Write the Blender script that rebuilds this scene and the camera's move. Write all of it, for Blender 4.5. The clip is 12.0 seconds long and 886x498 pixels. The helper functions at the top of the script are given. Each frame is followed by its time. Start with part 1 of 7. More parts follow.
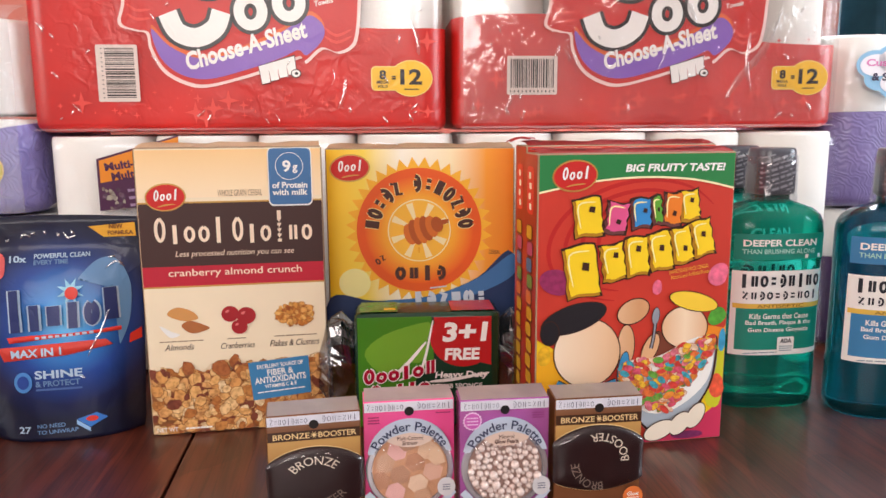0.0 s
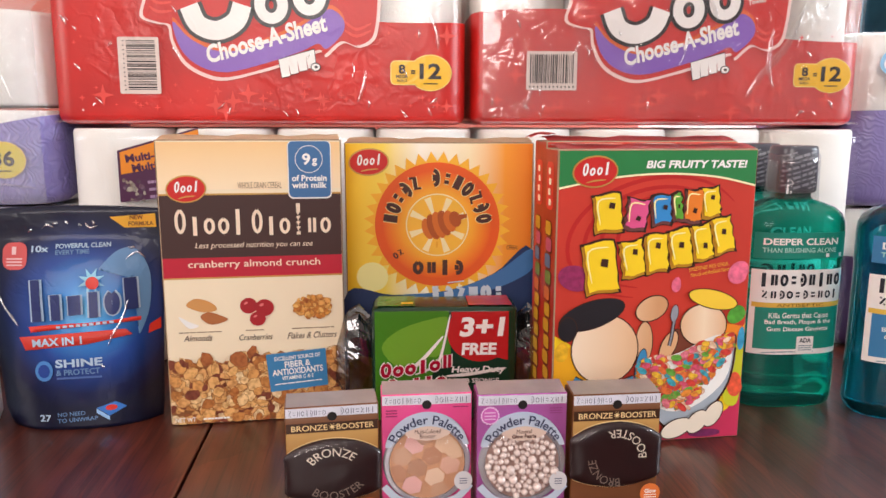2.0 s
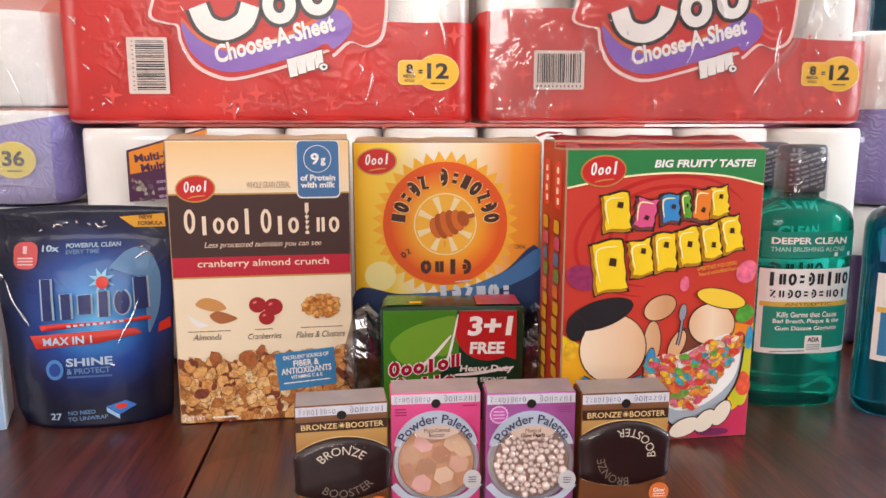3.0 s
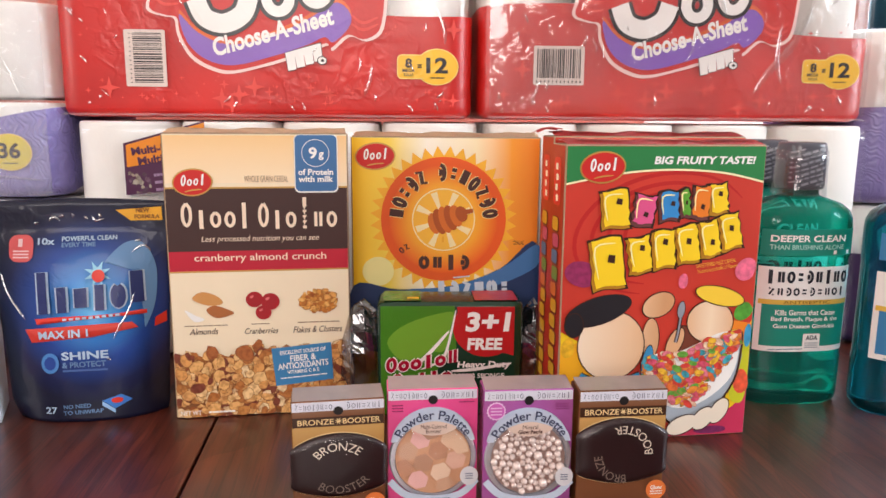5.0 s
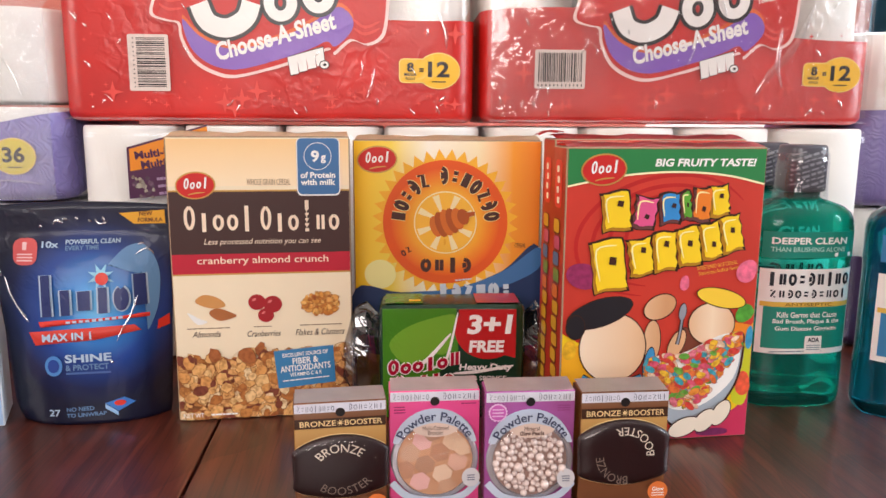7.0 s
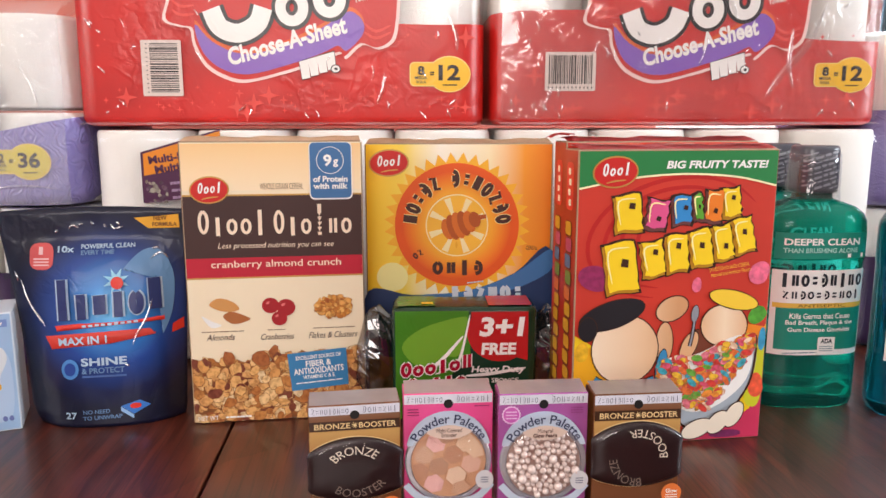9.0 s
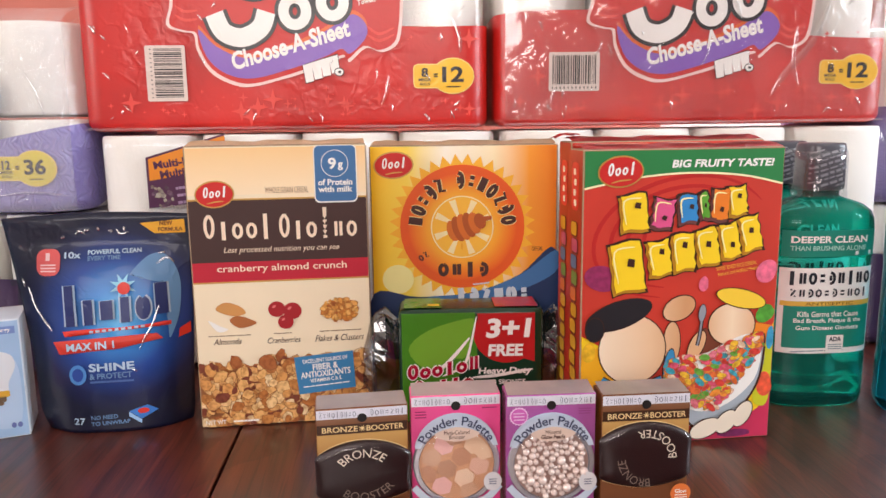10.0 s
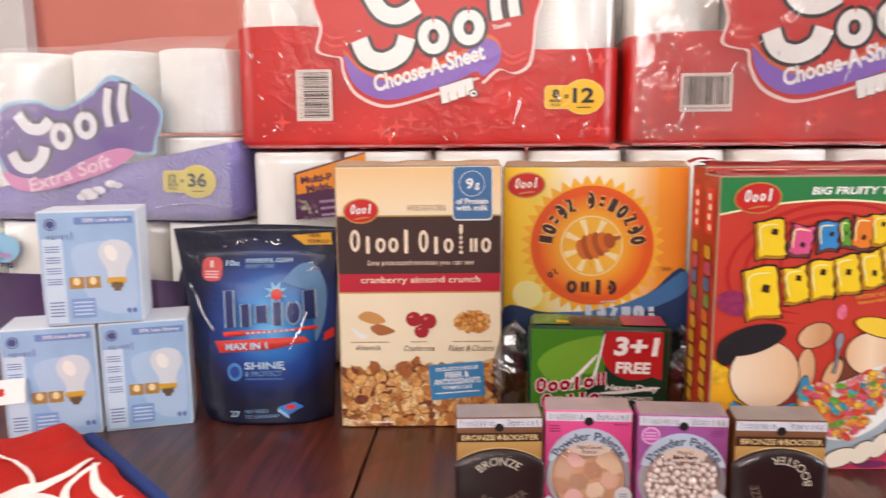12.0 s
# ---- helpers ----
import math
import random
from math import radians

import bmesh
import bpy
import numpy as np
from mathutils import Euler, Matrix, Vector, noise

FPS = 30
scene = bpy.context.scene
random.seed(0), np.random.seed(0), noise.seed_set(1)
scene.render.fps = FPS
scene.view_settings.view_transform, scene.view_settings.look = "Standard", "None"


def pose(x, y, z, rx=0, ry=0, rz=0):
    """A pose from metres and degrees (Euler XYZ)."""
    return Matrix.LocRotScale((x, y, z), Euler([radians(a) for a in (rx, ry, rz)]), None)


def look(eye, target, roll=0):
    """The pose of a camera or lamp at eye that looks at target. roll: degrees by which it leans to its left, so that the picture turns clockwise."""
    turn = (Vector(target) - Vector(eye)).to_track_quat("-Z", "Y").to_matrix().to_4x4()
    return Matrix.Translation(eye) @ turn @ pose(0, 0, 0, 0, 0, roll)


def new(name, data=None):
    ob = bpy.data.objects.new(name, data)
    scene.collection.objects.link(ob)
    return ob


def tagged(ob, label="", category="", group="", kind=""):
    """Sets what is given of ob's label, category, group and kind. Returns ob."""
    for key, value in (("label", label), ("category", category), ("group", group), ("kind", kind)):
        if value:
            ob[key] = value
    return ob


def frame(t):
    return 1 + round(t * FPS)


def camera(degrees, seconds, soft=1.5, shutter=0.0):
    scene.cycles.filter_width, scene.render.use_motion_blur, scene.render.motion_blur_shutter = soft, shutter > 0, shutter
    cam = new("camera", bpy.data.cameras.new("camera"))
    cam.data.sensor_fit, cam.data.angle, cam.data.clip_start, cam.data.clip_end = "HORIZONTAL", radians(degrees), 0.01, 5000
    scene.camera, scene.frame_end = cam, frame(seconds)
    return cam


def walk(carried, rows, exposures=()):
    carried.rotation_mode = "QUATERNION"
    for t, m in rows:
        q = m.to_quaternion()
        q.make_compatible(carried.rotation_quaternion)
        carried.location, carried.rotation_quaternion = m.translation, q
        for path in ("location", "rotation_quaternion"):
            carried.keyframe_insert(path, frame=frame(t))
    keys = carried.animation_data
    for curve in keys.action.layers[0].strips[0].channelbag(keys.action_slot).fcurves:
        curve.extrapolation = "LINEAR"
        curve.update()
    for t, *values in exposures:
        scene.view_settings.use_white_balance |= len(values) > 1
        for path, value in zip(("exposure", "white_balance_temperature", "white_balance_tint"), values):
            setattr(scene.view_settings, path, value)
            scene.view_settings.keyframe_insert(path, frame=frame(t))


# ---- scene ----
cam = camera(61.70, 12.0, shutter=0.5)
PATH = [
    (0, (0.0053, 0.0025, 1.0573), (0.0263, 1.1858, 0.8585), -0.38),
    (0.5, (0.0031, 0.0054, 1.0575), (0.0241, 1.1887, 0.8590), 0.29),
    (1, (-0.0013, 0.0023, 1.0557), (0.0129, 1.1864, 0.8611), 1.03),
    (1.5, (-0.0018, 0.0018, 1.0571), (-0.0020, 1.1845, 0.8537), 0.43),
    (2, (-0.0002, 0.0022, 1.0557), (0.0003, 1.1846, 0.8510), 0.14),
    (2.5, (0.0000, 0.0000, 1.0581), (0.0001, 1.1817, 0.8494), -0.00),
    (3, (-0.0033, 0.0005, 1.0565), (-0.0109, 1.1825, 0.8499), 0.04),
    (5, (-0.0037, 0.0036, 1.0559), (-0.0076, 1.1844, 0.8423), 0.45),
    (5.5, (-0.0028, 0.0037, 1.0546), (-0.0076, 1.1835, 0.8351), 0.38),
    (6, (-0.0031, 0.0050, 1.0536), (-0.0034, 1.1843, 0.8320), 0.39),
    (6.5, (-0.0029, 0.0032, 1.0532), (-0.0071, 1.1843, 0.8411), 0.51),
    (8.5, (-0.0041, -0.0023, 1.0558), (-0.0248, 1.1808, 0.8559), -0.25),
    (9, (-0.0058, -0.0020, 1.0558), (-0.0285, 1.1805, 0.8525), -0.05),
    (9.5, (-0.0050, -0.0017, 1.0558), (-0.0318, 1.1807, 0.8531), -0.52),
    (10, (-0.0060, -0.0013, 1.0559), (-0.0374, 1.1814, 0.8552), -0.76),
    (10.5, (-0.0064, -0.0063, 1.0567), (-0.0488, 1.1761, 0.8562), -0.69),
    (11, (-0.0093, -0.0048, 1.0580), (-0.0498, 1.1781, 0.8606), -0.60),
    (11.5, (-0.0180, -0.0258, 1.0740), (-0.1140, 1.1533, 0.8727), -0.01),
    (12, (-0.0325, -0.0371, 1.0757), (-0.2307, 1.1306, 0.8827), -0.53),
]
walk(cam, [(t, look(eye, target, roll)) for t, eye, target, roll in PATH])

# ---- world and light ----
world = bpy.data.worlds.new("world")
scene.world = world
world.use_nodes = True
wn = world.node_tree
sky = wn.nodes.new("ShaderNodeTexSky")
sky.sky_type, sky.sun_disc = "NISHITA", False
sky.sun_elevation, sky.sun_rotation = radians(48), radians(150)
wn.nodes["Background"].inputs["Strength"].default_value = 0.12
wn.links.new(sky.outputs["Color"], wn.nodes["Background"].inputs["Color"])
sun = new("sun", bpy.data.lights.new("sun", "SUN"))
sun.data.energy, sun.data.angle, sun.data.color = 2.5, radians(0.5), (1.0, 0.95, 0.88)
sun.matrix_world = look((0, 0, 6), (-1.6, 3.0, 1.0))


def window_light(name, m, w, h, energy, color):
    lamp = new(name, bpy.data.lights.new(name, "AREA"))
    lamp.data.shape, lamp.data.size, lamp.data.size_y = "RECTANGLE", w, h
    lamp.data.energy, lamp.data.color = energy, color
    lamp.matrix_world = m
    return lamp


window_light("window_light_south", look((-0.35, -2.52, 1.85), (-0.15, 0.8, 1.05)), 1.7, 0.95, 48, (1.0, 0.89, 0.84))
window_light("window_light_north", look((0.63, 1.66, 1.70), (0.35, 0.2, 1.0)), 0.38, 1.1, 60, (0.90, 0.95, 1.0))
# east and west lamps: added fill from assumed windows out of view
window_light("side_fill_east", look((2.42, 0.25, 1.65), (0.2, 0.75, 1.0)), 1.2, 1.1, 58, (0.84, 0.92, 1.0))
window_light("side_fill_west", look((-2.42, -0.35, 1.75), (-0.5, 0.88, 1.1)), 1.2, 1.1, 38, (1.0, 0.94, 0.90))
scene.view_settings.exposure = -0.25

# ---- materials ----
MATS = {}


def lin(c):
    return [((v / 255 + 0.055) / 1.055) ** 2.4 if v > 10 else v / 255 / 12.92 for v in c]


def film_bump(nt, strength, scale=17.0, fine=0.0):
    """Creases of stretched plastic film, in world metres, so that print and film crease alike."""
    geo = nt.nodes.new("ShaderNodeNewGeometry")
    n1 = nt.nodes.new("ShaderNodeTexNoise")
    n1.inputs["Scale"].default_value, n1.inputs["Detail"].default_value = scale, 3.0
    n1.inputs["Distortion"].default_value = 1.6
    ridge = nt.nodes.new("ShaderNodeMath")
    ridge.operation = "SUBTRACT"
    ridge.inputs[1].default_value = 0.5
    ab = nt.nodes.new("ShaderNodeMath")
    ab.operation = "ABSOLUTE"
    pw = nt.nodes.new("ShaderNodeMath")
    pw.operation = "POWER"
    pw.inputs[1].default_value = 0.5
    bump = nt.nodes.new("ShaderNodeBump")
    bump.inputs["Strength"].default_value, bump.inputs["Distance"].default_value = strength, 0.006
    nt.links.new(geo.outputs["Position"], n1.inputs["Vector"])
    nt.links.new(n1.outputs["Fac"], ridge.inputs[0])
    nt.links.new(ridge.outputs[0], ab.inputs[0])
    nt.links.new(ab.outputs[0], pw.inputs[0])
    n2 = nt.nodes.new("ShaderNodeTexNoise")
    n2.inputs["Scale"].default_value, n2.inputs["Detail"].default_value = 7.0, 2.0
    mr = nt.nodes.new("ShaderNodeMapRange")
    mr.inputs["From Min"].default_value, mr.inputs["From Max"].default_value = 0.50, 0.66
    mr.inputs["To Min"].default_value, mr.inputs["To Max"].default_value = 0.12, 1.0
    mu = nt.nodes.new("ShaderNodeMath")
    mu.operation = "MULTIPLY"
    nt.links.new(geo.outputs["Position"], n2.inputs["Vector"])
    nt.links.new(n2.outputs["Fac"], mr.inputs["Value"])
    nt.links.new(mr.outputs["Result"], mu.inputs[0])
    nt.links.new(pw.outputs[0], mu.inputs[1])
    nt.links.new(mu.outputs[0], bump.inputs["Height"])
    if fine:
        n4 = nt.nodes.new("ShaderNodeTexVoronoi")
        n4.feature = "DISTANCE_TO_EDGE"
        n4.inputs["Scale"].default_value = 30.0
        warp = nt.nodes.new("ShaderNodeTexNoise")
        warp.inputs["Scale"].default_value, warp.inputs["Detail"].default_value = 24.0, 3.0
        add = nt.nodes.new("ShaderNodeVectorMath")
        add.operation = "MULTIPLY_ADD"
        add.inputs[1].default_value = (0.07, 0.07, 0.05)
        nt.links.new(geo.outputs["Position"], warp.inputs["Vector"])
        nt.links.new(warp.outputs["Color"], add.inputs[0])
        nt.links.new(geo.outputs["Position"], add.inputs[2])
        nt.links.new(add.outputs[0], n4.inputs["Vector"])
        fold = nt.nodes.new("ShaderNodeMapRange")
        fold.interpolation_type = "SMOOTHSTEP"
        fold.inputs["From Min"].default_value, fold.inputs["From Max"].default_value = 0.0, 0.16
        fold.inputs["To Min"].default_value, fold.inputs["To Max"].default_value = 1.0, 0.0
        nt.links.new(n4.outputs["Distance"], fold.inputs["Value"])
        n5 = nt.nodes.new("ShaderNodeTexNoise")
        n5.inputs["Scale"].default_value = 9.0
        m5 = nt.nodes.new("ShaderNodeMapRange")
        m5.inputs["From Min"].default_value, m5.inputs["From Max"].default_value = 0.48, 0.62
        nt.links.new(geo.outputs["Position"], n5.inputs["Vector"])
        nt.links.new(n5.outputs["Fac"], m5.inputs["Value"])
        mm = nt.nodes.new("ShaderNodeMath")
        mm.operation = "MULTIPLY"
        nt.links.new(fold.outputs["Result"], mm.inputs[0])
        nt.links.new(m5.outputs["Result"], mm.inputs[1])
        b2 = nt.nodes.new("ShaderNodeBump")
        b2.inputs["Strength"].default_value, b2.inputs["Distance"].default_value = fine, 0.003
        nt.links.new(mm.outputs[0], b2.inputs["Height"])
        nt.links.new(bump.outputs["Normal"], b2.inputs["Normal"])
        return b2
    return bump


def mat(name, rgb, rough=0.5, metal=0.0, coat=0.0, bump=0.0, bscale=300.0, var=0.05, vscale=14.0, film=0.0, trans=0.0, ior=1.45, island=None, stretch=None):
    """A procedural surface: colour with soft and fine variation, relief, gloss. island: more colours, one a separate piece."""
    if name in MATS:
        return MATS[name]
    m = bpy.data.materials.new(name)
    m.use_nodes = True
    nt = m.node_tree
    b = nt.nodes["Principled BSDF"]
    base = lin(rgb)
    tc = nt.nodes.new("ShaderNodeTexCoord")
    noi = nt.nodes.new("ShaderNodeTexNoise")
    noi.inputs["Scale"].default_value, noi.inputs["Detail"].default_value = vscale, 5.0
    mapping = nt.nodes.new("ShaderNodeMapping")
    if stretch:
        mapping.inputs["Scale"].default_value = stretch
    nt.links.new(tc.outputs["Object"], mapping.inputs["Vector"])
    nt.links.new(mapping.outputs["Vector"], noi.inputs["Vector"])
    ramp = nt.nodes.new("ShaderNodeValToRGB")
    ramp.color_ramp.elements[0].position, ramp.color_ramp.elements[1].position = 0.3, 0.7
    ramp.color_ramp.elements[0].color = [*[v * (1 - var) for v in base], 1]
    ramp.color_ramp.elements[1].color = [*[min(1, v * (1 + var)) for v in base], 1]
    nt.links.new(noi.outputs["Fac"], ramp.inputs["Fac"])
    col = ramp.outputs["Color"]
    if island:
        geo = nt.nodes.new("ShaderNodeNewGeometry")
        pick = nt.nodes.new("ShaderNodeValToRGB")
        pick.color_ramp.interpolation = "CONSTANT"
        cols = [rgb, *island]
        for i, c in enumerate(cols):
            e = pick.color_ramp.elements[i] if i < 2 else pick.color_ramp.elements.new(i / len(cols))
            e.position, e.color = i / len(cols), [*lin(c), 1]
        nt.links.new(geo.outputs["Random Per Island"], pick.inputs["Fac"])
        mul = nt.nodes.new("ShaderNodeMix")
        mul.data_type, mul.blend_type = "RGBA", "MULTIPLY"
        mul.inputs["Factor"].default_value = 0.75
        mottle = nt.nodes.new("ShaderNodeValToRGB")
        mottle.color_ramp.elements[0].position, mottle.color_ramp.elements[1].position = 0.32, 0.58
        mottle.color_ramp.elements[0].color, mottle.color_ramp.elements[1].color = (0.50, 0.36, 0.26, 1), (1, 1, 1, 1)
        n2 = nt.nodes.new("ShaderNodeTexNoise")
        n2.inputs["Scale"].default_value, n2.inputs["Detail"].default_value = 230.0, 4.0
        nt.links.new(tc.outputs["Object"], n2.inputs["Vector"])
        nt.links.new(pick.outputs["Color"], mul.inputs["A"])
        nt.links.new(n2.outputs["Fac"], mottle.inputs["Fac"])
        nt.links.new(mottle.outputs["Color"], mul.inputs["B"])
        col = mul.outputs["Result"]
    nt.links.new(col, b.inputs["Base Color"])
    b.inputs["Roughness"].default_value, b.inputs["Metallic"].default_value = rough, metal
    b.inputs["Coat Weight"].default_value, b.inputs["Coat Roughness"].default_value = coat, 0.08
    b.inputs["Transmission Weight"].default_value, b.inputs["IOR"].default_value = trans, ior
    if film:
        bp = film_bump(nt, film, fine=film * 0.45)
        nt.links.new(bp.outputs["Normal"], b.inputs["Normal"])
        nt.links.new(bp.outputs["Normal"], b.inputs["Coat Normal"])
    elif bump:
        n3 = nt.nodes.new("ShaderNodeTexNoise")
        n3.inputs["Scale"].default_value, n3.inputs["Detail"].default_value = bscale, 4.0
        bp = nt.nodes.new("ShaderNodeBump")
        bp.inputs["Strength"].default_value, bp.inputs["Distance"].default_value = bump, 0.002
        nt.links.new(mapping.outputs["Vector"], n3.inputs["Vector"])
        nt.links.new(n3.outputs["Fac"], bp.inputs["Height"])
        nt.links.new(bp.outputs["Normal"], b.inputs["Normal"])
    MATS[name] = m
    return m


def ink(name, rgb, rough=0.48, film=0.0, coat=0.08, metal=0.0):
    """Printed colour on card or, with film above 0, on stretched plastic."""
    return mat("ink_" + name, rgb, rough, metal, coat, bump=0.04, bscale=900, var=0.04, film=film)


def grad(name, stops, axis="X", lo=0.0, hi=1.0, center=None, rough=0.4, coat=0.15, film=0.0):
    """A printed colour blend along an axis, or outwards from a centre (x, z), in the thing's own metres."""
    m = mat(name, stops[0][1], rough, 0, coat, bump=0.04, bscale=900, film=film)
    nt = m.node_tree
    tc = nt.nodes.new("ShaderNodeTexCoord")
    mr = nt.nodes.new("ShaderNodeMapRange")
    mr.inputs["From Min"].default_value, mr.inputs["From Max"].default_value = lo, hi
    if center:
        dist = nt.nodes.new("ShaderNodeVectorMath")
        dist.operation = "DISTANCE"
        flatten = nt.nodes.new("ShaderNodeVectorMath")
        flatten.operation = "MULTIPLY"
        flatten.inputs[1].default_value = (1, 0, 1)
        dist.inputs[1].default_value = (center[0], 0, center[1])
        nt.links.new(tc.outputs["Object"], flatten.inputs[0])
        nt.links.new(flatten.outputs[0], dist.inputs[0])
        nt.links.new(dist.outputs["Value"], mr.inputs["Value"])
    else:
        sep = nt.nodes.new("ShaderNodeSeparateXYZ")
        nt.links.new(tc.outputs["Object"], sep.inputs["Vector"])
        nt.links.new(sep.outputs[axis], mr.inputs["Value"])
    ramp = nt.nodes.new("ShaderNodeValToRGB")
    for i, (p, c) in enumerate(stops):
        e = ramp.color_ramp.elements[i] if i < 2 else ramp.color_ramp.elements.new(p)
        e.position, e.color = p, [*lin(c), 1]
    nt.links.new(mr.outputs["Result"], ramp.inputs["Fac"])
    nt.links.new(ramp.outputs["Color"], nt.nodes["Principled BSDF"].inputs["Base Color"])
    return m


def clear_film(name, gloss=0.10, crease=0.5, tint=(1, 1, 1), rough=0.06):
    """Thin clear plastic film: light goes straight through, part of it is mirrored."""
    if name in MATS:
        return MATS[name]
    m = bpy.data.materials.new(name)
    m.use_nodes = True
    nt = m.node_tree
    nt.nodes.remove(nt.nodes["Principled BSDF"])
    tr, gl, mx = (nt.nodes.new("ShaderNode" + k) for k in ("BsdfTransparent", "BsdfGlossy", "MixShader"))
    tr.inputs["Color"].default_value = [*tint, 1]
    gl.inputs["Roughness"].default_value = rough
    bp = film_bump(nt, crease)
    nt.links.new(bp.outputs["Normal"], gl.inputs["Normal"])
    mx.inputs["Fac"].default_value = gloss
    nt.links.new(tr.outputs[0], mx.inputs[1])
    nt.links.new(gl.outputs[0], mx.inputs[2])
    nt.links.new(mx.outputs[0], nt.nodes["Material Output"].inputs["Surface"])
    MATS[name] = m
    return m


def hazy_film(name, haze=0.16, gloss=0.06):
    """Slack clear plastic film: most light passes, some is mirrored; white diffuse haze is mixed in to imitate glare.
    """
    m = clear_film(name, gloss, 0.5, (1, 1, 1), 0.12)
    nt = m.node_tree
    out = nt.nodes["Material Output"]
    old = out.inputs["Surface"].links[0].from_socket
    df, mx = nt.nodes.new("ShaderNodeBsdfDiffuse"), nt.nodes.new("ShaderNodeMixShader")
    df.inputs["Color"].default_value = (0.92, 0.91, 0.91, 1)
    noi, mr, geo = (nt.nodes.new("ShaderNode" + k) for k in ("TexNoise", "MapRange", "NewGeometry"))
    noi.inputs["Scale"].default_value, noi.inputs["Detail"].default_value = 11.0, 4.0
    mr.inputs["From Min"].default_value, mr.inputs["From Max"].default_value = 0.3, 0.7
    mr.inputs["To Min"].default_value, mr.inputs["To Max"].default_value = haze * 0.5, haze * 1.5
    nt.links.new(geo.outputs["Position"], noi.inputs["Vector"])
    nt.links.new(noi.outputs["Fac"], mr.inputs["Value"])
    nt.links.new(mr.outputs["Result"], mx.inputs["Fac"])
    nt.links.new(old, mx.inputs[1])
    nt.links.new(df.outputs[0], mx.inputs[2])
    nt.links.new(mx.outputs[0], out.inputs["Surface"])
    return m


def wrap_mat(name, rgb, level, slope, amp, freq, phase, light=None, quilt=0.0, folds=0.08, veil=0.3, sheen=0.09):
    """Plastic wrap of a roll pack: printed up to a wavy line, clear film above it. Lengths in the pack's own metres."""
    m = bpy.data.materials.new(name)
    m.use_nodes = True
    nt = m.node_tree
    b = nt.nodes["Principled BSDF"]
    L = nt.links

    def math_node(op, a, c=None):
        n = nt.nodes.new("ShaderNodeMath")
        n.operation = op
        for i, v in enumerate((a, c)):
            if v is None:
                continue
            if isinstance(v, (int, float)):
                n.inputs[i].default_value = v
            else:
                L.new(v, n.inputs[i])
        return n.outputs[0]

    tc = nt.nodes.new("ShaderNodeTexCoord")
    sep = nt.nodes.new("ShaderNodeSeparateXYZ")
    L.new(tc.outputs["Object"], sep.inputs["Vector"])
    x, z = sep.outputs["X"], sep.outputs["Z"]
    wave = math_node("MULTIPLY", math_node("SINE", math_node("ADD", math_node("MULTIPLY", x, freq), phase)), amp)
    line = math_node("ADD", math_node("ADD", wave, math_node("MULTIPLY", x, slope)), level)
    above = math_node("GREATER_THAN", z, line)
    noi = nt.nodes.new("ShaderNodeTexNoise")
    noi.inputs["Scale"].default_value, noi.inputs["Detail"].default_value = 9.0, 5.0
    L.new(tc.outputs["Object"], noi.inputs["Vector"])
    ramp = nt.nodes.new("ShaderNodeValToRGB")
    c0, c1 = lin(rgb), lin(light or rgb)
    ramp.color_ramp.elements[0].color, ramp.color_ramp.elements[0].position = [*[v * 0.88 for v in c0], 1], 0.3
    ramp.color_ramp.elements[1].color, ramp.color_ramp.elements[1].position = [*c1, 1], 0.72
    L.new(noi.outputs["Fac"], ramp.inputs["Fac"])
    L.new(ramp.outputs["Color"], b.inputs["Base Color"])
    b.inputs["Roughness"].default_value = 0.42
    b.inputs["Coat Weight"].default_value, b.inputs["Coat Roughness"].default_value = veil, sheen
    bp = film_bump(nt, 0.22, fine=folds)
    if quilt:
        wv = nt.nodes.new("ShaderNodeTexWave")
        wv.wave_type, wv.rings_direction = "RINGS", "SPHERICAL"
        wv.inputs["Scale"].default_value, wv.inputs["Distortion"].default_value = 46.0, 16.0
        wv.inputs["Detail"].default_value, wv.inputs["Detail Scale"].default_value = 1.0, 1.2
        L.new(tc.outputs["Object"], wv.inputs["Vector"])
        b2 = nt.nodes.new("ShaderNodeBump")
        b2.inputs["Strength"].default_value, b2.inputs["Distance"].default_value = quilt, 0.003
        L.new(wv.outputs["Fac"], b2.inputs["Height"])
        L.new(bp.outputs["Normal"], b2.inputs["Normal"])
        bp = b2
    L.new(bp.outputs["Normal"], b.inputs["Normal"])
    L.new(bp.outputs["Normal"], b.inputs["Coat Normal"])
    tr, gl, mx, top = (nt.nodes.new("ShaderNode" + k) for k in ("BsdfTransparent", "BsdfGlossy", "MixShader", "MixShader"))
    gl.inputs["Roughness"].default_value = 0.06
    L.new(bp.outputs["Normal"], gl.inputs["Normal"])
    mx.inputs["Fac"].default_value = 0.06
    L.new(tr.outputs[0], mx.inputs[1])
    L.new(gl.outputs[0], mx.inputs[2])
    L.new(above, top.inputs["Fac"])
    L.new(b.outputs[0], top.inputs[1])
    L.new(mx.outputs[0], top.inputs[2])
    L.new(top.outputs[0], nt.nodes["Material Output"].inputs["Surface"])
    return m


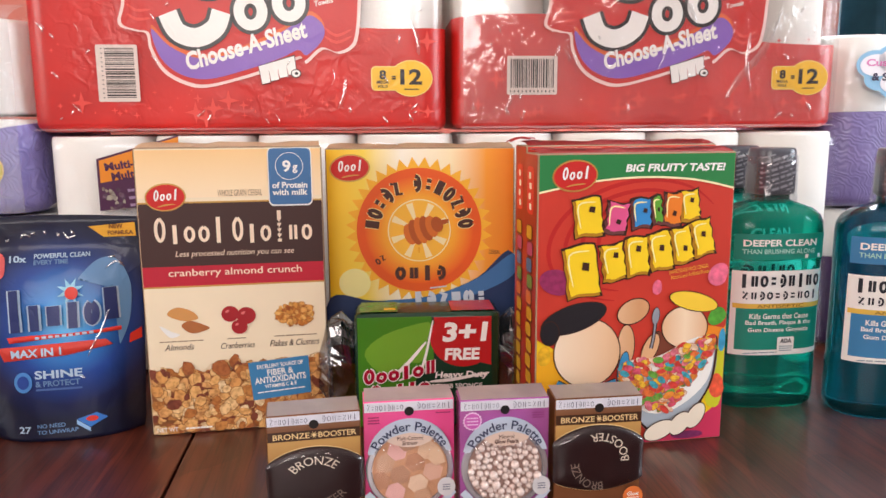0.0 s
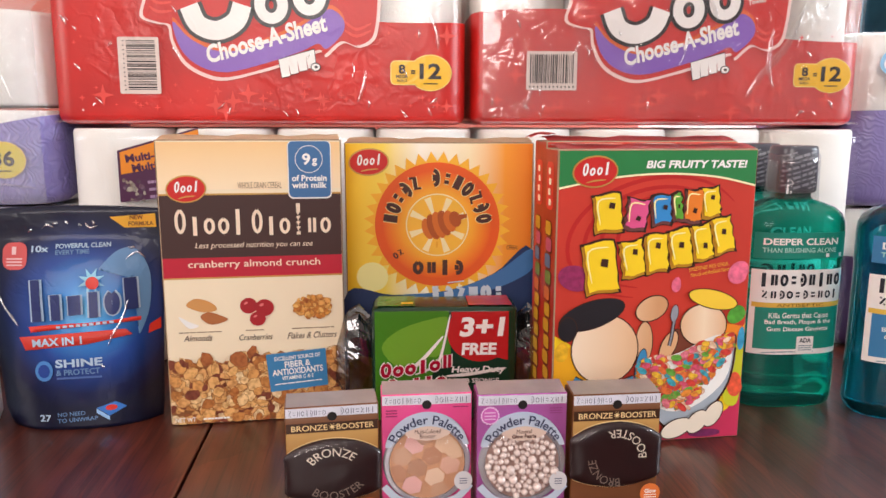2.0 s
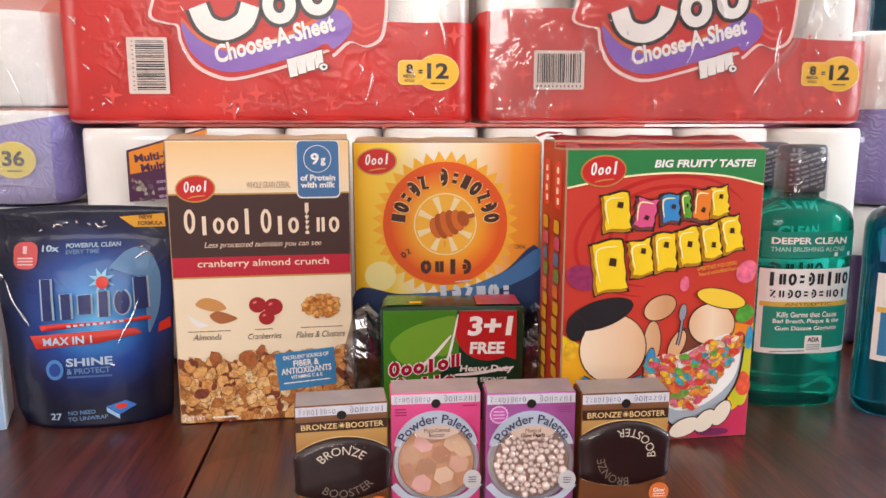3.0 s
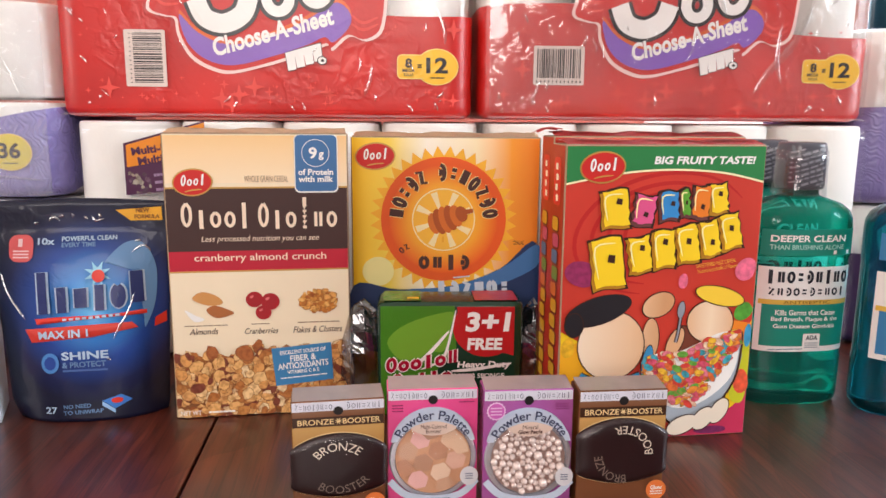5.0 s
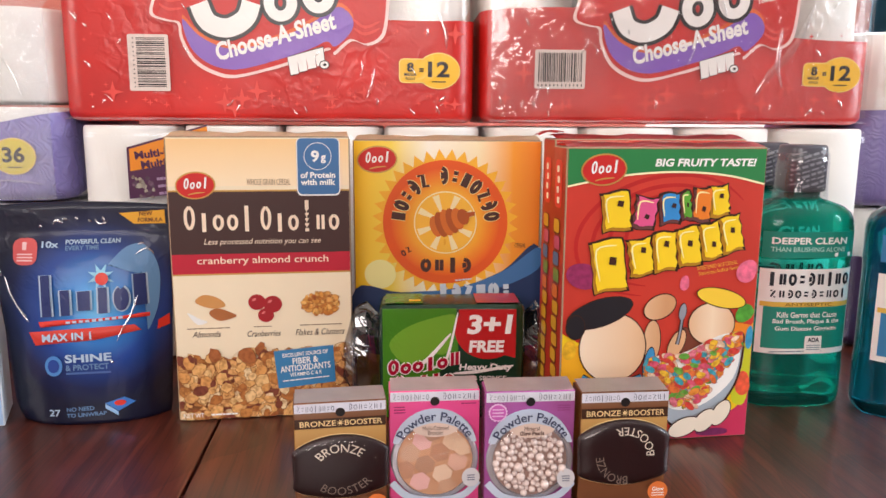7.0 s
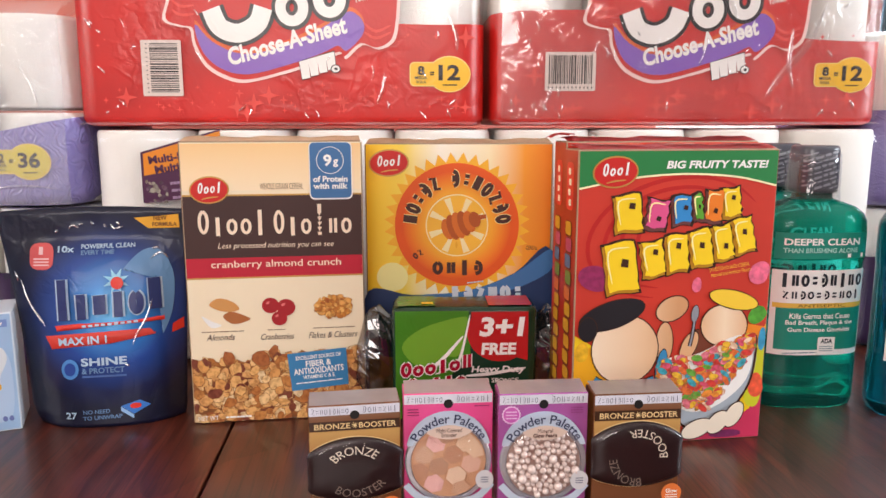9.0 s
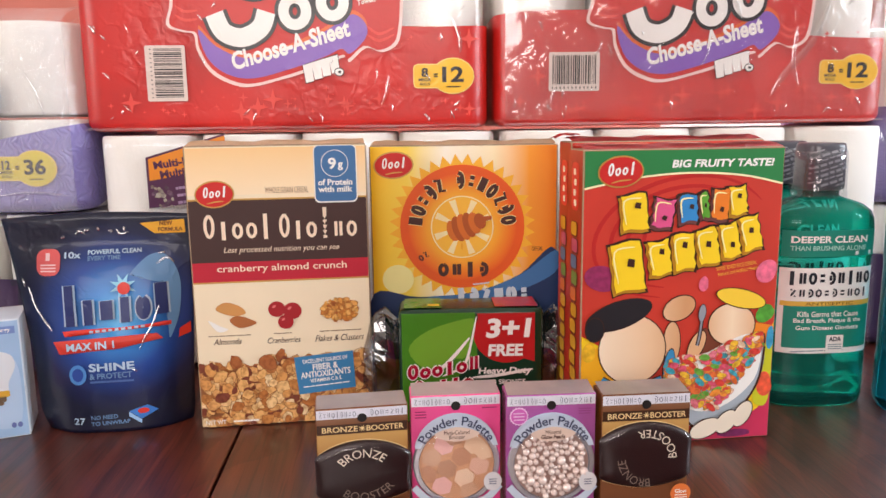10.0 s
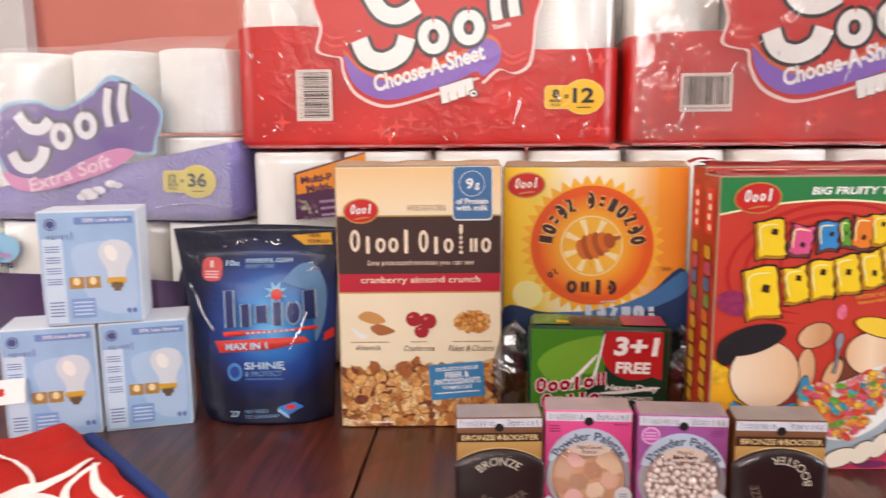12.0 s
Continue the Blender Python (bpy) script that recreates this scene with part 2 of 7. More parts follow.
def wood_mat(name, dark, light, rough, coat=0.5):
    """Varnished wood with the grain along y: drawn-out growth rings, broad tone, fine streaks and open pores."""
    m = bpy.data.materials.new(name)
    m.use_nodes = True
    nt = m.node_tree
    b, L = nt.nodes["Principled BSDF"], nt.links
    tc = nt.nodes.new("ShaderNodeTexCoord")

    def streak(scale, stretch, detail, distortion=0.6):
        mp = nt.nodes.new("ShaderNodeMapping")
        mp.inputs["Scale"].default_value = stretch
        n = nt.nodes.new("ShaderNodeTexNoise")
        n.inputs["Scale"].default_value, n.inputs["Detail"].default_value, n.inputs["Distortion"].default_value = scale, detail, distortion
        L.new(tc.outputs["Object"], mp.inputs["Vector"])
        L.new(mp.outputs["Vector"], n.inputs["Vector"])
        return n.outputs["Fac"]

    def ramp(fac, p0, c0, p1, c1):
        r = nt.nodes.new("ShaderNodeValToRGB")
        r.color_ramp.elements[0].position, r.color_ramp.elements[1].position = p0, p1
        r.color_ramp.elements[0].color, r.color_ramp.elements[1].color = [*c0, 1], [*c1, 1]
        L.new(fac, r.inputs["Fac"])
        return r.outputs["Color"]

    def times(a, c, f):
        n = nt.nodes.new("ShaderNodeMix")
        n.data_type, n.blend_type = "RGBA", "MULTIPLY"
        n.inputs["Factor"].default_value = f
        L.new(a, n.inputs["A"])
        L.new(c, n.inputs["B"])
        return n.outputs["Result"]

    broad = streak(1.6, (3, 0.5, 3), 4)
    fine = streak(9.0, (9, 0.30, 9), 6)
    pores = streak(42.0, (7, 0.22, 7), 3)
    # growth rings: bands across x, pulled into long arches by a slow noise
    warp = streak(1.0, (2.6, 0.9, 2.6), 2, 0.3)
    sep = nt.nodes.new("ShaderNodeSeparateXYZ")
    L.new(tc.outputs["Object"], sep.inputs["Vector"])
    ph = nt.nodes.new("ShaderNodeMath")
    ph.operation, ph.inputs[1].default_value = "MULTIPLY_ADD", 26.0
    L.new(warp, ph.inputs[0])
    xs = nt.nodes.new("ShaderNodeMath")
    xs.operation, xs.inputs[1].default_value = "MULTIPLY", 22.0
    L.new(sep.outputs["X"], xs.inputs[0])
    L.new(xs.outputs[0], ph.inputs[2])
    fr = nt.nodes.new("ShaderNodeMath")
    fr.operation = "FRACT"
    L.new(ph.outputs[0], fr.inputs[0])
    rings = ramp(fr.outputs[0], 0.0, (0.42, 0.36, 0.34), 0.55, (1, 1, 1))
    mix = nt.nodes.new("ShaderNodeMix")
    mix.inputs["Factor"].default_value = 0.5
    L.new(broad, mix.inputs["A"])
    L.new(fine, mix.inputs["B"])
    col = ramp(mix.outputs["Result"], 0.36, lin(dark), 0.64, lin(light))
    col = times(col, rings, 0.55)
    col = times(col, ramp(pores, 0.38, (0.35, 0.3, 0.3), 0.47, (1, 1, 1)), 0.6)
    L.new(col, b.inputs["Base Color"])
    b.inputs["Roughness"].default_value = rough
    b.inputs["Coat Weight"].default_value, b.inputs["Coat Roughness"].default_value = coat, 0.16
    bp = nt.nodes.new("ShaderNodeBump")
    bp.inputs["Strength"].default_value, bp.inputs["Distance"].default_value = 0.14, 0.001
    L.new(pores, bp.inputs["Height"])
    L.new(bp.outputs["Normal"], b.inputs["Normal"])
    return m


# ---- mesh helpers ----
def part(name, bm, material, parent=None, label="", smooth=False):
    me = bpy.data.meshes.new(name)
    bm.to_mesh(me)
    bm.free()
    if smooth:
        for p in me.polygons:
            p.use_smooth = True
    if material:
        me.materials.append(material)
    ob = new(name, me)
    ob.parent = parent
    if label:
        ob["label"] = label
    return ob


def thing(name, m, label, category, group="", kind=""):
    ob = new(name)
    ob.empty_display_size = 0.02
    ob.matrix_world = m
    return tagged(ob, label, category, group, kind)


def box(w, d, h, bevel=0.0, seg=2, at=(0, 0, 0)):
    """A box from its corner at (0, 0, 0), with bevelled edges."""
    bm = bmesh.new()
    bmesh.ops.create_cube(bm, size=1.0, matrix=Matrix.Translation((at[0] + w / 2, at[1] + d / 2, at[2] + h / 2)) @ Matrix.Diagonal((w, d, h, 1)))
    if bevel:
        bmesh.ops.bevel(bm, geom=bm.edges[:], offset=bevel, segments=seg, affect="EDGES", profile=0.5)
    return bm


def join_box(bm, w, d, h, at):
    bmesh.ops.create_cube(bm, size=1.0, matrix=Matrix.Translation((at[0] + w / 2, at[1] + d / 2, at[2] + h / 2)) @ Matrix.Diagonal((w, d, h, 1)))


def lathe(profile, n=32, sx=1.0, sy=1.0, power=2.0, at=(0, 0, 0), caps=True):
    """A turned form: rows of (radius, z). power above 2 squares the plan."""
    bm = bmesh.new()
    rings = []
    for r, z in profile:
        ring = []
        for i in range(n):
            a = 2 * math.pi * i / n
            c, s = math.cos(a), math.sin(a)
            k = (abs(c) ** power + abs(s) ** power) ** (-1 / power)
            ring.append(bm.verts.new((at[0] + r * sx * k * c, at[1] + r * sy * k * s, at[2] + z)))
        rings.append(ring)
    for a, b in zip(rings, rings[1:]):
        for i in range(n):
            bm.faces.new((a[i], a[(i + 1) % n], b[(i + 1) % n], b[i]))
    if caps:
        bm.faces.new(rings[0][::-1])
    bm.faces.new(rings[-1])
    return bm


def rrect(cx, cz, w, h, r=0.0, rot=0.0, shear=0.0, n=4):
    pts = []
    r = min(r, w / 2, h / 2)
    for sx, sz, a0 in ((1, 1, 0), (-1, 1, 90), (-1, -1, 180), (1, -1, 270)):
        for i in range(n + 1 if r else 1):
            a = radians(a0 + 90 * i / n)
            pts.append((sx * (w / 2 - r) + r * math.cos(a) * (r > 0), sz * (h / 2 - r) + r * math.sin(a) * (r > 0)))
    c, s = math.cos(radians(rot)), math.sin(radians(rot))
    return [(cx + c * (x + shear * z) - s * z, cz + s * (x + shear * z) + c * z) for x, z in pts]


def ellipse(cx, cz, a, b, rot=0.0, n=28, a0=0, a1=360):
    c, s = math.cos(radians(rot)), math.sin(radians(rot))
    full = (a0, a1) == (0, 360)
    out = []
    for i in range(n if full else n + 1):
        t = radians(a0 + (a1 - a0) * i / n)
        x, z = a * math.cos(t), b * math.sin(t)
        out.append((cx + c * x - s * z, cz + s * x + c * z))
    return out


def burst(cx, cz, r0, r1, n):
    return [(cx + (r1 if i % 2 else r0) * math.cos(math.pi * i / n), cz + (r1 if i % 2 else r0) * math.sin(math.pi * i / n)) for i in range(2 * n)]


def smooth_loop(pts, k=5, closed=True):
    """A rounded curve through a few corner points."""
    n, out = len(pts), []
    rng = range(n if closed else n - 1)
    for i in rng:
        p = [pts[(i + j) % n] if closed else pts[min(max(i + j, 0), n - 1)] for j in (-1, 0, 1, 2)]
        for s in range(k):
            t = s / k
            out.append(tuple(0.5 * (2 * p[1][d] + (p[2][d] - p[0][d]) * t + (2 * p[0][d] - 5 * p[1][d] + 4 * p[2][d] - p[3][d]) * t * t
                                    + (3 * p[1][d] - p[0][d] - 3 * p[2][d] + p[3][d]) * t ** 3) for d in (0, 1)))
    if not closed:
        out.append(pts[-1])
    return out


def stroke(pts, w, k=5, taper=False):
    """A brush stroke of width w along a rounded line."""
    line = smooth_loop(pts, k, closed=False)
    left, right = [], []
    for i, (x, z) in enumerate(line):
        x0, z0 = line[max(i - 1, 0)]
        x1, z1 = line[min(i + 1, len(line) - 1)]
        d = math.hypot(x1 - x0, z1 - z0) or 1
        h = w / 2 * (math.sin(math.pi * (i + 0.4) / (len(line) - 0.2)) ** 0.5 if taper else 1)
        left.append((x - (z1 - z0) / d * h, z + (x1 - x0) / d * h))
        right.append((x + (z1 - z0) / d * h, z - (x1 - x0) / d * h))
    return left + right[::-1]


def ring_loops(cx, cz, a, w, n=32):
    """A ring as a chain of quads."""
    out = []
    for i in range(n):
        t0, t1 = 2 * math.pi * i / n, 2 * math.pi * (i + 1) / n
        out.append([(cx + r * math.cos(t), cz + r * math.sin(t)) for r, t in ((a, t0), (a, t1), (a - w, t1), (a - w, t0))])
    return out


def flat(name, loops, material, parent, y=-0.0006, label="", wrapf=None):
    """Print: flat shapes in the plane of a front face (x across, z up), a hair proud of it."""
    bm = bmesh.new()
    for lp in loops:
        vs = []
        for x, z in lp:
            vs.append(bm.verts.new(wrapf(x, z, y) if wrapf else (x, y, z)))
        try:
            bm.faces.new(vs)
        except ValueError:
            pass
    bmesh.ops.remove_doubles(bm, verts=bm.verts[:], dist=1e-7)
    bmesh.ops.triangulate(bm, faces=bm.faces[:])
    bmesh.ops.recalc_face_normals(bm, faces=bm.faces[:])
    for f in bm.faces:
        if f.normal.y > 0:
            f.normal_flip()
    return part(name, bm, material, parent, label)


def text_mesh(body, bold=0.0):
    cu = bpy.data.curves.new("t", "FONT")
    cu.body, cu.resolution_u, cu.offset = body, 3, bold
    cu.dimensions, cu.fill_mode = "2D", "FRONT"
    ob = bpy.data.objects.new("t", cu)
    me = bpy.data.meshes.new_from_object(ob)
    vs = [(v.co.x, v.co.y) for v in me.vertices]
    fs = [tuple(p.vertices) for p in me.polygons]
    bpy.data.objects.remove(ob)
    bpy.data.curves.remove(cu)
    bpy.data.meshes.remove(me)
    return vs, fs


def lettering(body, cx, cz, w, h, material, parent, y=-0.0010, bold=0.02, rot=0.0, shear=0.0, bend=0.0, name="lettering", wrapf=None, center=None):
    """Words fitted into w x h about (cx, cz). bend: the radius of an arc on whose crown the words stand (below 0: in whose bowl they lie)."""
    vs, fs = text_mesh(body, bold)
    x0, x1 = min(v[0] for v in vs), max(v[0] for v in vs)
    z0, z1 = min(v[1] for v in vs), max(v[1] for v in vs)
    c, s = math.cos(radians(rot)), math.sin(radians(rot))
    me = bpy.data.meshes.new(name)
    co = []
    for vx, vz in vs:
        x, z = ((vx - x0) / (x1 - x0) - 0.5) * w, ((vz - z0) / (z1 - z0) - 0.5) * h
        x += shear * z
        if bend:
            a = x / bend
            x, z = (bend + z) * math.sin(a), (bend + z) * math.cos(a) - bend
        x, z = cx + c * x - s * z, cz + s * x + c * z
        co.append(wrapf(x, z, y) if wrapf else (x, y, z))
    me.from_pydata(co, [], fs)
    me.materials.append(material)
    ob = new(name, me)
    ob.parent = parent
    return ob


def bars(cx, cz, w, h, n, material, parent, y=-0.0010, rot=0.0, name="print_bar", seed=1):
    """Writing too small to read: rows of short plain bars."""
    rnd = random.Random(seed)
    loops = []
    c, s = math.cos(radians(rot)), math.sin(radians(rot))
    for i in range(n):
        zz = h / 2 - h * (i + 0.5) / n
        x = -w / 2
        while x < w / 2 - w * 0.05:
            ln = min(rnd.uniform(0.1, 0.28) * w, w / 2 - x)
            px = x + ln / 2
            loops.append(rrect(cx + c * px - s * zz, cz + s * px + c * zz, ln * 0.9, h / n * 0.38, 0, rot))
            x += ln
    return tagged(flat(name, loops, material, parent, y), kind="stuff")


CURLS = {
    "cup": [[(0.1, 0.28), (0.9, 0.28)], [(0.1, 0.72), (0.9, 0.72)]],
    "ring": [[(0.5, 0.92), (0.1, 0.7), (0.1, 0.3), (0.5, 0.08), (0.9, 0.3), (0.9, 0.7), (0.5, 0.92)]],
    "stem": [[(0.5, 0.0), (0.5, 1.0)]],
    "arch": [[(0.2, 0.05), (0.2, 0.95)], [(0.8, 0.05), (0.8, 0.95)]],
    "hook": [[(0.2, 0.98), (0.72, 0.85), (0.9, 0.5), (0.72, 0.15), (0.2, 0.02)], [(0.28, 0.3), (0.28, 0.7)]],
    "fork": [[(0.15, 0.1), (0.85, 0.9)], [(0.15, 0.85), (0.3, 0.98)], [(0.7, 0.02), (0.85, 0.15)]],
}


def glyphs(t, kinds, x0, z0, w, h, material, y, thick=0.25, rot=0.0, gap=0.18, shear=0.0, tall=None, grow=0.0, wrapf=None, bend=None, name="wordmark_shape"):
    """A wordmark as plain curls and stems that spell nothing, each a part. bend: (cx, cz, radius, first angle, step) sets them round an arc."""
    ks = kinds.split()
    step = w / len(ks)
    c, s = math.cos(radians(rot)), math.sin(radians(rot))
    for i, k in enumerate(ks):
        hh = h * (tall[i] if tall else 1)
        cw = step * (1 - gap)
        th = thick * cw + grow
        loops = []
        for line in CURLS[k]:
            pts = [((px - 0.5) * (cw - thick * cw), pz * (hh - thick * cw) + thick * cw / 2) for px, pz in line]
            if k == "stem":
                pts = [(0, thick * cw * 0.1), (0, hh - thick * cw * 0.1)]
            st = stroke(pts, th * (1.25 if k == "stem" else 1), 4)
            n = len(st) // 2
            loops += [[st[q], st[q + 1], st[-q - 2], st[-q - 1]] for q in range(n - 1)]
        out = []
        for lp in loops:
            q = []
            for px, pz in lp:
                if bend:
                    a = radians(bend[3] + bend[4] * i)
                    pz -= hh / 2
                    q.append((bend[0] + (bend[2] + pz) * math.cos(a) + px * math.sin(a), bend[1] + (bend[2] + pz) * math.sin(a) - px * math.cos(a)))
                else:
                    px += shear * pz + (i + 0.5) * step
                    q.append((x0 + c * px - s * pz, z0 + s * px + c * pz))
            out.append(q)
        flat(name, out, material, t, y, wrapf=wrapf)


def softbox(w, d, h, r=0.035, rv=0.02, lobes=0, amp=0.0, rough=0.0015, nx=44, nz=26, seed=0):
    """A wrapped pack: a rounded box from (0, 0, 0) whose sides follow the rolls inside, with a slightly uneven film."""
    bm = bmesh.new()
    per = []
    segs = [((r, 0), (w - r, 0), nx), ((w, r), (w, d - r), 14), ((w - r, d), (r, d), nx // 2), ((0, d - r), (0, r), 14)]
    cent = [(w - r, r), (w - r, d - r), (r, d - r), (r, r)]
    for k, (a, b, n) in enumerate(segs):
        for i in range(n):
            t = i / n
            x, y = a[0] + (b[0] - a[0]) * t, a[1] + (b[1] - a[1]) * t
            if k == 0 and lobes:
                y += amp * (1 - abs(math.sin(math.pi * lobes * x / w)) ** 0.7)
            per.append((x, y))
        a0 = radians(-90 + 90 * k)
        for i in range(6):
            a1 = a0 + radians(90) * i / 6
            per.append((cent[k][0] + r * math.cos(a1), cent[k][1] + r * math.sin(a1)))
    rows = [(0.0, rv * 0.99)]
    for i in range(1, 6):
        a = radians(90 * i / 6)
        rows.append((rv - rv * math.cos(a), rv - rv * math.sin(a)))
    rows = [(z, ins) for z, ins in rows] + [(rv + (h - 2 * rv) * i / nz, 0.0) for i in range(nz + 1)]
    rows += [(h - z, ins) for z, ins in rows[5::-1]]
    rings = []
    for z, ins in rows:
        ring = []
        for x, y in per:
            px = x + (w / 2 - x) * ins / (w / 2)
            py = y + (d / 2 - y) * ins / (d / 2)
            q = noise.noise(Vector((x * 11 + seed, y * 11, z * 13)))
            q2 = noise.noise(Vector((x * 34 + seed, y * 34, z * 30)))
            ring.append(bm.verts.new((px, py + rough * (q + 0.5 * q2), z + 0.6 * rough * q * (0 if z < 0.01 else 1))))
        rings.append(ring)
    n = len(per)
    for a, b in zip(rings, rings[1:]):
        for i in range(n):
            bm.faces.new((a[i], a[(i + 1) % n], b[(i + 1) % n], b[i]))
    bm.faces.new(rings[0][::-1])
    bm.faces.new(rings[-1])
    bmesh.ops.recalc_face_normals(bm, faces=bm.faces[:])
    return bm


def crease(t, pts, w, h, material, y=-0.0016, wrapf=None, k=6):
    """A pinched fold in plastic film: a thin ridge, tapered at both ends."""
    line = smooth_loop(pts, k, closed=False)
    bm = bmesh.new()
    rows = []
    for i, (x, z) in enumerate(line):
        x0, z0 = line[max(i - 1, 0)]
        x1, z1 = line[min(i + 1, len(line) - 1)]
        d = math.hypot(x1 - x0, z1 - z0) or 1
        s = math.sin(math.pi * (i + 0.05) / (len(line) - 0.9)) ** 0.6
        nx, nz = -(z1 - z0) / d * w / 2 * s, (x1 - x0) / d * w / 2 * s
        tri = [(x - nx, z - nz, y), (x + nx * 0.2, z + nz * 0.2, y - h * s), (x + nx, z + nz, y)]
        rows.append([bm.verts.new(wrapf(a, b, c) if wrapf else (a, c, b)) for a, b, c in tri])
    for a, b in zip(rows, rows[1:]):
        for q in range(2):
            bm.faces.new((a[q], a[q + 1], b[q + 1], b[q]))
    return part("film_crease", bm, material, t, smooth=True)


TOP = 0.75  # height of the table top

# ---- the room ----
M_WALL = mat("terracotta_wall_paint", (200, 118, 104), 0.8, bump=0.15, bscale=160, var=0.08, vscale=3)
M_GREY = mat("grey_wall_paint", (176, 170, 168), 0.8, bump=0.15, bscale=160, var=0.06, vscale=3)
M_CEIL = mat("ceiling_paint", (236, 232, 225), 0.85, bump=0.1, bscale=120, var=0.03)
M_TRIM = mat("white_trim_paint", (238, 236, 230), 0.45, bump=0.05, var=0.03)
M_FLOOR = wood_mat("floor_wood", (92, 58, 38), (140, 96, 62), 0.4, 0.15)


def wall(name, a, b, lo, hi, thick, material, openings=()):
    """A wall along x or y from a to b, with openings (from, to, sill, head) cut through."""
    bm = bmesh.new()
    along_x = abs(b[0] - a[0]) > abs(b[1] - a[1])
    s0, s1 = (a[0], b[0]) if along_x else (a[1], b[1])
    cuts = sorted(openings)
    spans, s = [], s0
    for o0, o1, sill, head in cuts:
        spans += [(s, o0, lo, hi), (o0, o1, lo, sill), (o0, o1, head, hi)]
        s = o1
    spans.append((s, s1, lo, hi))
    for p, q, z0, z1 in spans:
        if along_x:
            join_box(bm, q - p, thick, z1 - z0, (p, a[1], z0))
        else:
            join_box(bm, thick, q - p, z1 - z0, (a[0], p, z0))
    return tagged(part(name, bm, material), kind="structure")


# EAST and WEST are unseen openings, made up for the side fill lamps
SOUTH, NORTH, EAST = (-1.22, 0.52, 1.25, 2.35), (0.42, 0.84, 1.0, 2.3), (-0.4, 0.9, 1.0, 2.25)
WEST = (-1.0, 0.3, 1.1, 2.3)
wall("wall_south", (-2.5, -2.72), (2.5, -2.72), 0, 2.5, 0.12, M_GREY, [SOUTH])
wall("wall_north", (-2.5, 1.62), (2.5, 1.62), 0, 2.5, 0.12, M_WALL, [NORTH])
wall("wall_east", (2.5, -2.72), (2.5, 1.74), 0, 2.5, 0.12, M_GREY, [EAST])
wall("wall_west", (-2.62, -2.72), (-2.62, 1.74), 0, 2.5, 0.12, M_GREY, [WEST])
tagged(part("floor", box(5.24, 4.46, 0.1, at=(-2.62, -2.72, -0.1)), M_FLOOR), kind="structure")
tagged(part("ceiling", box(5.24, 4.46, 0.1, at=(-2.62, -2.72, 2.5)), M_CEIL), kind="structure")
tagged(part("ground", box(60, 60, 0.1, at=(-30, -30, -0.3)), mat("lawn", (70, 92, 48), 0.9, var=0.3, vscale=2)), kind="structure")


def window_frame(name, m, w, h):
    """A white sash frame with a cross bar, from its lower corner, x across."""
    t = thing(name, m, "white painted sash window frame with clear panes", "window", kind="structure")
    bm = bmesh.new()
    for bw, bh, x, z in ((w, 0.05, 0, 0), (w, 0.05, 0, h - 0.05), (0.05, h - 0.1, 0, 0.05), (0.05, h - 0.1, w - 0.05, 0.05), (w - 0.1, 0.035, 0.05, h / 2)):
        join_box(bm, bw, 0.05, bh, (x, 0, z))
    part("window_frame", bm, M_TRIM, t)
    return t


window_frame("window_1", pose(NORTH[0], 1.66, NORTH[2]), NORTH[1] - NORTH[0], NORTH[3] - NORTH[2])
window_frame("window_2", pose(SOUTH[0], -2.70, SOUTH[2]), SOUTH[1] - SOUTH[0], SOUTH[3] - SOUTH[2])
# frames of the two assumed side windows, never in view
window_frame("assumed_window_east", pose(2.58, EAST[0], EAST[2], 0, 0, 90), EAST[1] - EAST[0], EAST[3] - EAST[2])
window_frame("assumed_window_west", pose(-2.54, WEST[0], WEST[2], 0, 0, 90), WEST[1] - WEST[0], WEST[3] - WEST[2])

bm = bmesh.new()
join_box(bm, 0.12, 0.035, 2.1, (-1.42, 1.583, 0))
tagged(part("trim", bm, mat("grey_white_trim", (196, 190, 188), 0.5, var=0.05)), kind="structure")

# dark teal curtain beside the north window
bm = bmesh.new()
cols = []
for i in range(61):
    x = 0.842 + 0.75 * i / 60
    y = 1.53 + 0.022 * math.sin(i * 0.9) + 0.010 * math.sin(i * 0.37 + 1)
    cols.append([bm.verts.new((x + 0.012 * math.sin(z * 3 + i), y + 0.006 * math.sin(z * 5 + i * 0.4), z)) for z in (0.004, 0.8, 1.2, 1.6, 2.0, 2.38)])
for a, b in zip(cols, cols[1:]):
    for k in range(5):
        bm.faces.new((a[k], b[k], b[k + 1], a[k + 1]))
bmesh.ops.solidify(bm, geom=bm.faces[:], thickness=0.003)
cur = thing("curtain", pose(0, 0, 0), "dark teal woven curtain hanging beside the window", "curtain")
part("drape", bm, mat("teal_cloth", (22, 62, 76), 0.85, bump=0.4, bscale=700, var=0.2, vscale=20), cur, smooth=True)
part("curtain_rod", lathe([(0.011, 0), (0.011, 1.5)], 12), M_TRIM, cur).matrix_basis = pose(0.30, 1.53, 2.38, 0, 90, 0)

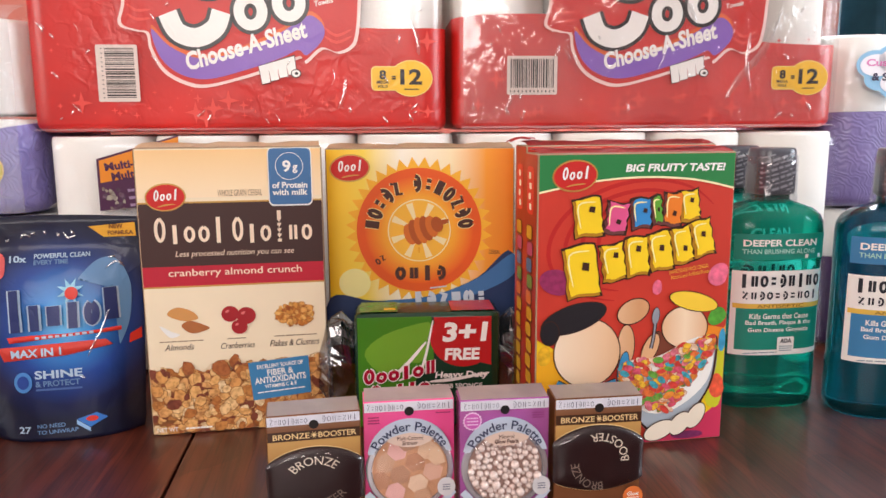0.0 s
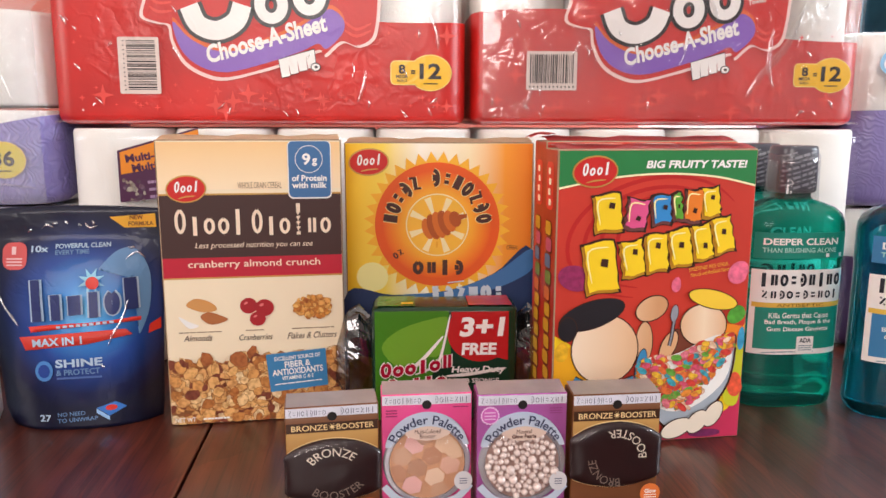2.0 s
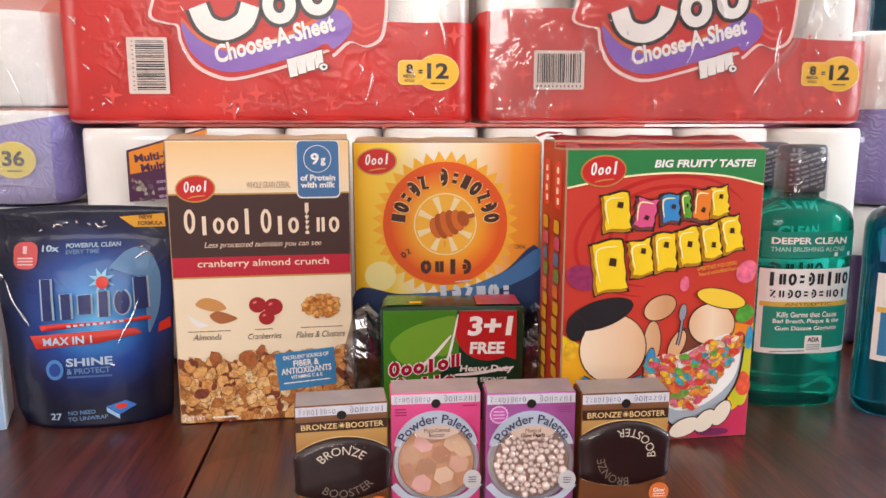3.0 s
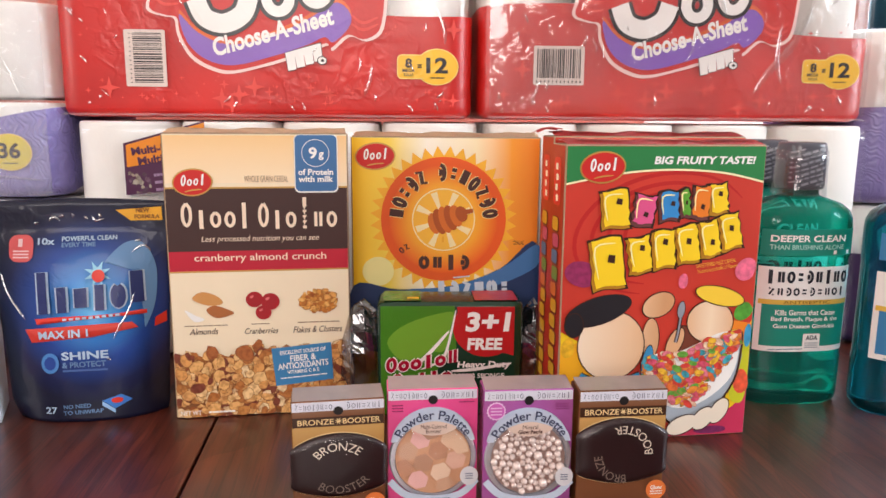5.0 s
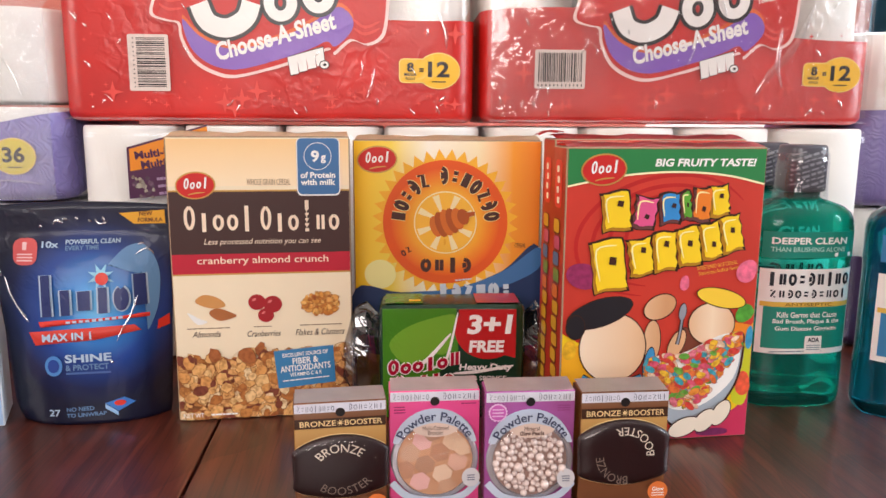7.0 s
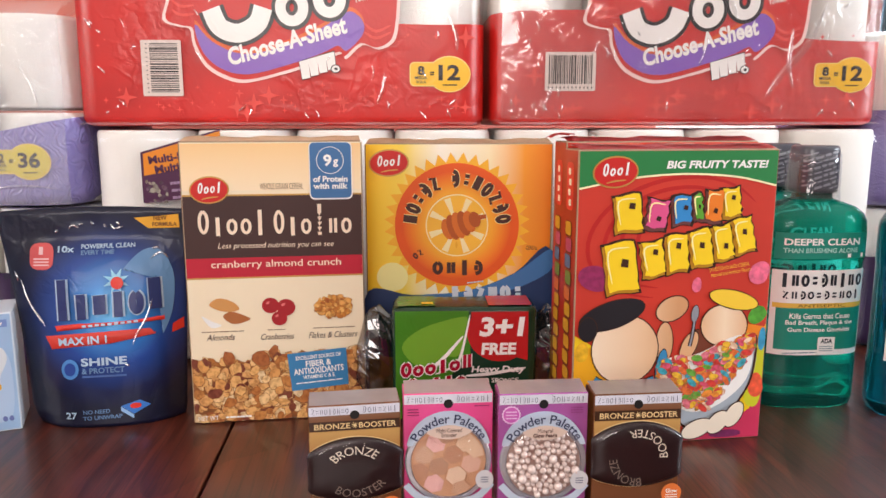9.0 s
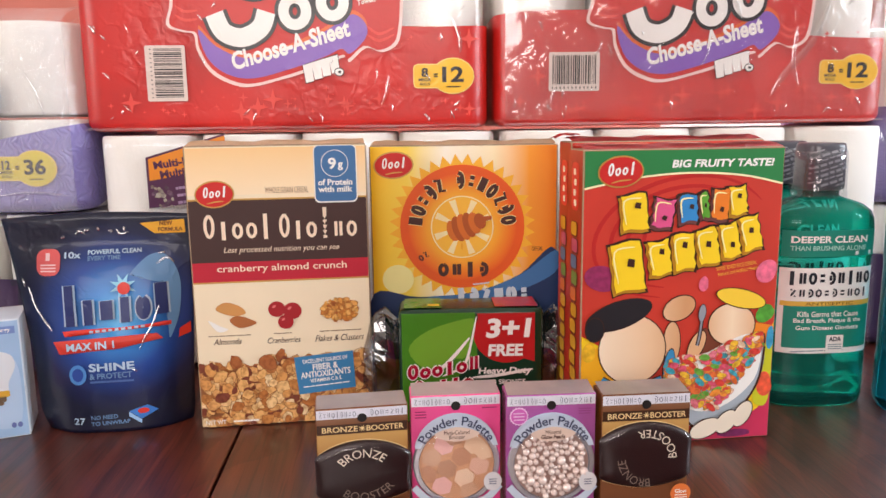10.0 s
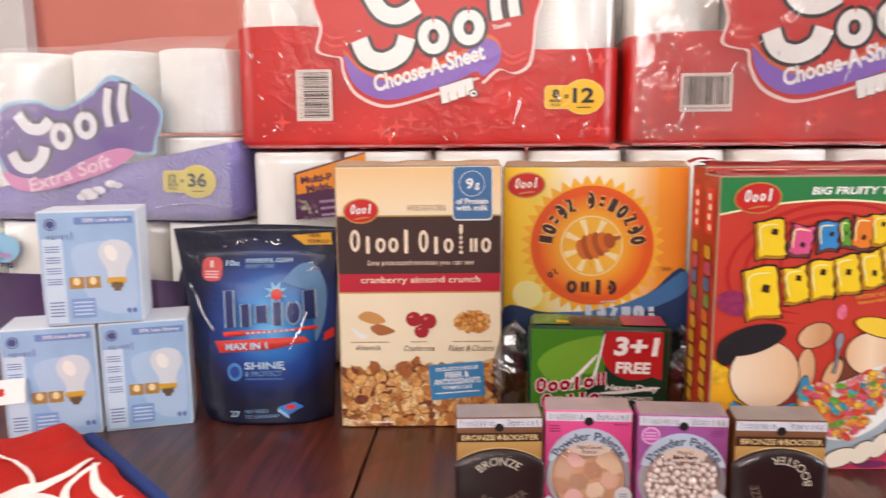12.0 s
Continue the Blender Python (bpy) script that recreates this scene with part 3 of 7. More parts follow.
# ---- the table ----
M_WOOD = wood_mat("table_wood", (58, 23, 15), (110, 49, 32), 0.38, 0.42)
table = thing("dining_table", pose(0, 0, 0, 0, 0, 6.1), "dark red-brown varnished wooden dining table with a leaf joint", "table")
SEAM = -0.1583
part("table_leaf", box(SEAM - 0.0012 + 1.25, 1.56, 0.032, 0.0016, 2, (-1.25, -0.2, TOP - 0.032)), M_WOOD, table)
part("table_leaf", box(1.25 - SEAM - 0.0012, 1.56, 0.032, 0.0016, 2, (SEAM + 0.0012, -0.2, TOP - 0.032)), M_WOOD, table)
for w, d, x, y in ((2.3, 0.025, -1.15, -0.1), (2.3, 0.025, -1.15, 1.27), (0.025, 1.345, -1.15, -0.075), (0.025, 1.345, 1.125, -0.075)):
    part("apron", box(w, d, 0.09, 0.002, 1, (x, y, TOP - 0.1225)), M_WOOD, table)
for x in (-1.1, 1.1):
    for y in (-0.03, 1.22):
        part("leg", lathe([(0.02, 0), (0.028, 0.1), (0.03, 0.4), (0.04, 0.5), (0.034, 0.55), (0.042, 0.62)], 16, at=(x, y, 0)), M_WOOD, table, smooth=True)

# ---- cartons ----
M_CARD = mat("grey_card", (176, 150, 122), 0.75, bump=0.2, bscale=500, var=0.06)


def carton(name, m, w, d, h, face, side, topm, label, flap=None, group="", roof=0.0040):
    """A closed folding carton, its lower front left corner at the pose: body, printed front, side and top, with the tucked top flaps."""
    t = thing(name, m, label, "box", group)
    part("carton_body", box(w, d, h, 0.0012, 2), M_CARD, t)
    flat("front_panel", [rrect(w / 2, h / 2, w - 0.0022, h - 0.0022)], face, t, -0.0003)
    for nm, x, sgn in (("side_panel", -0.0003, -1), ("side_panel", w + 0.0003, 1)):
        bm = bmesh.new()
        vs = [bm.verts.new((x, y, z)) for y, z in ((0.0011, 0.0011), (d - 0.0011, 0.0011), (d - 0.0011, h - 0.0011), (0.0011, h - 0.0011))]
        bm.faces.new(vs if sgn > 0 else vs[::-1])
        part(nm, bm, side, t)
    # top flaps: the front one lies over the rear one and both rise a little to the middle
    for nm, y0, y1, z0, z1, mm in (("top_flap", 0.0012, d * 0.66, 0.0004, roof, topm), ("top_flap", d * 0.60, d - 0.0012, roof - 0.0012, 0.0006 + roof * 0.5, flap or topm)):
        bm = bmesh.new()
        n = 14
        rows = []
        for y, z in ((y0, z0), ((y0 + y1) / 2, (z0 + z1) / 2 + 0.0006), (y1, z1)):
            rows.append([bm.verts.new((0.0015 + (w - 0.003) * i / n, y, h + z + (0.0008 * math.sin(i * 1.1) + 0.0006 * math.sin(i * 2.3)) * (y - y0) / (y1 - y0 + 1e-6))) for i in range(n + 1)])
        for a, b in zip(rows, rows[1:]):
            for i in range(n):
                bm.faces.new((a[i], a[i + 1], b[i + 1], b[i]))
        bmesh.ops.solidify(bm, geom=bm.faces[:], thickness=0.0006)
        part(nm, bm, mm, t)
    return t


def clusters(x0, x1, z0, ztop, n, seed, lo, hi, ragged=0.012, round_=False):
    """A heap of printed flakes: many small uneven outlines."""
    rnd = random.Random(seed)
    out = []
    for i in range(n):
        x = rnd.uniform(x0, x1)
        z = rnd.uniform(z0, ztop + ragged * (noise.noise(Vector((x * 45, seed, 0))) - 0.2))
        a, k = rnd.uniform(lo, hi), rnd.randint(6, 9)
        asp, rot = rnd.uniform(0.55, 0.95), rnd.uniform(0, 3.14)
        lp = []
        for j in range(k):
            t = 2 * math.pi * j / k
            r = a * rnd.uniform(0.75, 1.15)
            px, pz = r * math.cos(t), r * asp * math.sin(t)
            lp.append((min(max(x + px * math.cos(rot) - pz * math.sin(rot), x0), x1), max(z + px * math.sin(rot) + pz * math.cos(rot), z0)))
        if round_ and ((x - (x0 + x1) / 2) / (x1 - x0) * 2) ** 2 + ((z - (z0 + ztop) / 2) / (ztop - z0) * 2) ** 2 > 0.8:
            continue
        out.append(lp)
    return out


def heap(name, loops, material, parent, y, step=0.000004, shade=None):
    """Overlapping printed pieces, each a hair above the last, each with a printed dark edge below it."""
    for nm, mm, grow, off in ((name + "_edge", shade, 1.09, 0.5), (name, material, 1.0, 0.0)):
        if mm is None:
            continue
        bm = bmesh.new()
        for i, lp in enumerate(loops):
            cx, cz = sum(p[0] for p in lp) / len(lp), sum(p[1] for p in lp) / len(lp)
            bm.faces.new([bm.verts.new((max(cx + (x - cx) * grow, 0.0012), y - (i - off) * step, max(cz + (z - cz) * grow - (grow - 1) * 0.0015, 0.0012))) for x, z in lp])
        bmesh.ops.recalc_face_normals(bm, faces=bm.faces[:])
        for f in bm.faces:
            if f.normal.y > 0:
                f.normal_flip()
        ob = part(nm, bm, mm, parent)
        ob["kind"] = "stuff"
    return ob


WHITE, CREAM, RED, BLACK = ink("white", (246, 243, 238)), ink("cream", (250, 232, 205)), ink("red", (205, 36, 30)), ink("black", (24, 20, 20))
GOLD = ink("gold", (206, 160, 84), 0.3, metal=0.3)


def maker_oval(t, cx, cz, a, b):
    """The maker's mark: a red oval with a gold rim and a white stroke."""
    flat("logo_oval", [ellipse(cx, cz, a, b, 4)], GOLD, t, -0.0010)
    flat("logo_oval", [ellipse(cx, cz, a * 0.93, b * 0.9, 4)], RED, t, -0.0014)
    w = a * 1.25
    glyphs(t, "ring ring ring stem", cx - w / 2, cz - b * 0.35, w, b * 0.95, WHITE, -0.0018, 0.3, 5, 0.15, 0.2, (1, 0.62, 0.62, 0.85), name="logo_shape")
    flat("logo_shape", [stroke([(cx - a * 0.4, cz - b * 0.68), (cx, cz - b * 0.55), (cx + a * 0.45, cz - b * 0.5)], b * 0.1, taper=True)], GOLD, t, -0.0018)


# carton of granola cereal
GW, GD, GH = 0.176, 0.054, 0.287
gg = carton("cereal_box", pose(-0.275, 0.714, TOP, 0, 0, 9.5), GW, GD, GH, mat("print_cream_fade", (246, 228, 196), 0.42, coat=0.12, var=0.07, vscale=6), mat("print_tan", (214, 168, 112), 0.45, var=0.06), mat("print_tan_top", (248, 216, 178), 0.45, var=0.1),
            "cream and brown granola cereal carton standing on the table", mat("pale_card", (226, 196, 166), 0.7, bump=0.2, bscale=500, var=0.08))
flat("print_panel", [rrect(GW / 2, 0.262, GW - 0.0024, 0.046)], grad("print_peach", [(0.0, (252, 228, 190)), (1.0, (246, 202, 140))], "Z", 0.24, 0.287), gg, -0.0005)
flat("print_panel", [rrect(GW / 2, 0.203, GW - 0.0024, 0.062)], ink("dark_brown", (66, 40, 36)), gg, -0.0006)
flat("print_panel", [rrect(GW / 2, 0.162, GW - 0.0024, 0.020)], ink("crimson", (190, 28, 52)), gg, -0.0006)
flat("print_line", [rrect(GW / 2, 0.2345, GW - 0.0024, 0.0016), rrect(GW / 2, 0.1515, GW - 0.0024, 0.0016)], GOLD, gg, -0.0007)
BLUE = ink("flag_blue", (66, 112, 160))
flat("print_flag", [rrect(0.145, 0.2575, 0.0425, 0.057, 0.005)], WHITE, gg, -0.0008)
flat("print_flag", [rrect(0.145, 0.2580, 0.0405, 0.055, 0.0045)], BLUE, gg, -0.0011)
flat("print_ring", ring_loops(0.1445, 0.268, 0.0135, 0.0006), WHITE, gg, -0.0014)
lettering("9", 0.1420, 0.268, 0.008, 0.0115, WHITE, gg, -0.0014, 0.03)
lettering("g", 0.1500, 0.2650, 0.0050, 0.0078, WHITE, gg, -0.0014, 0.03)
lettering("of Protein", 0.1445, 0.2495, 0.034, 0.0062, WHITE, gg, -0.0014, 0.03)
lettering("with milk", 0.1445, 0.2425, 0.034, 0.0060, WHITE, gg, -0.0014, 0.03)
maker_oval(gg, 0.027, 0.240, 0.0190, 0.0135)
lettering("WHOLE GRAIN CEREAL", 0.0965, 0.243, 0.042, 0.0062, ink("grey_brown", (150, 122, 96)), gg, -0.0009, 0.0)
gcream = ink("mark_cream", (246, 222, 196))
glyphs(gg, "ring stem ring ring stem", 0.013, 0.194, 0.068, 0.029, gcream, -0.0009, 0.27, 0, 0.16, 0, (1, 0.66, 0.66, 0.66, 0.9))
glyphs(gg, "ring stem ring stem arch ring", 0.086, 0.193, 0.080, 0.029, gcream, -0.0009, 0.27, 0, 0.16, 0, (1, 0.66, 0.66, 1.1, 0.66, 0.66))
flat("wheat_ear", [ellipse(0.1325 + sx * 0.0026, 0.199 + k * 0.0052, 0.0034, 0.0014, 50 * sx, 10) for k in range(4) for sx in (-1, 1)], ink("dark_brown", (66, 40, 36)), gg, -0.0012)
lettering("Less processed nutrition you can see", 0.0895, 0.1835, 0.113, 0.0072, gcream, gg, -0.0009, 0.0, shear=0.25)
lettering("cranberry almond crunch", 0.089, 0.1645, 0.128, 0.0092, gcream, gg, -0.0009, 0.01)
ALM, ALM2, CRAN = ink("almond", (212, 150, 84)), ink("almond_dark", (176, 104, 54)), ink("cranberry", (170, 24, 34))
flat("almond_print", [smooth_loop([(0.021, 0.124), (0.030, 0.131), (0.044, 0.127), (0.050, 0.119), (0.036, 0.117)])], ALM, gg, -0.0008)
flat("almond_print", [smooth_loop([(0.034, 0.112), (0.042, 0.117), (0.056, 0.112), (0.060, 0.108), (0.044, 0.104)])], ALM2, gg, -0.0010)
flat("almond_print", [smooth_loop([(0.013, 0.113), (0.024, 0.107), (0.032, 0.103), (0.022, 0.101)])], WHITE, gg, -0.0009)
for i, (x, z, r) in enumerate(((0.081, 0.122, 0.0085), (0.0965, 0.1195, 0.0092), (0.0895, 0.1085, 0.0078))):
    flat("cranberry_print", [ellipse(x, z, r, r * 0.95)], CRAN, gg, -0.0008 - i * 0.0003)
    flat("print_gleam", [ellipse(x - r * 0.3, z + r * 0.35, r * 0.25, r * 0.15, 30)], ink("pale_pink", (226, 120, 118)), gg, -0.0018)
FLK = mat("print_flakes", (226, 158, 74), 0.45, island=[(206, 128, 54), (240, 186, 104), (186, 106, 44), (232, 170, 92)])
heap("flake_print", clusters(0.124, 0.165, 0.106, 0.131, 230, 5, 0.002, 0.0042, 0.0, True), FLK, gg, -0.0008, shade=ink("flake_shade", (150, 88, 36)))
lettering("Almonds", 0.031, 0.0905, 0.027, 0.0062, ink("dark_brown", (66, 40, 36)), gg, -0.0008, 0.0, shear=0.25)
lettering("Cranberries", 0.087, 0.0893, 0.033, 0.0062, ink("dark_brown", (66, 40, 36)), gg, -0.0008, 0.0, shear=0.25)
lettering("Flakes & Clusters", 0.1435, 0.0890, 0.049, 0.0066, ink("dark_brown", (66, 40, 36)), gg, -0.0008, 0.0, shear=0.25)
for x, w in ((0.033, 0.042), (0.086, 0.018), (0.144, 0.043)):
    bars(x, 0.0965, w, 0.0026, 1, ink("grey_brown", (150, 122, 96)), gg, -0.0008, seed=int(x * 999))
GRAN = mat("print_granola", (230, 172, 106), 0.45, island=[(240, 196, 132), (236, 180, 110), (236, 182, 112), (192, 120, 60), (246, 206, 146), (176, 102, 54), (226, 162, 92), (132, 66, 46), (244, 216, 168), (206, 138, 72)])
flat("print_panel", [[(0.0012, 0.0012), (GW - 0.0012, 0.0012), (GW - 0.0012, 0.060), (GW * 0.6, 0.056), (GW * 0.3, 0.062), (0.0012, 0.058)]], ink("granola_base", (150, 92, 50)), gg, -0.0005)
heap("granola_print", clusters(0.0012, GW - 0.0012, 0.0012, 0.071, 620, 11, 0.0032, 0.0088, 0.014), GRAN, gg, -0.0009, 0.000004, shade=ink("granola_shade", (150, 92, 50)))
flat("print_label", [[(0.096, 0.071), (0.156, 0.0755), (0.158, 0.036), (0.100, 0.031)]], ink("label_blue", (58, 128, 178)), gg, -0.0044)
for s, z, w, h in (("EXCELLENT SOURCE OF", 0.0675, 0.046, 0.0042), ("FIBER &", 0.0605, 0.026, 0.0066), ("ANTIOXIDANTS", 0.0530, 0.051, 0.0068), ("VITAMINS C & E", 0.0462, 0.032, 0.0040)):
    lettering(s, 0.1275, z, w, h, WHITE, gg, -0.0048, 0.02, rot=4)
bars(0.128, 0.0405, 0.048, 0.003, 1, WHITE, gg, -0.0048, 4, seed=4)
lettering("NET WT", 0.015, 0.0065, 0.020, 0.0046, WHITE, gg, -0.0044, 0.01)
bars(0.045, 0.0065, 0.026, 0.005, 1, WHITE, gg, -0.0044, seed=8)
# carton of honey cereal
HW, HD, HH = 0.200, 0.062, 0.283
hb = carton("cereal_box", pose(-0.104, 0.789, TOP, 0, 0, 1.2), HW, HD, HH, grad("print_yellow_fade", [(0.0, (250, 200, 16)), (0.20, (252, 220, 80)), (0.40, (255, 246, 226)), (0.66, (254, 234, 190)), (0.85, (246, 156, 40)), (1.0, (238, 122, 20))], "X", 0.0, 0.2), mat("print_orange_side", (226, 120, 40), 0.45, var=0.08), mat("print_cream_top", (236, 206, 168), 0.45, var=0.06),
            "yellow and orange honey cereal carton standing behind a sponge pack", mat("pale_card", (226, 196, 166), 0.7))
SUNC = (0.098, 0.1955)
flat("sun_print", [burst(*SUNC, 0.068, 0.0785, 36)], ink("sun_yellow", (250, 184, 46)), hb, -0.0008)
flat("sun_print", [ellipse(*SUNC, 0.0668, 0.0668, n=56)], ink("sun_orange", (234, 92, 16)), hb, -0.0011)
flat("sun_print", [ellipse(*SUNC, 0.058, 0.058, n=48)], grad("sun_blend", [(0.0, (254, 206, 60)), (0.62, (252, 176, 44)), (0.85, (246, 134, 24)), (1.0, (238, 96, 14))], lo=0.0, hi=0.058, center=SUNC), hb, -0.0013)
flat("sun_print", [ellipse(*SUNC, 0.0338, 0.0338, n=40)], ink("glow_cream", (253, 232, 178)), hb, -0.0015)
flat("sun_print", [ellipse(*SUNC, 0.0325, 0.0325, n=40)], ink("glow_gold", (250, 190, 60)), hb, -0.0017)
flat("ray_print", [[(SUNC[0] + 0.031 * math.cos(a - 0.12), SUNC[1] + 0.031 * math.sin(a - 0.12)), (SUNC[0] + 0.031 * math.cos(a + 0.12), SUNC[1] + 0.031 * math.sin(a + 0.12)), SUNC] for a in [0.35 + k * 0.785 for k in range(8)]], ink("glow_cream", (253, 232, 178)), hb, -0.0019)
HDIP = ink("honey_brown", (178, 84, 24))
for k in range(6):
    r = (0.0135, 0.0165, 0.0172, 0.0162, 0.0138, 0.010)[k]
    flat("dipper_print", [ellipse(0.088 + k * 0.0058, 0.1915 + k * 0.0021, 0.0062, r * 0.86, 18)], HDIP if k % 2 else ink("honey_light", (214, 112, 34)), hb, -0.0021 - k * 0.0002)
flat("dipper_print", [[(0.119, 0.2005), (0.1295, 0.2035), (0.1295, 0.2075), (0.118, 0.2065)]], HDIP, hb, -0.0021)
flat("dipper_print", [ellipse(0.0975, 0.1745, 0.0012, 0.0036)], ink("honey_gold", (240, 170, 40)), hb, -0.0021)
HBR = ink("mark_brown", (74, 38, 26))
glyphs(hb, "arch ring cup hook fork", 0, 0, 0.058, 0.0205, ink("halo_cream", (252, 222, 150)), -0.0021, 0.40, gap=0.12, grow=0.0016, bend=(*SUNC, 0.0505, 172, -13.5))
glyphs(hb, "arch ring cup hook fork", 0, 0, 0.058, 0.0205, HBR, -0.0023, 0.40, gap=0.12, bend=(*SUNC, 0.0505, 172, -13.5))
glyphs(hb, "hook cup arch ring fork hook ring", 0, 0, 0.080, 0.0205, ink("halo_cream", (252, 222, 150)), -0.0021, 0.40, gap=0.12, grow=0.0016, bend=(*SUNC, 0.0505, 92, -14.0))
glyphs(hb, "hook cup arch ring fork hook ring", 0, 0, 0.080, 0.0205, HBR, -0.0023, 0.40, gap=0.12, bend=(*SUNC, 0.0505, 92, -14.0))
glyphs(hb, "ring arch stem hook", 0.070, 0.1405, 0.058, 0.0175, HBR, -0.0023, 0.34, gap=0.14)
glyphs(hb, "ring fork", 0.053, 0.157, 0.013, 0.0085, HBR, -0.0023, 0.3, rot=35)
maker_oval(hb, 0.0255, 0.2625, 0.0215, 0.0145)
lettering("CEREAL", 0.179, 0.171, 0.012, 0.0045, HBR, hb, -0.0010, 0.0)
flat("swoosh_print", [smooth_loop([(0.0012, 0.123), (0.05, 0.119), (0.11, 0.124), (0.16, 0.143), (0.1988, 0.170), (0.1988, 0.06), (0.10, 0.05), (0.0012, 0.055)], 5)], ink("deep_blue", (30, 50, 92)), hb, -0.0024)
flat("swoosh_print", [smooth_loop([(0.06, 0.119), (0.11, 0.1235), (0.16, 0.1425), (0.1985, 0.1695), (0.1985, 0.145), (0.15, 0.122), (0.10, 0.114)], 5)], ink("mid_blue", (62, 112, 166)), hb, -0.0027)
flat("egg_print", [ellipse(0.028, 0.139, 0.017, 0.016)], ink("pale_yellow", (246, 236, 160)), hb, -0.0022)
glyphs(hb, "stem hook fork arch ring cup", 0.090, 0.108, 0.082, 0.021, ink("ice", (206, 214, 226)), -0.0030, 0.42, 3, 0.08)
bars(0.118, 0.1335, 0.018, 0.004, 1, ink("ice", (206, 214, 226)), hb, -0.0030, 6, seed=12)

# two cartons of fruit cereal, one behind the other
FW, FD, FH = 0.191, 0.041, 0.281
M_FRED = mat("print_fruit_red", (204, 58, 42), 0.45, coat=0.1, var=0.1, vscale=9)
# side red is darker than the front: the side's shade is in the colour
M_FSIDE_SHADED = mat("print_fruit_side_shaded", (176, 44, 28), 0.42, coat=0.1, var=0.12, vscale=12)
YEL, GREEN = ink("bright_yellow", (250, 210, 30)), ink("leaf_green", (40, 128, 66))


def side_print(t, x, items):
    """Print on a carton's side at x: rounded blocks (y, z, w, h, ink)."""
    for y, z, w, h, m in items:
        bm = bmesh.new()
        bm.faces.new([bm.verts.new((x, y + a, z + b)) for a, b in reversed(rrect(0, 0, w, h, min(w, h) * 0.25))])
        part("side_print", bm, m, t)


def fruit_carton(m, fh=FH):
    t = carton("cereal_box", m, FW, FD, fh, M_FRED, M_FSIDE_SHADED, mat("print_fruit_top", (196, 40, 34), 0.42, coat=0.1, var=0.1), "red and green fruity rice cereal carton, one of two", mat("print_fruit_flap", (206, 168, 150), 0.5, var=0.1), "fruity cereal cartons")
    # side inks dulled as well, to carry the shade on that side
    side_yellow_shaded = ink("side_yellow_shaded", (206, 150, 36))
    cols = [side_yellow_shaded, ink("side_pink_shaded", (186, 70, 104)), ink("side_blue_shaded", (70, 104, 140)), ink("side_green_shaded", (110, 130, 50)), ink("side_orange_shaded", (206, 104, 36)), side_yellow_shaded]
    # the oval, a slanting stroke in it, then a column of coloured blocks with dark rims
    side_print(t, -0.0007, [(FD * 0.5, 0.247, 0.021, 0.044, ink("oval_red", (222, 56, 42)))])
    side_print(t, -0.0010, [(FD * 0.5 + 0.002 * (k % 2) - 0.001, 0.232 + 0.0095 * k, 0.007, 0.0060, CREAM) for k in range(4)])
    blocks = [(FD * 0.5 + 0.0012 * (-1) ** k, 0.208 - k * 0.0155, 0.017, 0.0125, cols[k] if k < 6 else side_yellow_shaded) for k in range(13)]
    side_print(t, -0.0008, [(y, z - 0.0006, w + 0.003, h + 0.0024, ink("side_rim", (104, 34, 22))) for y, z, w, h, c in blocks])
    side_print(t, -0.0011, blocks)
    for x, w in ((0.040, 0.05), (0.10, 0.03), (0.15, 0.06)):
        bm = bmesh.new()
        bm.faces.new([bm.verts.new((x + a, FD * 0.35 + b, fh + 0.0044)) for a, b in rrect(0, 0, w, 0.007)])
        part("top_print", bm, CREAM if x < 0.12 else ink("top_grey", (120, 50, 40)), t)
    return t


fp2 = fruit_carton(pose(0.0975, 0.7065, TOP, 0, 0, 7.4), 0.287)
fp = fruit_carton(pose(0.102, 0.663, TOP, 0, 0, 8.6))
bm = bmesh.new()
rows = [[bm.verts.new((x, 0.012 + 0.024 * k / 4, 0.2895 + dz + 0.0015 * math.sin(k))) for k in range(5)] for x, dz in ((0.012, 0.0035), (0.002, 0.0045), (-0.006, 0.0035), (-0.013, 0.0005))]
for r0, r1 in zip(rows, rows[1:]):
    for k in range(4):
        bm.faces.new((r0[k], r0[k + 1], r1[k + 1], r1[k]))
bmesh.ops.solidify(bm, geom=bm.faces[:], thickness=0.0006)
part("dust_flap", bm, mat("print_fruit_top", (196, 40, 34), 0.42), fp2)
flat("print_panel", [[(0.0012, 0.2465), *smooth_loop([(0.0012, 0.2465), (0.05, 0.2555), (0.10, 0.2590), (0.15, 0.2560), (0.1898, 0.2475)], 5, False), (0.1898, FH - 0.0013), (0.0012, FH - 0.0013)]], GREEN, fp, -0.0007)
flat("print_line", [stroke([(0.0012, 0.2462), (0.05, 0.2552), (0.10, 0.2587), (0.15, 0.2557), (0.1898, 0.2472)], 0.0018)], ink("lime_cream", (250, 240, 190)), fp, -0.0009)
maker_oval(fp, 0.0345, 0.2610, 0.0215, 0.0145)
lettering("BIG FRUITY TASTE!", 0.1315, 0.2672, 0.097, 0.0072, WHITE, fp, -0.0010, 0.035, shear=0.2)
# swirls of darker red behind the mark
flat("swirl_print", [stroke(ellipse(0.095, 0.20, 0.085 - k * 0.016, 0.055 - k * 0.009, 10, 14, 20, 250), 0.004, 2, True) for k in range(4)], ink("swirl_red", (188, 30, 26)), fp, -0.0005)
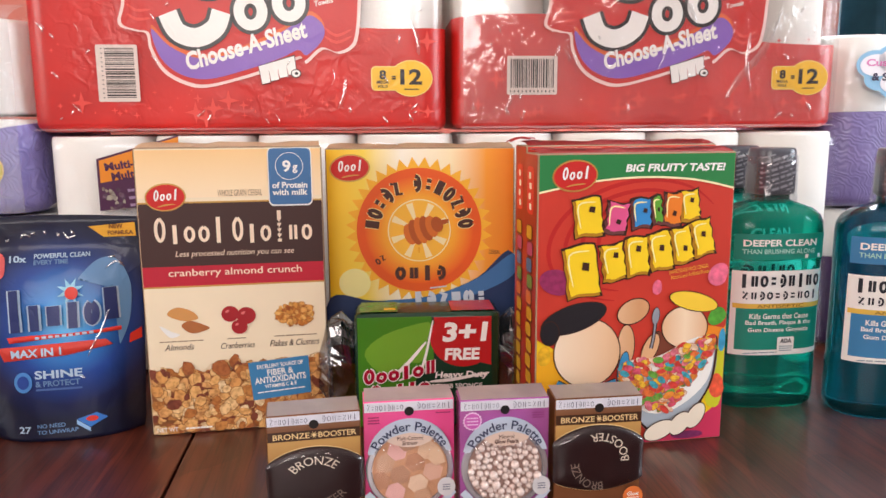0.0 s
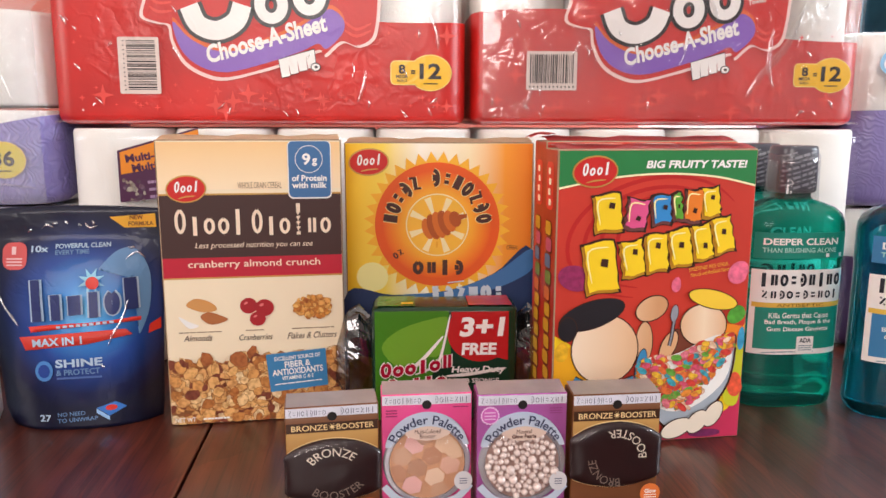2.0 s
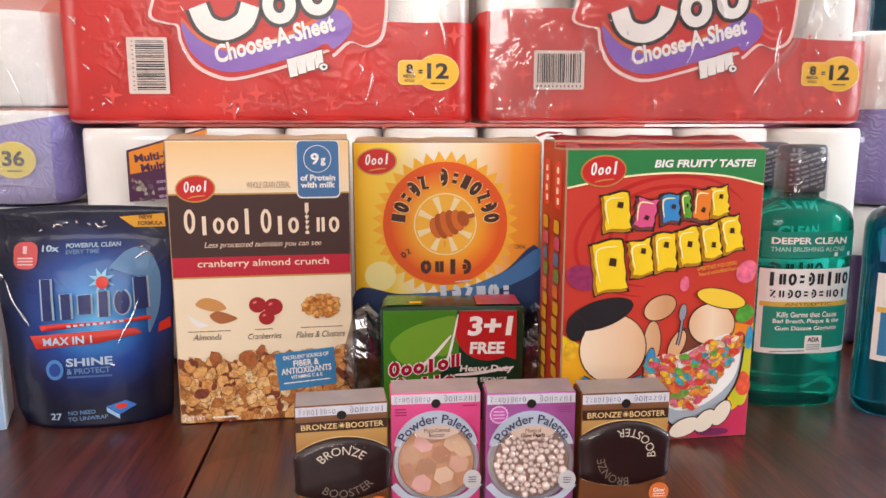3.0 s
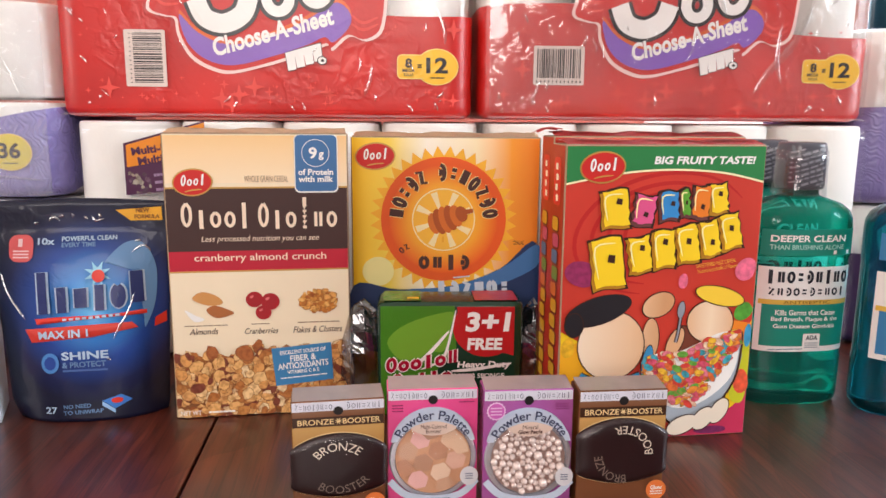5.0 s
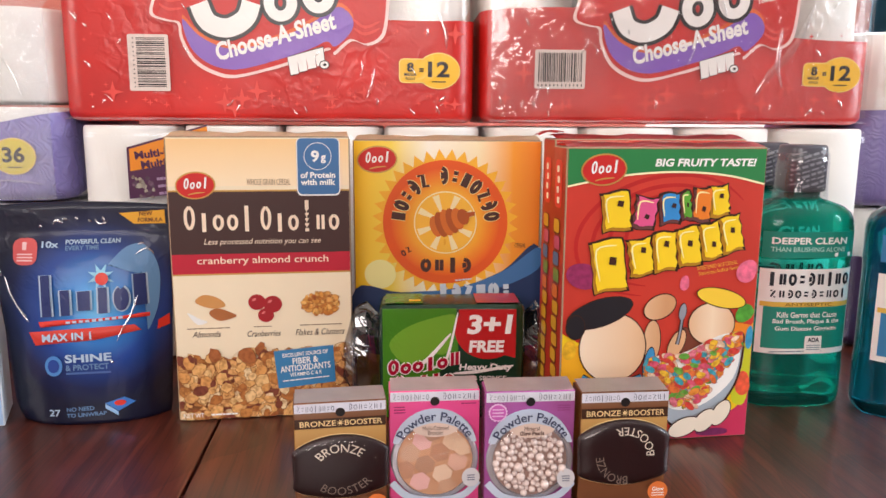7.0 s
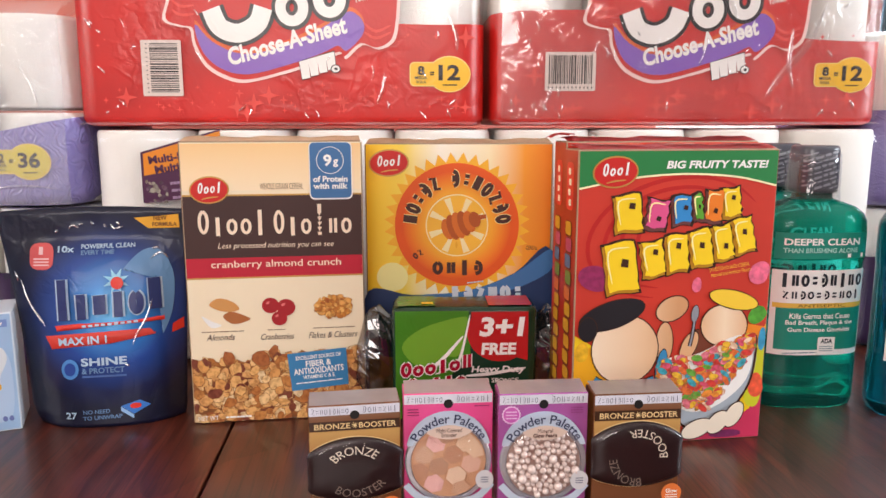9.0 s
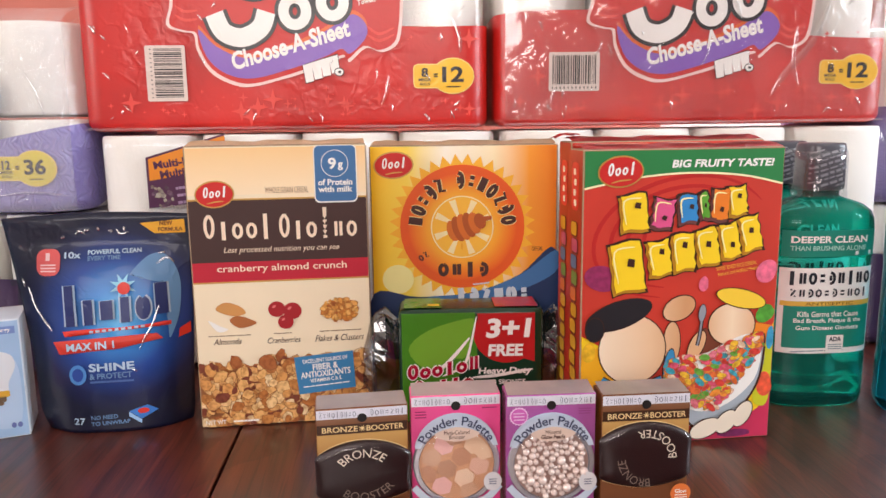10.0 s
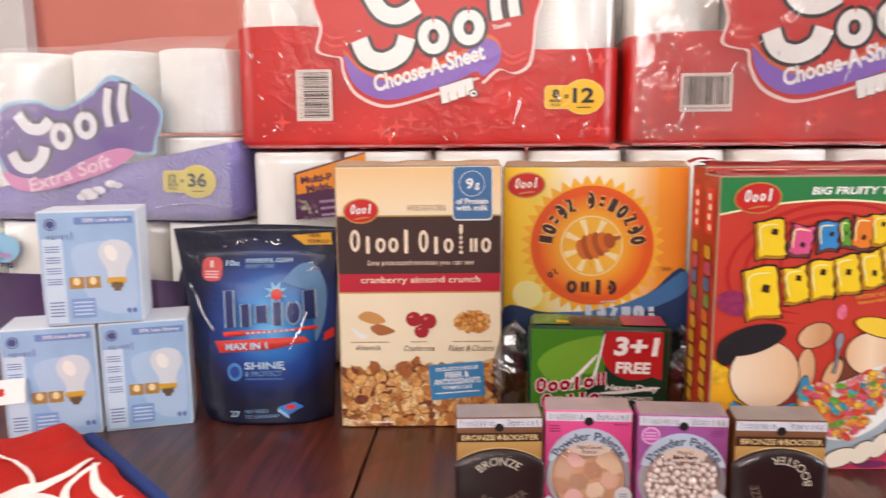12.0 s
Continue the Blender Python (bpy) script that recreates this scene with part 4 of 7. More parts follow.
# glowing yellow and orange patches in the lower half
for pts, m in (([(0.0012, 0.11), (0.018, 0.10), (0.03, 0.06), (0.03, 0.02), (0.0012, 0.0012)], YEL), ([(0.1898, 0.115), (0.176, 0.09), (0.168, 0.05), (0.172, 0.0012), (0.1898, 0.0012)], YEL),
               ([(0.1898, 0.045), (0.178, 0.03), (0.15, 0.012), (0.11, 0.004), (0.11, 0.0012), (0.1898, 0.0012)], ink("fruit_magenta", (206, 50, 90)))):
    flat("print_glow", [pts], m, fp, -0.00055 if m is YEL else -0.0008)
OUT = ink("outline_brown", (60, 28, 14))


def chunky(x, z, w, h, rot, m):
    """One block of the wordmark: a chipped slab with a dark rim, a shaded lower side and a small hollow."""
    a = radians(rot)

    def put(pts, dx=0.0, dz=0.0):
        return [(x + dx + px * math.cos(a) - pz * math.sin(a), z + dz + px * math.sin(a) + pz * math.cos(a)) for px, pz in pts]

    shade = ink("slab_shade", (186, 130, 24)) if m is YEL else ink("slab_shade_dark", (112, 62, 60))
    for k, (dx, dz, grow, mm) in enumerate(((-0.0004, -0.0010, 0.0026, OUT), (-0.0012, -0.0016, 0.0006, shade), (0.0004, 0.0006, -0.0004, m))):
        c = [(-w / 2 - grow, -h / 2 - grow), (-w * 0.1, -h / 2 - grow * 0.7), (w / 2 + grow, -h / 2 - grow), (w / 2 + grow * 0.8, -h * 0.05), (w / 2 + grow, h / 2 + grow), (w * 0.12, h / 2 + grow * 1.2), (-w / 2 - grow, h / 2 + grow), (-w / 2 - grow * 0.6, h * 0.1)]
        c = [(px + 0.0010 * math.sin(9.1 * i + 70 * x), pz + 0.0010 * math.cos(7.3 * i + 90 * x)) for i, (px, pz) in enumerate(q for u, v in zip(c, c[1:] + c[:1]) for q in (u, ((2 * u[0] + v[0]) / 3, (2 * u[1] + v[1]) / 3), ((u[0] + 2 * v[0]) / 3, (u[1] + 2 * v[1]) / 3)))]
        flat("wordmark_shape", [put(c, dx, dz)], mm, fp, -0.0010 - k * 0.0004)
    # a small chipped hollow, off centre
    rn = random.Random(int(x * 9000 + z * 700))
    hx, hz = rn.uniform(0.02, 0.18) * w, rn.uniform(-0.22, 0.22) * h
    flat("wordmark_chip", [put([(hx - w * 0.13, hz - h * 0.05), (hx + w * 0.10, hz - h * 0.10), (hx + w * 0.15, hz + h * 0.06), (hx - w * 0.06, hz + h * 0.10)])], OUT, fp, -0.0024)


def gleam(x, z, w, h, rot):
    a = radians(rot)
    st = stroke([(x + px * math.cos(a) - pz * math.sin(a), z + px * math.sin(a) + pz * math.cos(a)) for px, pz in ((-w * 0.36, -h * 0.3), (-w * 0.38, h * 0.34), (w * 0.30, h * 0.38))], 0.0016, 4, True)
    n = len(st) // 2
    flat("wordmark_gleam", [[st[q], st[q + 1], st[-q - 2], st[-q - 1]] for q in range(n - 1)], ink("gleam_cream", (255, 240, 170)), fp, -0.0023)


for x, z, w, h, r, m in ((0.048, 0.224, 0.024, 0.033, 6, YEL), (0.0755, 0.222, 0.019, 0.026, -8, ink("fruit_pink", (226, 86, 140))), (0.099, 0.226, 0.017, 0.025, 4, ink("fruit_blue", (52, 140, 206))),
                         (0.1145, 0.2285, 0.008, 0.024, 8, ink("fruit_green", (98, 170, 50))), (0.130, 0.229, 0.016, 0.028, -4, ink("fruit_orange", (240, 130, 34))), (0.147, 0.232, 0.016, 0.026, 8, YEL),
                         (0.043, 0.174, 0.029, 0.046, 8, YEL), (0.0735, 0.181, 0.020, 0.032, 10, YEL), (0.0965, 0.186, 0.020, 0.034, 6, YEL), (0.1195, 0.1905, 0.020, 0.034, 10, YEL), (0.141, 0.195, 0.017, 0.032, 12, YEL), (0.161, 0.2015, 0.018, 0.032, 14, YEL)):
    chunky(x, z, w, h, r, m)
    gleam(x, z, w, h, r)
lettering("SWEETENED RICE CEREAL", 0.149, 0.1715, 0.040, 0.0036, ink("gold_text", (236, 180, 60)), fp, -0.0010, 0.0, rot=8)
lettering("Natural and Artificial Flavors", 0.151, 0.1665, 0.040, 0.0036, ink("gold_text", (236, 180, 60)), fp, -0.0010, 0.0, rot=8)
for x, z, a, b, rot, c in ((0.018, 0.164, 0.015, 0.0125, -25, (150, 44, 92)), (0.179, 0.165, 0.0095, 0.012, -20, (236, 110, 140)), (0.180, 0.124, 0.0095, 0.0085, 30, (84, 160, 54)), (0.1865, 0.100, 0.0035, 0.012, 0, (60, 150, 190)), (0.183, 0.054, 0.0075, 0.013, 10, (232, 92, 60)), (0.1175, 0.155, 0.0045, 0.0075, 0, (236, 110, 50)), (0.008, 0.094, 0.0062, 0.010, 0, (240, 180, 40)), (0.155, 0.006, 0.016, 0.004, 0, (120, 40, 90))):
    flat("cereal_print", [[(x + (px - x) * (1 + 0.07 * math.sin(7 * i)), z + (pz - z) * (1 + 0.07 * math.sin(7 * i))) for i, (px, pz) in enumerate(ellipse(x, z, a, b, rot, 20))]], mat("print_cereal_%d_%d" % (c[0], c[1]), c, 0.45, var=0.25, vscale=160), fp, -0.0010)
# a mosaic of small colour patches behind the bowl
flat("print_glow", [[(0.0013, 0.094), (0.022, 0.100), (0.040, 0.080), (0.044, 0.040), (0.030, 0.004), (0.0013, 0.0013)]], ink("glow_amber", (246, 176, 30)), fp, -0.0006)
flat("print_glow", [[(0.150, 0.120), (0.1896, 0.112), (0.1896, 0.060), (0.170, 0.070)]], ink("glow_orange", (244, 140, 34)), fp, -0.0007)


def area(loop, m, y, rim=0.0011):
    """A plain printed colour area with a dark rim."""
    cx, cz = sum(p[0] for p in loop) / len(loop), sum(p[1] for p in loop) / len(loop)
    out = []
    for px, pz in loop:
        d = math.hypot(px - cx, pz - cz) or 1
        out.append((cx + (px - cx) * (1 + rim / d), cz + (pz - cz) * (1 + rim / d)))
    flat("colour_area", [out], OUT, fp, y)
    flat("colour_area", [loop], m, fp, y - 0.0001)


def band_area(pts, w, m, y):
    for ww, mm, yy in ((w + 0.0022, OUT, y), (w, m, y - 0.0001)):
        st = stroke(pts, ww)
        n = len(st) // 2
        flat("colour_area", [[st[q], st[q + 1], st[-q - 2], st[-q - 1]] for q in range(n - 1)], mm, fp, yy)


PEACH = grad("print_peach_area", [(0.0, (252, 226, 196)), (0.6, (240, 198, 158)), (1.0, (214, 158, 112))], "X", 0.02, 0.10)
PEACH2 = grad("print_peach_area_far", [(0.0, (228, 176, 130)), (0.5, (250, 222, 190)), (1.0, (226, 172, 126))], "X", 0.12, 0.175)
area(smooth_loop([(0.107, 0.078), (0.112, 0.098), (0.122, 0.112), (0.142, 0.094), (0.165, 0.098), (0.180, 0.104), (0.176, 0.082), (0.140, 0.070)]), ink("area_brown", (122, 60, 40)), -0.0010)
area(ellipse(0.0885, 0.1000, 0.0080, 0.0200, 0), PEACH, -0.0010)
area(ellipse(0.0945, 0.1330, 0.0160, 0.0110, 24), PEACH, -0.0012)
area(ellipse(0.1130, 0.0960, 0.0070, 0.0150, -24), PEACH2, -0.0012)
band_area([(0.1170, 0.120), (0.1155, 0.106), (0.1135, 0.096)], 0.0018, ink("area_grey", (150, 152, 162)), -0.0014)
area(ellipse(0.1172, 0.1275, 0.0034, 0.0080, -6), ink("area_grey", (150, 152, 162)), -0.0014, 0.0008)
area(ellipse(0.1470, 0.1150, 0.0230, 0.0200, -10), PEACH2, -0.0014)
area(ellipse(0.1550, 0.1400, 0.0250, 0.0085, -14), ink("area_yellow", (248, 206, 60)), -0.0017)
area(ellipse(0.0500, 0.0950, 0.0320, 0.0330, 20), PEACH, -0.0012)
area(ellipse(0.0360, 0.1290, 0.0320, 0.0125, 16), ink("area_black", (30, 26, 32)), -0.0017)
area(ellipse(0.0130, 0.1160, 0.0085, 0.0110, 0), ink("area_black", (30, 26, 32)), -0.0019)
band_area([(0.020, 0.066), (0.036, 0.058), (0.056, 0.057), (0.080, 0.064)], 0.0085, ink("area_blue", (58, 140, 190)), -0.0017)
area(ellipse(0.0860, 0.0770, 0.0050, 0.0170, -8), ink("area_blue", (58, 140, 190)), -0.0018)
for x, z, a, b, r in ((0.1610, 0.0265, 0.0135, 0.0078, 60), (0.1450, 0.0195, 0.0130, 0.0085, 48), (0.1240, 0.0140, 0.0160, 0.0085, 22)):
    area(ellipse(x, z, a, b, r), ink("area_bone", (238, 224, 204)), -0.0042 - 0.0004 * (0.17 - x) * 10)
# bowl of coloured flakes
flat("bowl_print", [smooth_loop([(0.085, 0.066), (0.10, 0.030), (0.118, 0.012), (0.150, 0.022), (0.176, 0.055), (0.181, 0.092), (0.165, 0.098)], 5)], ink("bowl_grey", (170, 180, 190)), fp, -0.0020)
flat("bowl_print", [stroke([(0.086, 0.066), (0.10, 0.031), (0.119, 0.013), (0.150, 0.022), (0.175, 0.055), (0.181, 0.092)], 0.0022)], OUT, fp, -0.0022)
flat("milk_print", [smooth_loop([(0.084, 0.066), (0.092, 0.085), (0.12, 0.088), (0.16, 0.105), (0.177, 0.096), (0.172, 0.060), (0.14, 0.034), (0.108, 0.034)], 5)], WHITE, fp, -0.0024)
PEB = mat("print_pebbles", (236, 120, 60), 0.4, island=[(246, 196, 60), (226, 90, 120), (110, 176, 70), (240, 150, 60), (70, 170, 190), (222, 70, 60), (250, 220, 190), (236, 130, 150)])
rnd = random.Random(9)
pl = []
for i in range(330):
    u, v = rnd.random(), rnd.random()
    x = 0.084 + 0.092 * u
    zlo, zhi = 0.064 - 0.062 * math.sin(math.pi * min(1, u * 1.02)) * 0.72 + 0.030 * u, 0.080 + 0.026 * u
    pl.append(ellipse(x, zlo + (zhi - zlo) * v, rnd.uniform(0.0038, 0.0060), rnd.uniform(0.0022, 0.0034), rnd.uniform(-60, 60), 9))
flat("print_glow", [smooth_loop([(0.1885, 0.108), (0.182, 0.092), (0.180, 0.070), (0.172, 0.048), (0.176, 0.034), (0.1885, 0.040)], 5)], ink("glow_lime", (206, 206, 40)), fp, -0.0009)
heap("pebble_print", pl, PEB, fp, -0.0026, shade=ink("pebble_shade", (190, 96, 76)))

# ---- roll packs at the back ----
M_PAPER = mat("towel_paper", (250, 245, 238), 0.9, bump=0.3, bscale=260, var=0.03, vscale=30)
M_TISSUE = mat("tissue_paper", (254, 250, 244), 0.92, bump=0.2, bscale=340, var=0.03, vscale=40)
M_FILM = clear_film("clear_wrap", 0.08, 0.3)
ROLL = {}


def roll_mesh(r, h):
    key = (r, h)
    if key not in ROLL:
        bm = lathe([(0.020, 0.004), (0.024, 0), (r * 0.96, 0), (r, 0.004), (r, h - 0.006), (r * 0.985, h - 0.0015), (r * 0.95, h), (0.024, h), (0.020, h - 0.004)], 40)
        me = bpy.data.meshes.new("roll")
        bm.to_mesh(me)
        bm.free()
        for p in me.polygons:
            p.use_smooth = len(p.vertices) == 4
        me.materials.append(M_PAPER if h > 0.2 else M_TISSUE)
        ROLL[key] = me
    return ROLL[key]


def roll_pack(name, m, w, d, h, nx, layers, wrapm, label, category, seed, amp=0.006, uneven=0.0016, edge=0.016, corner=0.045):
    """Rolls standing in layers inside a stretched plastic wrap."""
    t = thing(name, m, label, category)
    dx, lh = w / nx, h / layers
    r = min(dx / 2 - 0.0012, 0.066)
    ny = max(1, int(d // (2 * r)))
    for k in range(layers):
        for i in range(nx):
            for j in range(ny):
                ob = new("roll", roll_mesh(round(r, 4), round(lh - 0.006, 4)))
                ob.parent = t
                ob.matrix_basis = pose((i + 0.5) * dx, 0.005 + amp * 0.5 + r + j * 2 * r, 0.003 + k * lh)
    part("wrapper", softbox(w, d, h, corner, edge, nx, amp, uneven, 88, 30, seed), wrapm, t, smooth=True)
    # gathered film at the upper corners
    for sx in (0, 1):
        bm = bmesh.new()
        x0 = w * sx
        rows = []
        for i in range(7):
            a = i / 6
            rows.append([bm.verts.new((x0 + (1 if sx else -1) * (0.004 + 0.010 * b * a) - (0.05 * (1 - b) * (1 if sx else -1)), 0.04 + 0.02 * b + 0.004 * math.sin(9 * a + b * 5), h - 0.012 + 0.022 * a * b + 0.004 * math.sin(6 * b + 4 * a))) for b in [k / 5 for k in range(6)]])
        for a, b in zip(rows, rows[1:]):
            for k in range(5):
                bm.faces.new((a[k], a[k + 1], b[k + 1], b[k]))
        part("film_gather", bm, M_FILM, t, smooth=True)
    return t


F = 0.16
PRED, PWHITE, PPURP = ink("film_red", (206, 36, 30), 0.35, F), ink("film_white", (246, 238, 232), 0.3, F), ink("film_purple", (136, 92, 184), 0.3, F)
PBLACK, PPINK, PYEL = ink("film_black", (30, 20, 22), 0.3, F), ink("film_pink_white", (250, 214, 206), 0.3, F), ink("film_yellow", (246, 190, 40), 0.3, F)
PORG = ink("film_orange", (226, 96, 30), 0.3, F)
PLT = ink("film_pale_red", (230, 76, 66), 0.42, F)


def barcode(t, cx, cz, w, h, upright, seed, y):
    flat("barcode_label", [rrect(cx, cz, w, h, 0.002)], ink("film_label_white", (228, 208, 198), 0.3, F), t, y)
    rnd = random.Random(seed)
    loops, s, span = [], 0.0, (w if upright else h) * 0.86
    while s < span:
        b = rnd.choice((0.0006, 0.0009, 0.0013, 0.0018))
        q = -span / 2 + s + b / 2
        loops.append(rrect(cx + q, cz + h * 0.05, b, h * 0.74) if upright else rrect(cx + w * 0.06, cz + q, w * 0.70, b))
        s += b + rnd.choice((0.0007, 0.0010, 0.0016))
    tagged(flat("barcode_bar", loops, PBLACK, t, y - 0.0003), kind="stuff")
    if upright:
        tagged(flat("barcode_bar", [rrect(cx - span / 2 + span * k / 11, cz - h * 0.41, 0.0016, 0.0024) for k in range(12)], PBLACK, t, y - 0.0003), kind="stuff")
    else:
        tagged(flat("barcode_bar", [rrect(cx - w * 0.365, cz - span / 2 + span * k / 11, 0.0018, 0.0011) for k in range(12)], PBLACK, t, y - 0.0003), kind="stuff")


def count_badge(t, cx, cz, k, small, big, word, y, m):
    """A yellow badge with two counts."""
    flat("badge_rim", [rrect(cx - 0.008 * k, cz, 0.0625 * k, 0.0305 * k, 0.006 * k), ellipse(cx + 0.0115 * k, cz, 0.0275 * k, 0.0228 * k)], ink("film_pale_yellow", (250, 216, 120), 0.3, F), t, y + 0.0002)
    flat("count_badge", [rrect(cx - 0.008 * k, cz, 0.060 * k, 0.028 * k, 0.005 * k)], m, t, y)
    flat("count_badge", [ellipse(cx + 0.0115 * k, cz, 0.0262 * k, 0.0215 * k)], m, t, y - 0.0003)
    lettering(small, cx - 0.0245 * k, cz + 0.0045 * k, 0.0085 * k * (0.75 + 0.25 * len(small)), 0.0115 * k, PBLACK, t, y - 0.0007, 0.03)
    lettering(word, cx - 0.0245 * k, cz - 0.0045 * k, 0.0155 * k, 0.0040 * k, PBLACK, t, y - 0.0007, 0.02)
    lettering("ROLLS", cx - 0.0245 * k, cz - 0.0098 * k, 0.012 * k, 0.0032 * k, PBLACK, t, y - 0.0007, 0.02)
    lettering("=", cx - 0.0105 * k, cz + 0.001 * k, 0.0052 * k, 0.0045 * k, PBLACK, t, y - 0.0007, 0.03)
    lettering(big, cx + 0.0115 * k, cz + 0.0020 * k, 0.0275 * k, 0.0195 * k, PBLACK, t, y - 0.0007, 0.03)
    bars(cx + 0.0120 * k, cz - 0.0135 * k, 0.018 * k, 0.004 * k, 1, PBLACK, t, y - 0.0007)


def spark(cx, cz, r):
    return [(cx + (r if i % 2 == 0 else r * 0.30) * math.cos(math.pi * i / 4), cz + (r if i % 2 == 0 else r * 0.30) * math.sin(math.pi * i / 4)) for i in range(8)]


M_CREASE = clear_film("film_crease", 0.26, 0.1, (1, 1, 1), 0.16)
M_HEM = hazy_film("hem_film", 0.18, 0.22)
M_GLINT = clear_film("film_glint", 0.5, 0.1, (1, 1, 1), 0.12)


def towel_pack(m, seed, level, phase, upright, bx, label, creases, veil, sheen):
    """A red pack of kitchen rolls with its banner, ribbon, roll picture, barcode and count."""
    t = roll_pack("paper_towel_pack", m, 0.500, 0.25, 0.285, 4, 1, wrap_mat("red_wrap", (192, 26, 22), level, -0.05, 0.010, 11.0, phase, (218, 38, 30), folds=0.11, veil=veil, sheen=sheen), label, "paper towels", seed, 0.0014, 0.0006, 0.011, 0.030)
    Y = -0.0012
    ban = [(0.112, 0.20), (0.122, 0.155), (0.116, 0.127), (0.134, 0.119), (0.147, 0.116), (0.150, 0.098), (0.163, 0.074), (0.186, 0.060), (0.212, 0.056), (0.258, 0.067), (0.300, 0.081), (0.322, 0.089),
           (0.327, 0.083), (0.347, 0.099), (0.366, 0.094), (0.384, 0.103), (0.390, 0.125), (0.393, 0.16), (0.400, 0.20), (0.36, 0.245), (0.25, 0.262), (0.15, 0.245)]
    lo = smooth_loop(ban, 4)
    cx, cz = 0.255, 0.155
    flat("banner_rim", [[(cx + (x - cx) * 1.022 + (0.001 if x > cx else -0.001), cz + (z - cz) * 1.04) for x, z in lo]], PPINK, t, Y)
    flat("banner", [lo], PRED, t, Y - 0.0004)
    rib = smooth_loop([(0.150, 0.120), (0.158, 0.088), (0.180, 0.068), (0.212, 0.062), (0.258, 0.073), (0.300, 0.087), (0.320, 0.096), (0.330, 0.090), (0.348, 0.106), (0.352, 0.120), (0.344, 0.132), (0.330, 0.135), (0.300, 0.116), (0.25, 0.094), (0.205, 0.086), (0.170, 0.100)], 4)
    flat("ribbon", [[(x, z + 0.005) for x, z in rib]], PORG, t, Y - 0.0007)
    flat("ribbon", [rib], PPURP, t, Y - 0.0010)
    lettering("Choose-A-Sheet", 0.2590, 0.1015, 0.148, 0.0215, PWHITE, t, Y - 0.0014, 0.035, rot=15.5, shear=0.10)
    # the wordmark as plain curls
    for lp, w in (([(0.170, 0.138), (0.180, 0.117), (0.202, 0.110), (0.224, 0.121), (0.232, 0.140)], 0.022),
                  ([(0.184, 0.196), (0.200, 0.172), (0.222, 0.166), (0.246, 0.178)], 0.020),
                  (ellipse(0.266, 0.140, 0.0135, 0.0155, 0, 12, 90, 450), 0.0125), (ellipse(0.311, 0.150, 0.0135, 0.0155, 0, 12, 90, 450), 0.0125),
                  ([(0.348, 0.205), (0.344, 0.180), (0.347, 0.158)], 0.013), ([(0.370, 0.210), (0.366, 0.185), (0.369, 0.162)], 0.013)):
        for ww, mm, yy in ((w + 0.009, PBLACK, Y - 0.0013), (w, PWHITE, Y - 0.0017)):
            st = stroke(lp, ww)
            n = len(st) // 2
            flat("wordmark_shape", [[st[q], st[q + 1], st[-q - 2], st[-q - 1]] for q in range(n - 1)], mm, t, yy)
    flat("fold_mark", [stroke([(0.124, 0.148 - 0.011 * k), (0.134, 0.141 - 0.010 * k), (0.150, 0.142 - 0.010 * k)], 0.0035, 4, True) for k in range(2)], PLT, t, Y - 0.0008)
    flat("fold_mark", [stroke([(0.352, 0.122 - 0.010 * k), (0.366, 0.113 - 0.008 * k), (0.384, 0.120 - 0.008 * k)], 0.0035, 4, True) for k in range(2)], PLT, t, Y - 0.0008)
    lettering("Towels", 0.352, 0.1515, 0.023, 0.0060, PWHITE, t, Y - 0.0013, 0.02, rot=12, shear=0.2)
    # picture of an unrolling towel
    for k in range(4):
        x = 0.276 + 0.0105 * k
        q = [(x, 0.056 + 0.006 * k * 0.6), (x + 0.0095, 0.058 + 0.006 * k * 0.6), (x + 0.0075, 0.080 + 0.005 * k * 0.6), (x - 0.0035, 0.077 + 0.005 * k * 0.6)]
        flat("towel_picture", [[(0.296 + (a - 0.296) * 1.03, 0.070 + (b - 0.070) * 1.08) for a, b in q]], PBLACK, t, Y - 0.0007)
        flat("towel_picture", [q], PWHITE, t, Y - 0.0011)
    flat("towel_picture", [ellipse(0.3165, 0.0685, 0.0062, 0.0052)], PBLACK, t, Y - 0.0013)
    flat("towel_picture", [ellipse(0.3165, 0.0685, 0.0050, 0.0041)], PWHITE, t, Y - 0.0016)
    flat("towel_picture", [ellipse(0.3170, 0.0685, 0.0020, 0.0017)], PBLACK, t, Y - 0.0019)
    barcode(t, bx, 0.069 if not upright else 0.066, 0.048 if not upright else 0.063, 0.066 if not upright else 0.047, upright, seed, Y)
    count_badge(t, 0.444, 0.0625, 0.96, "8", "12", "MEGA", Y, PYEL)
    rnc = random.Random(seed + 5)
    for i in range(creases):
        x, z, ln, a = rnc.uniform(0.03, 0.47), rnc.uniform(0.02, 0.19), rnc.uniform(0.012, 0.05), rnc.uniform(25, 125)
        dx, dz = ln * math.cos(radians(a)), ln * math.sin(radians(a))
        crease(t, [(x, z), (x + dx * 0.4 + 0.003, z + dz * 0.45), (x + dx, z + dz)], rnc.uniform(0.002, 0.006), rnc.uniform(0.0008, 0.002), M_CREASE, Y - 0.0022)
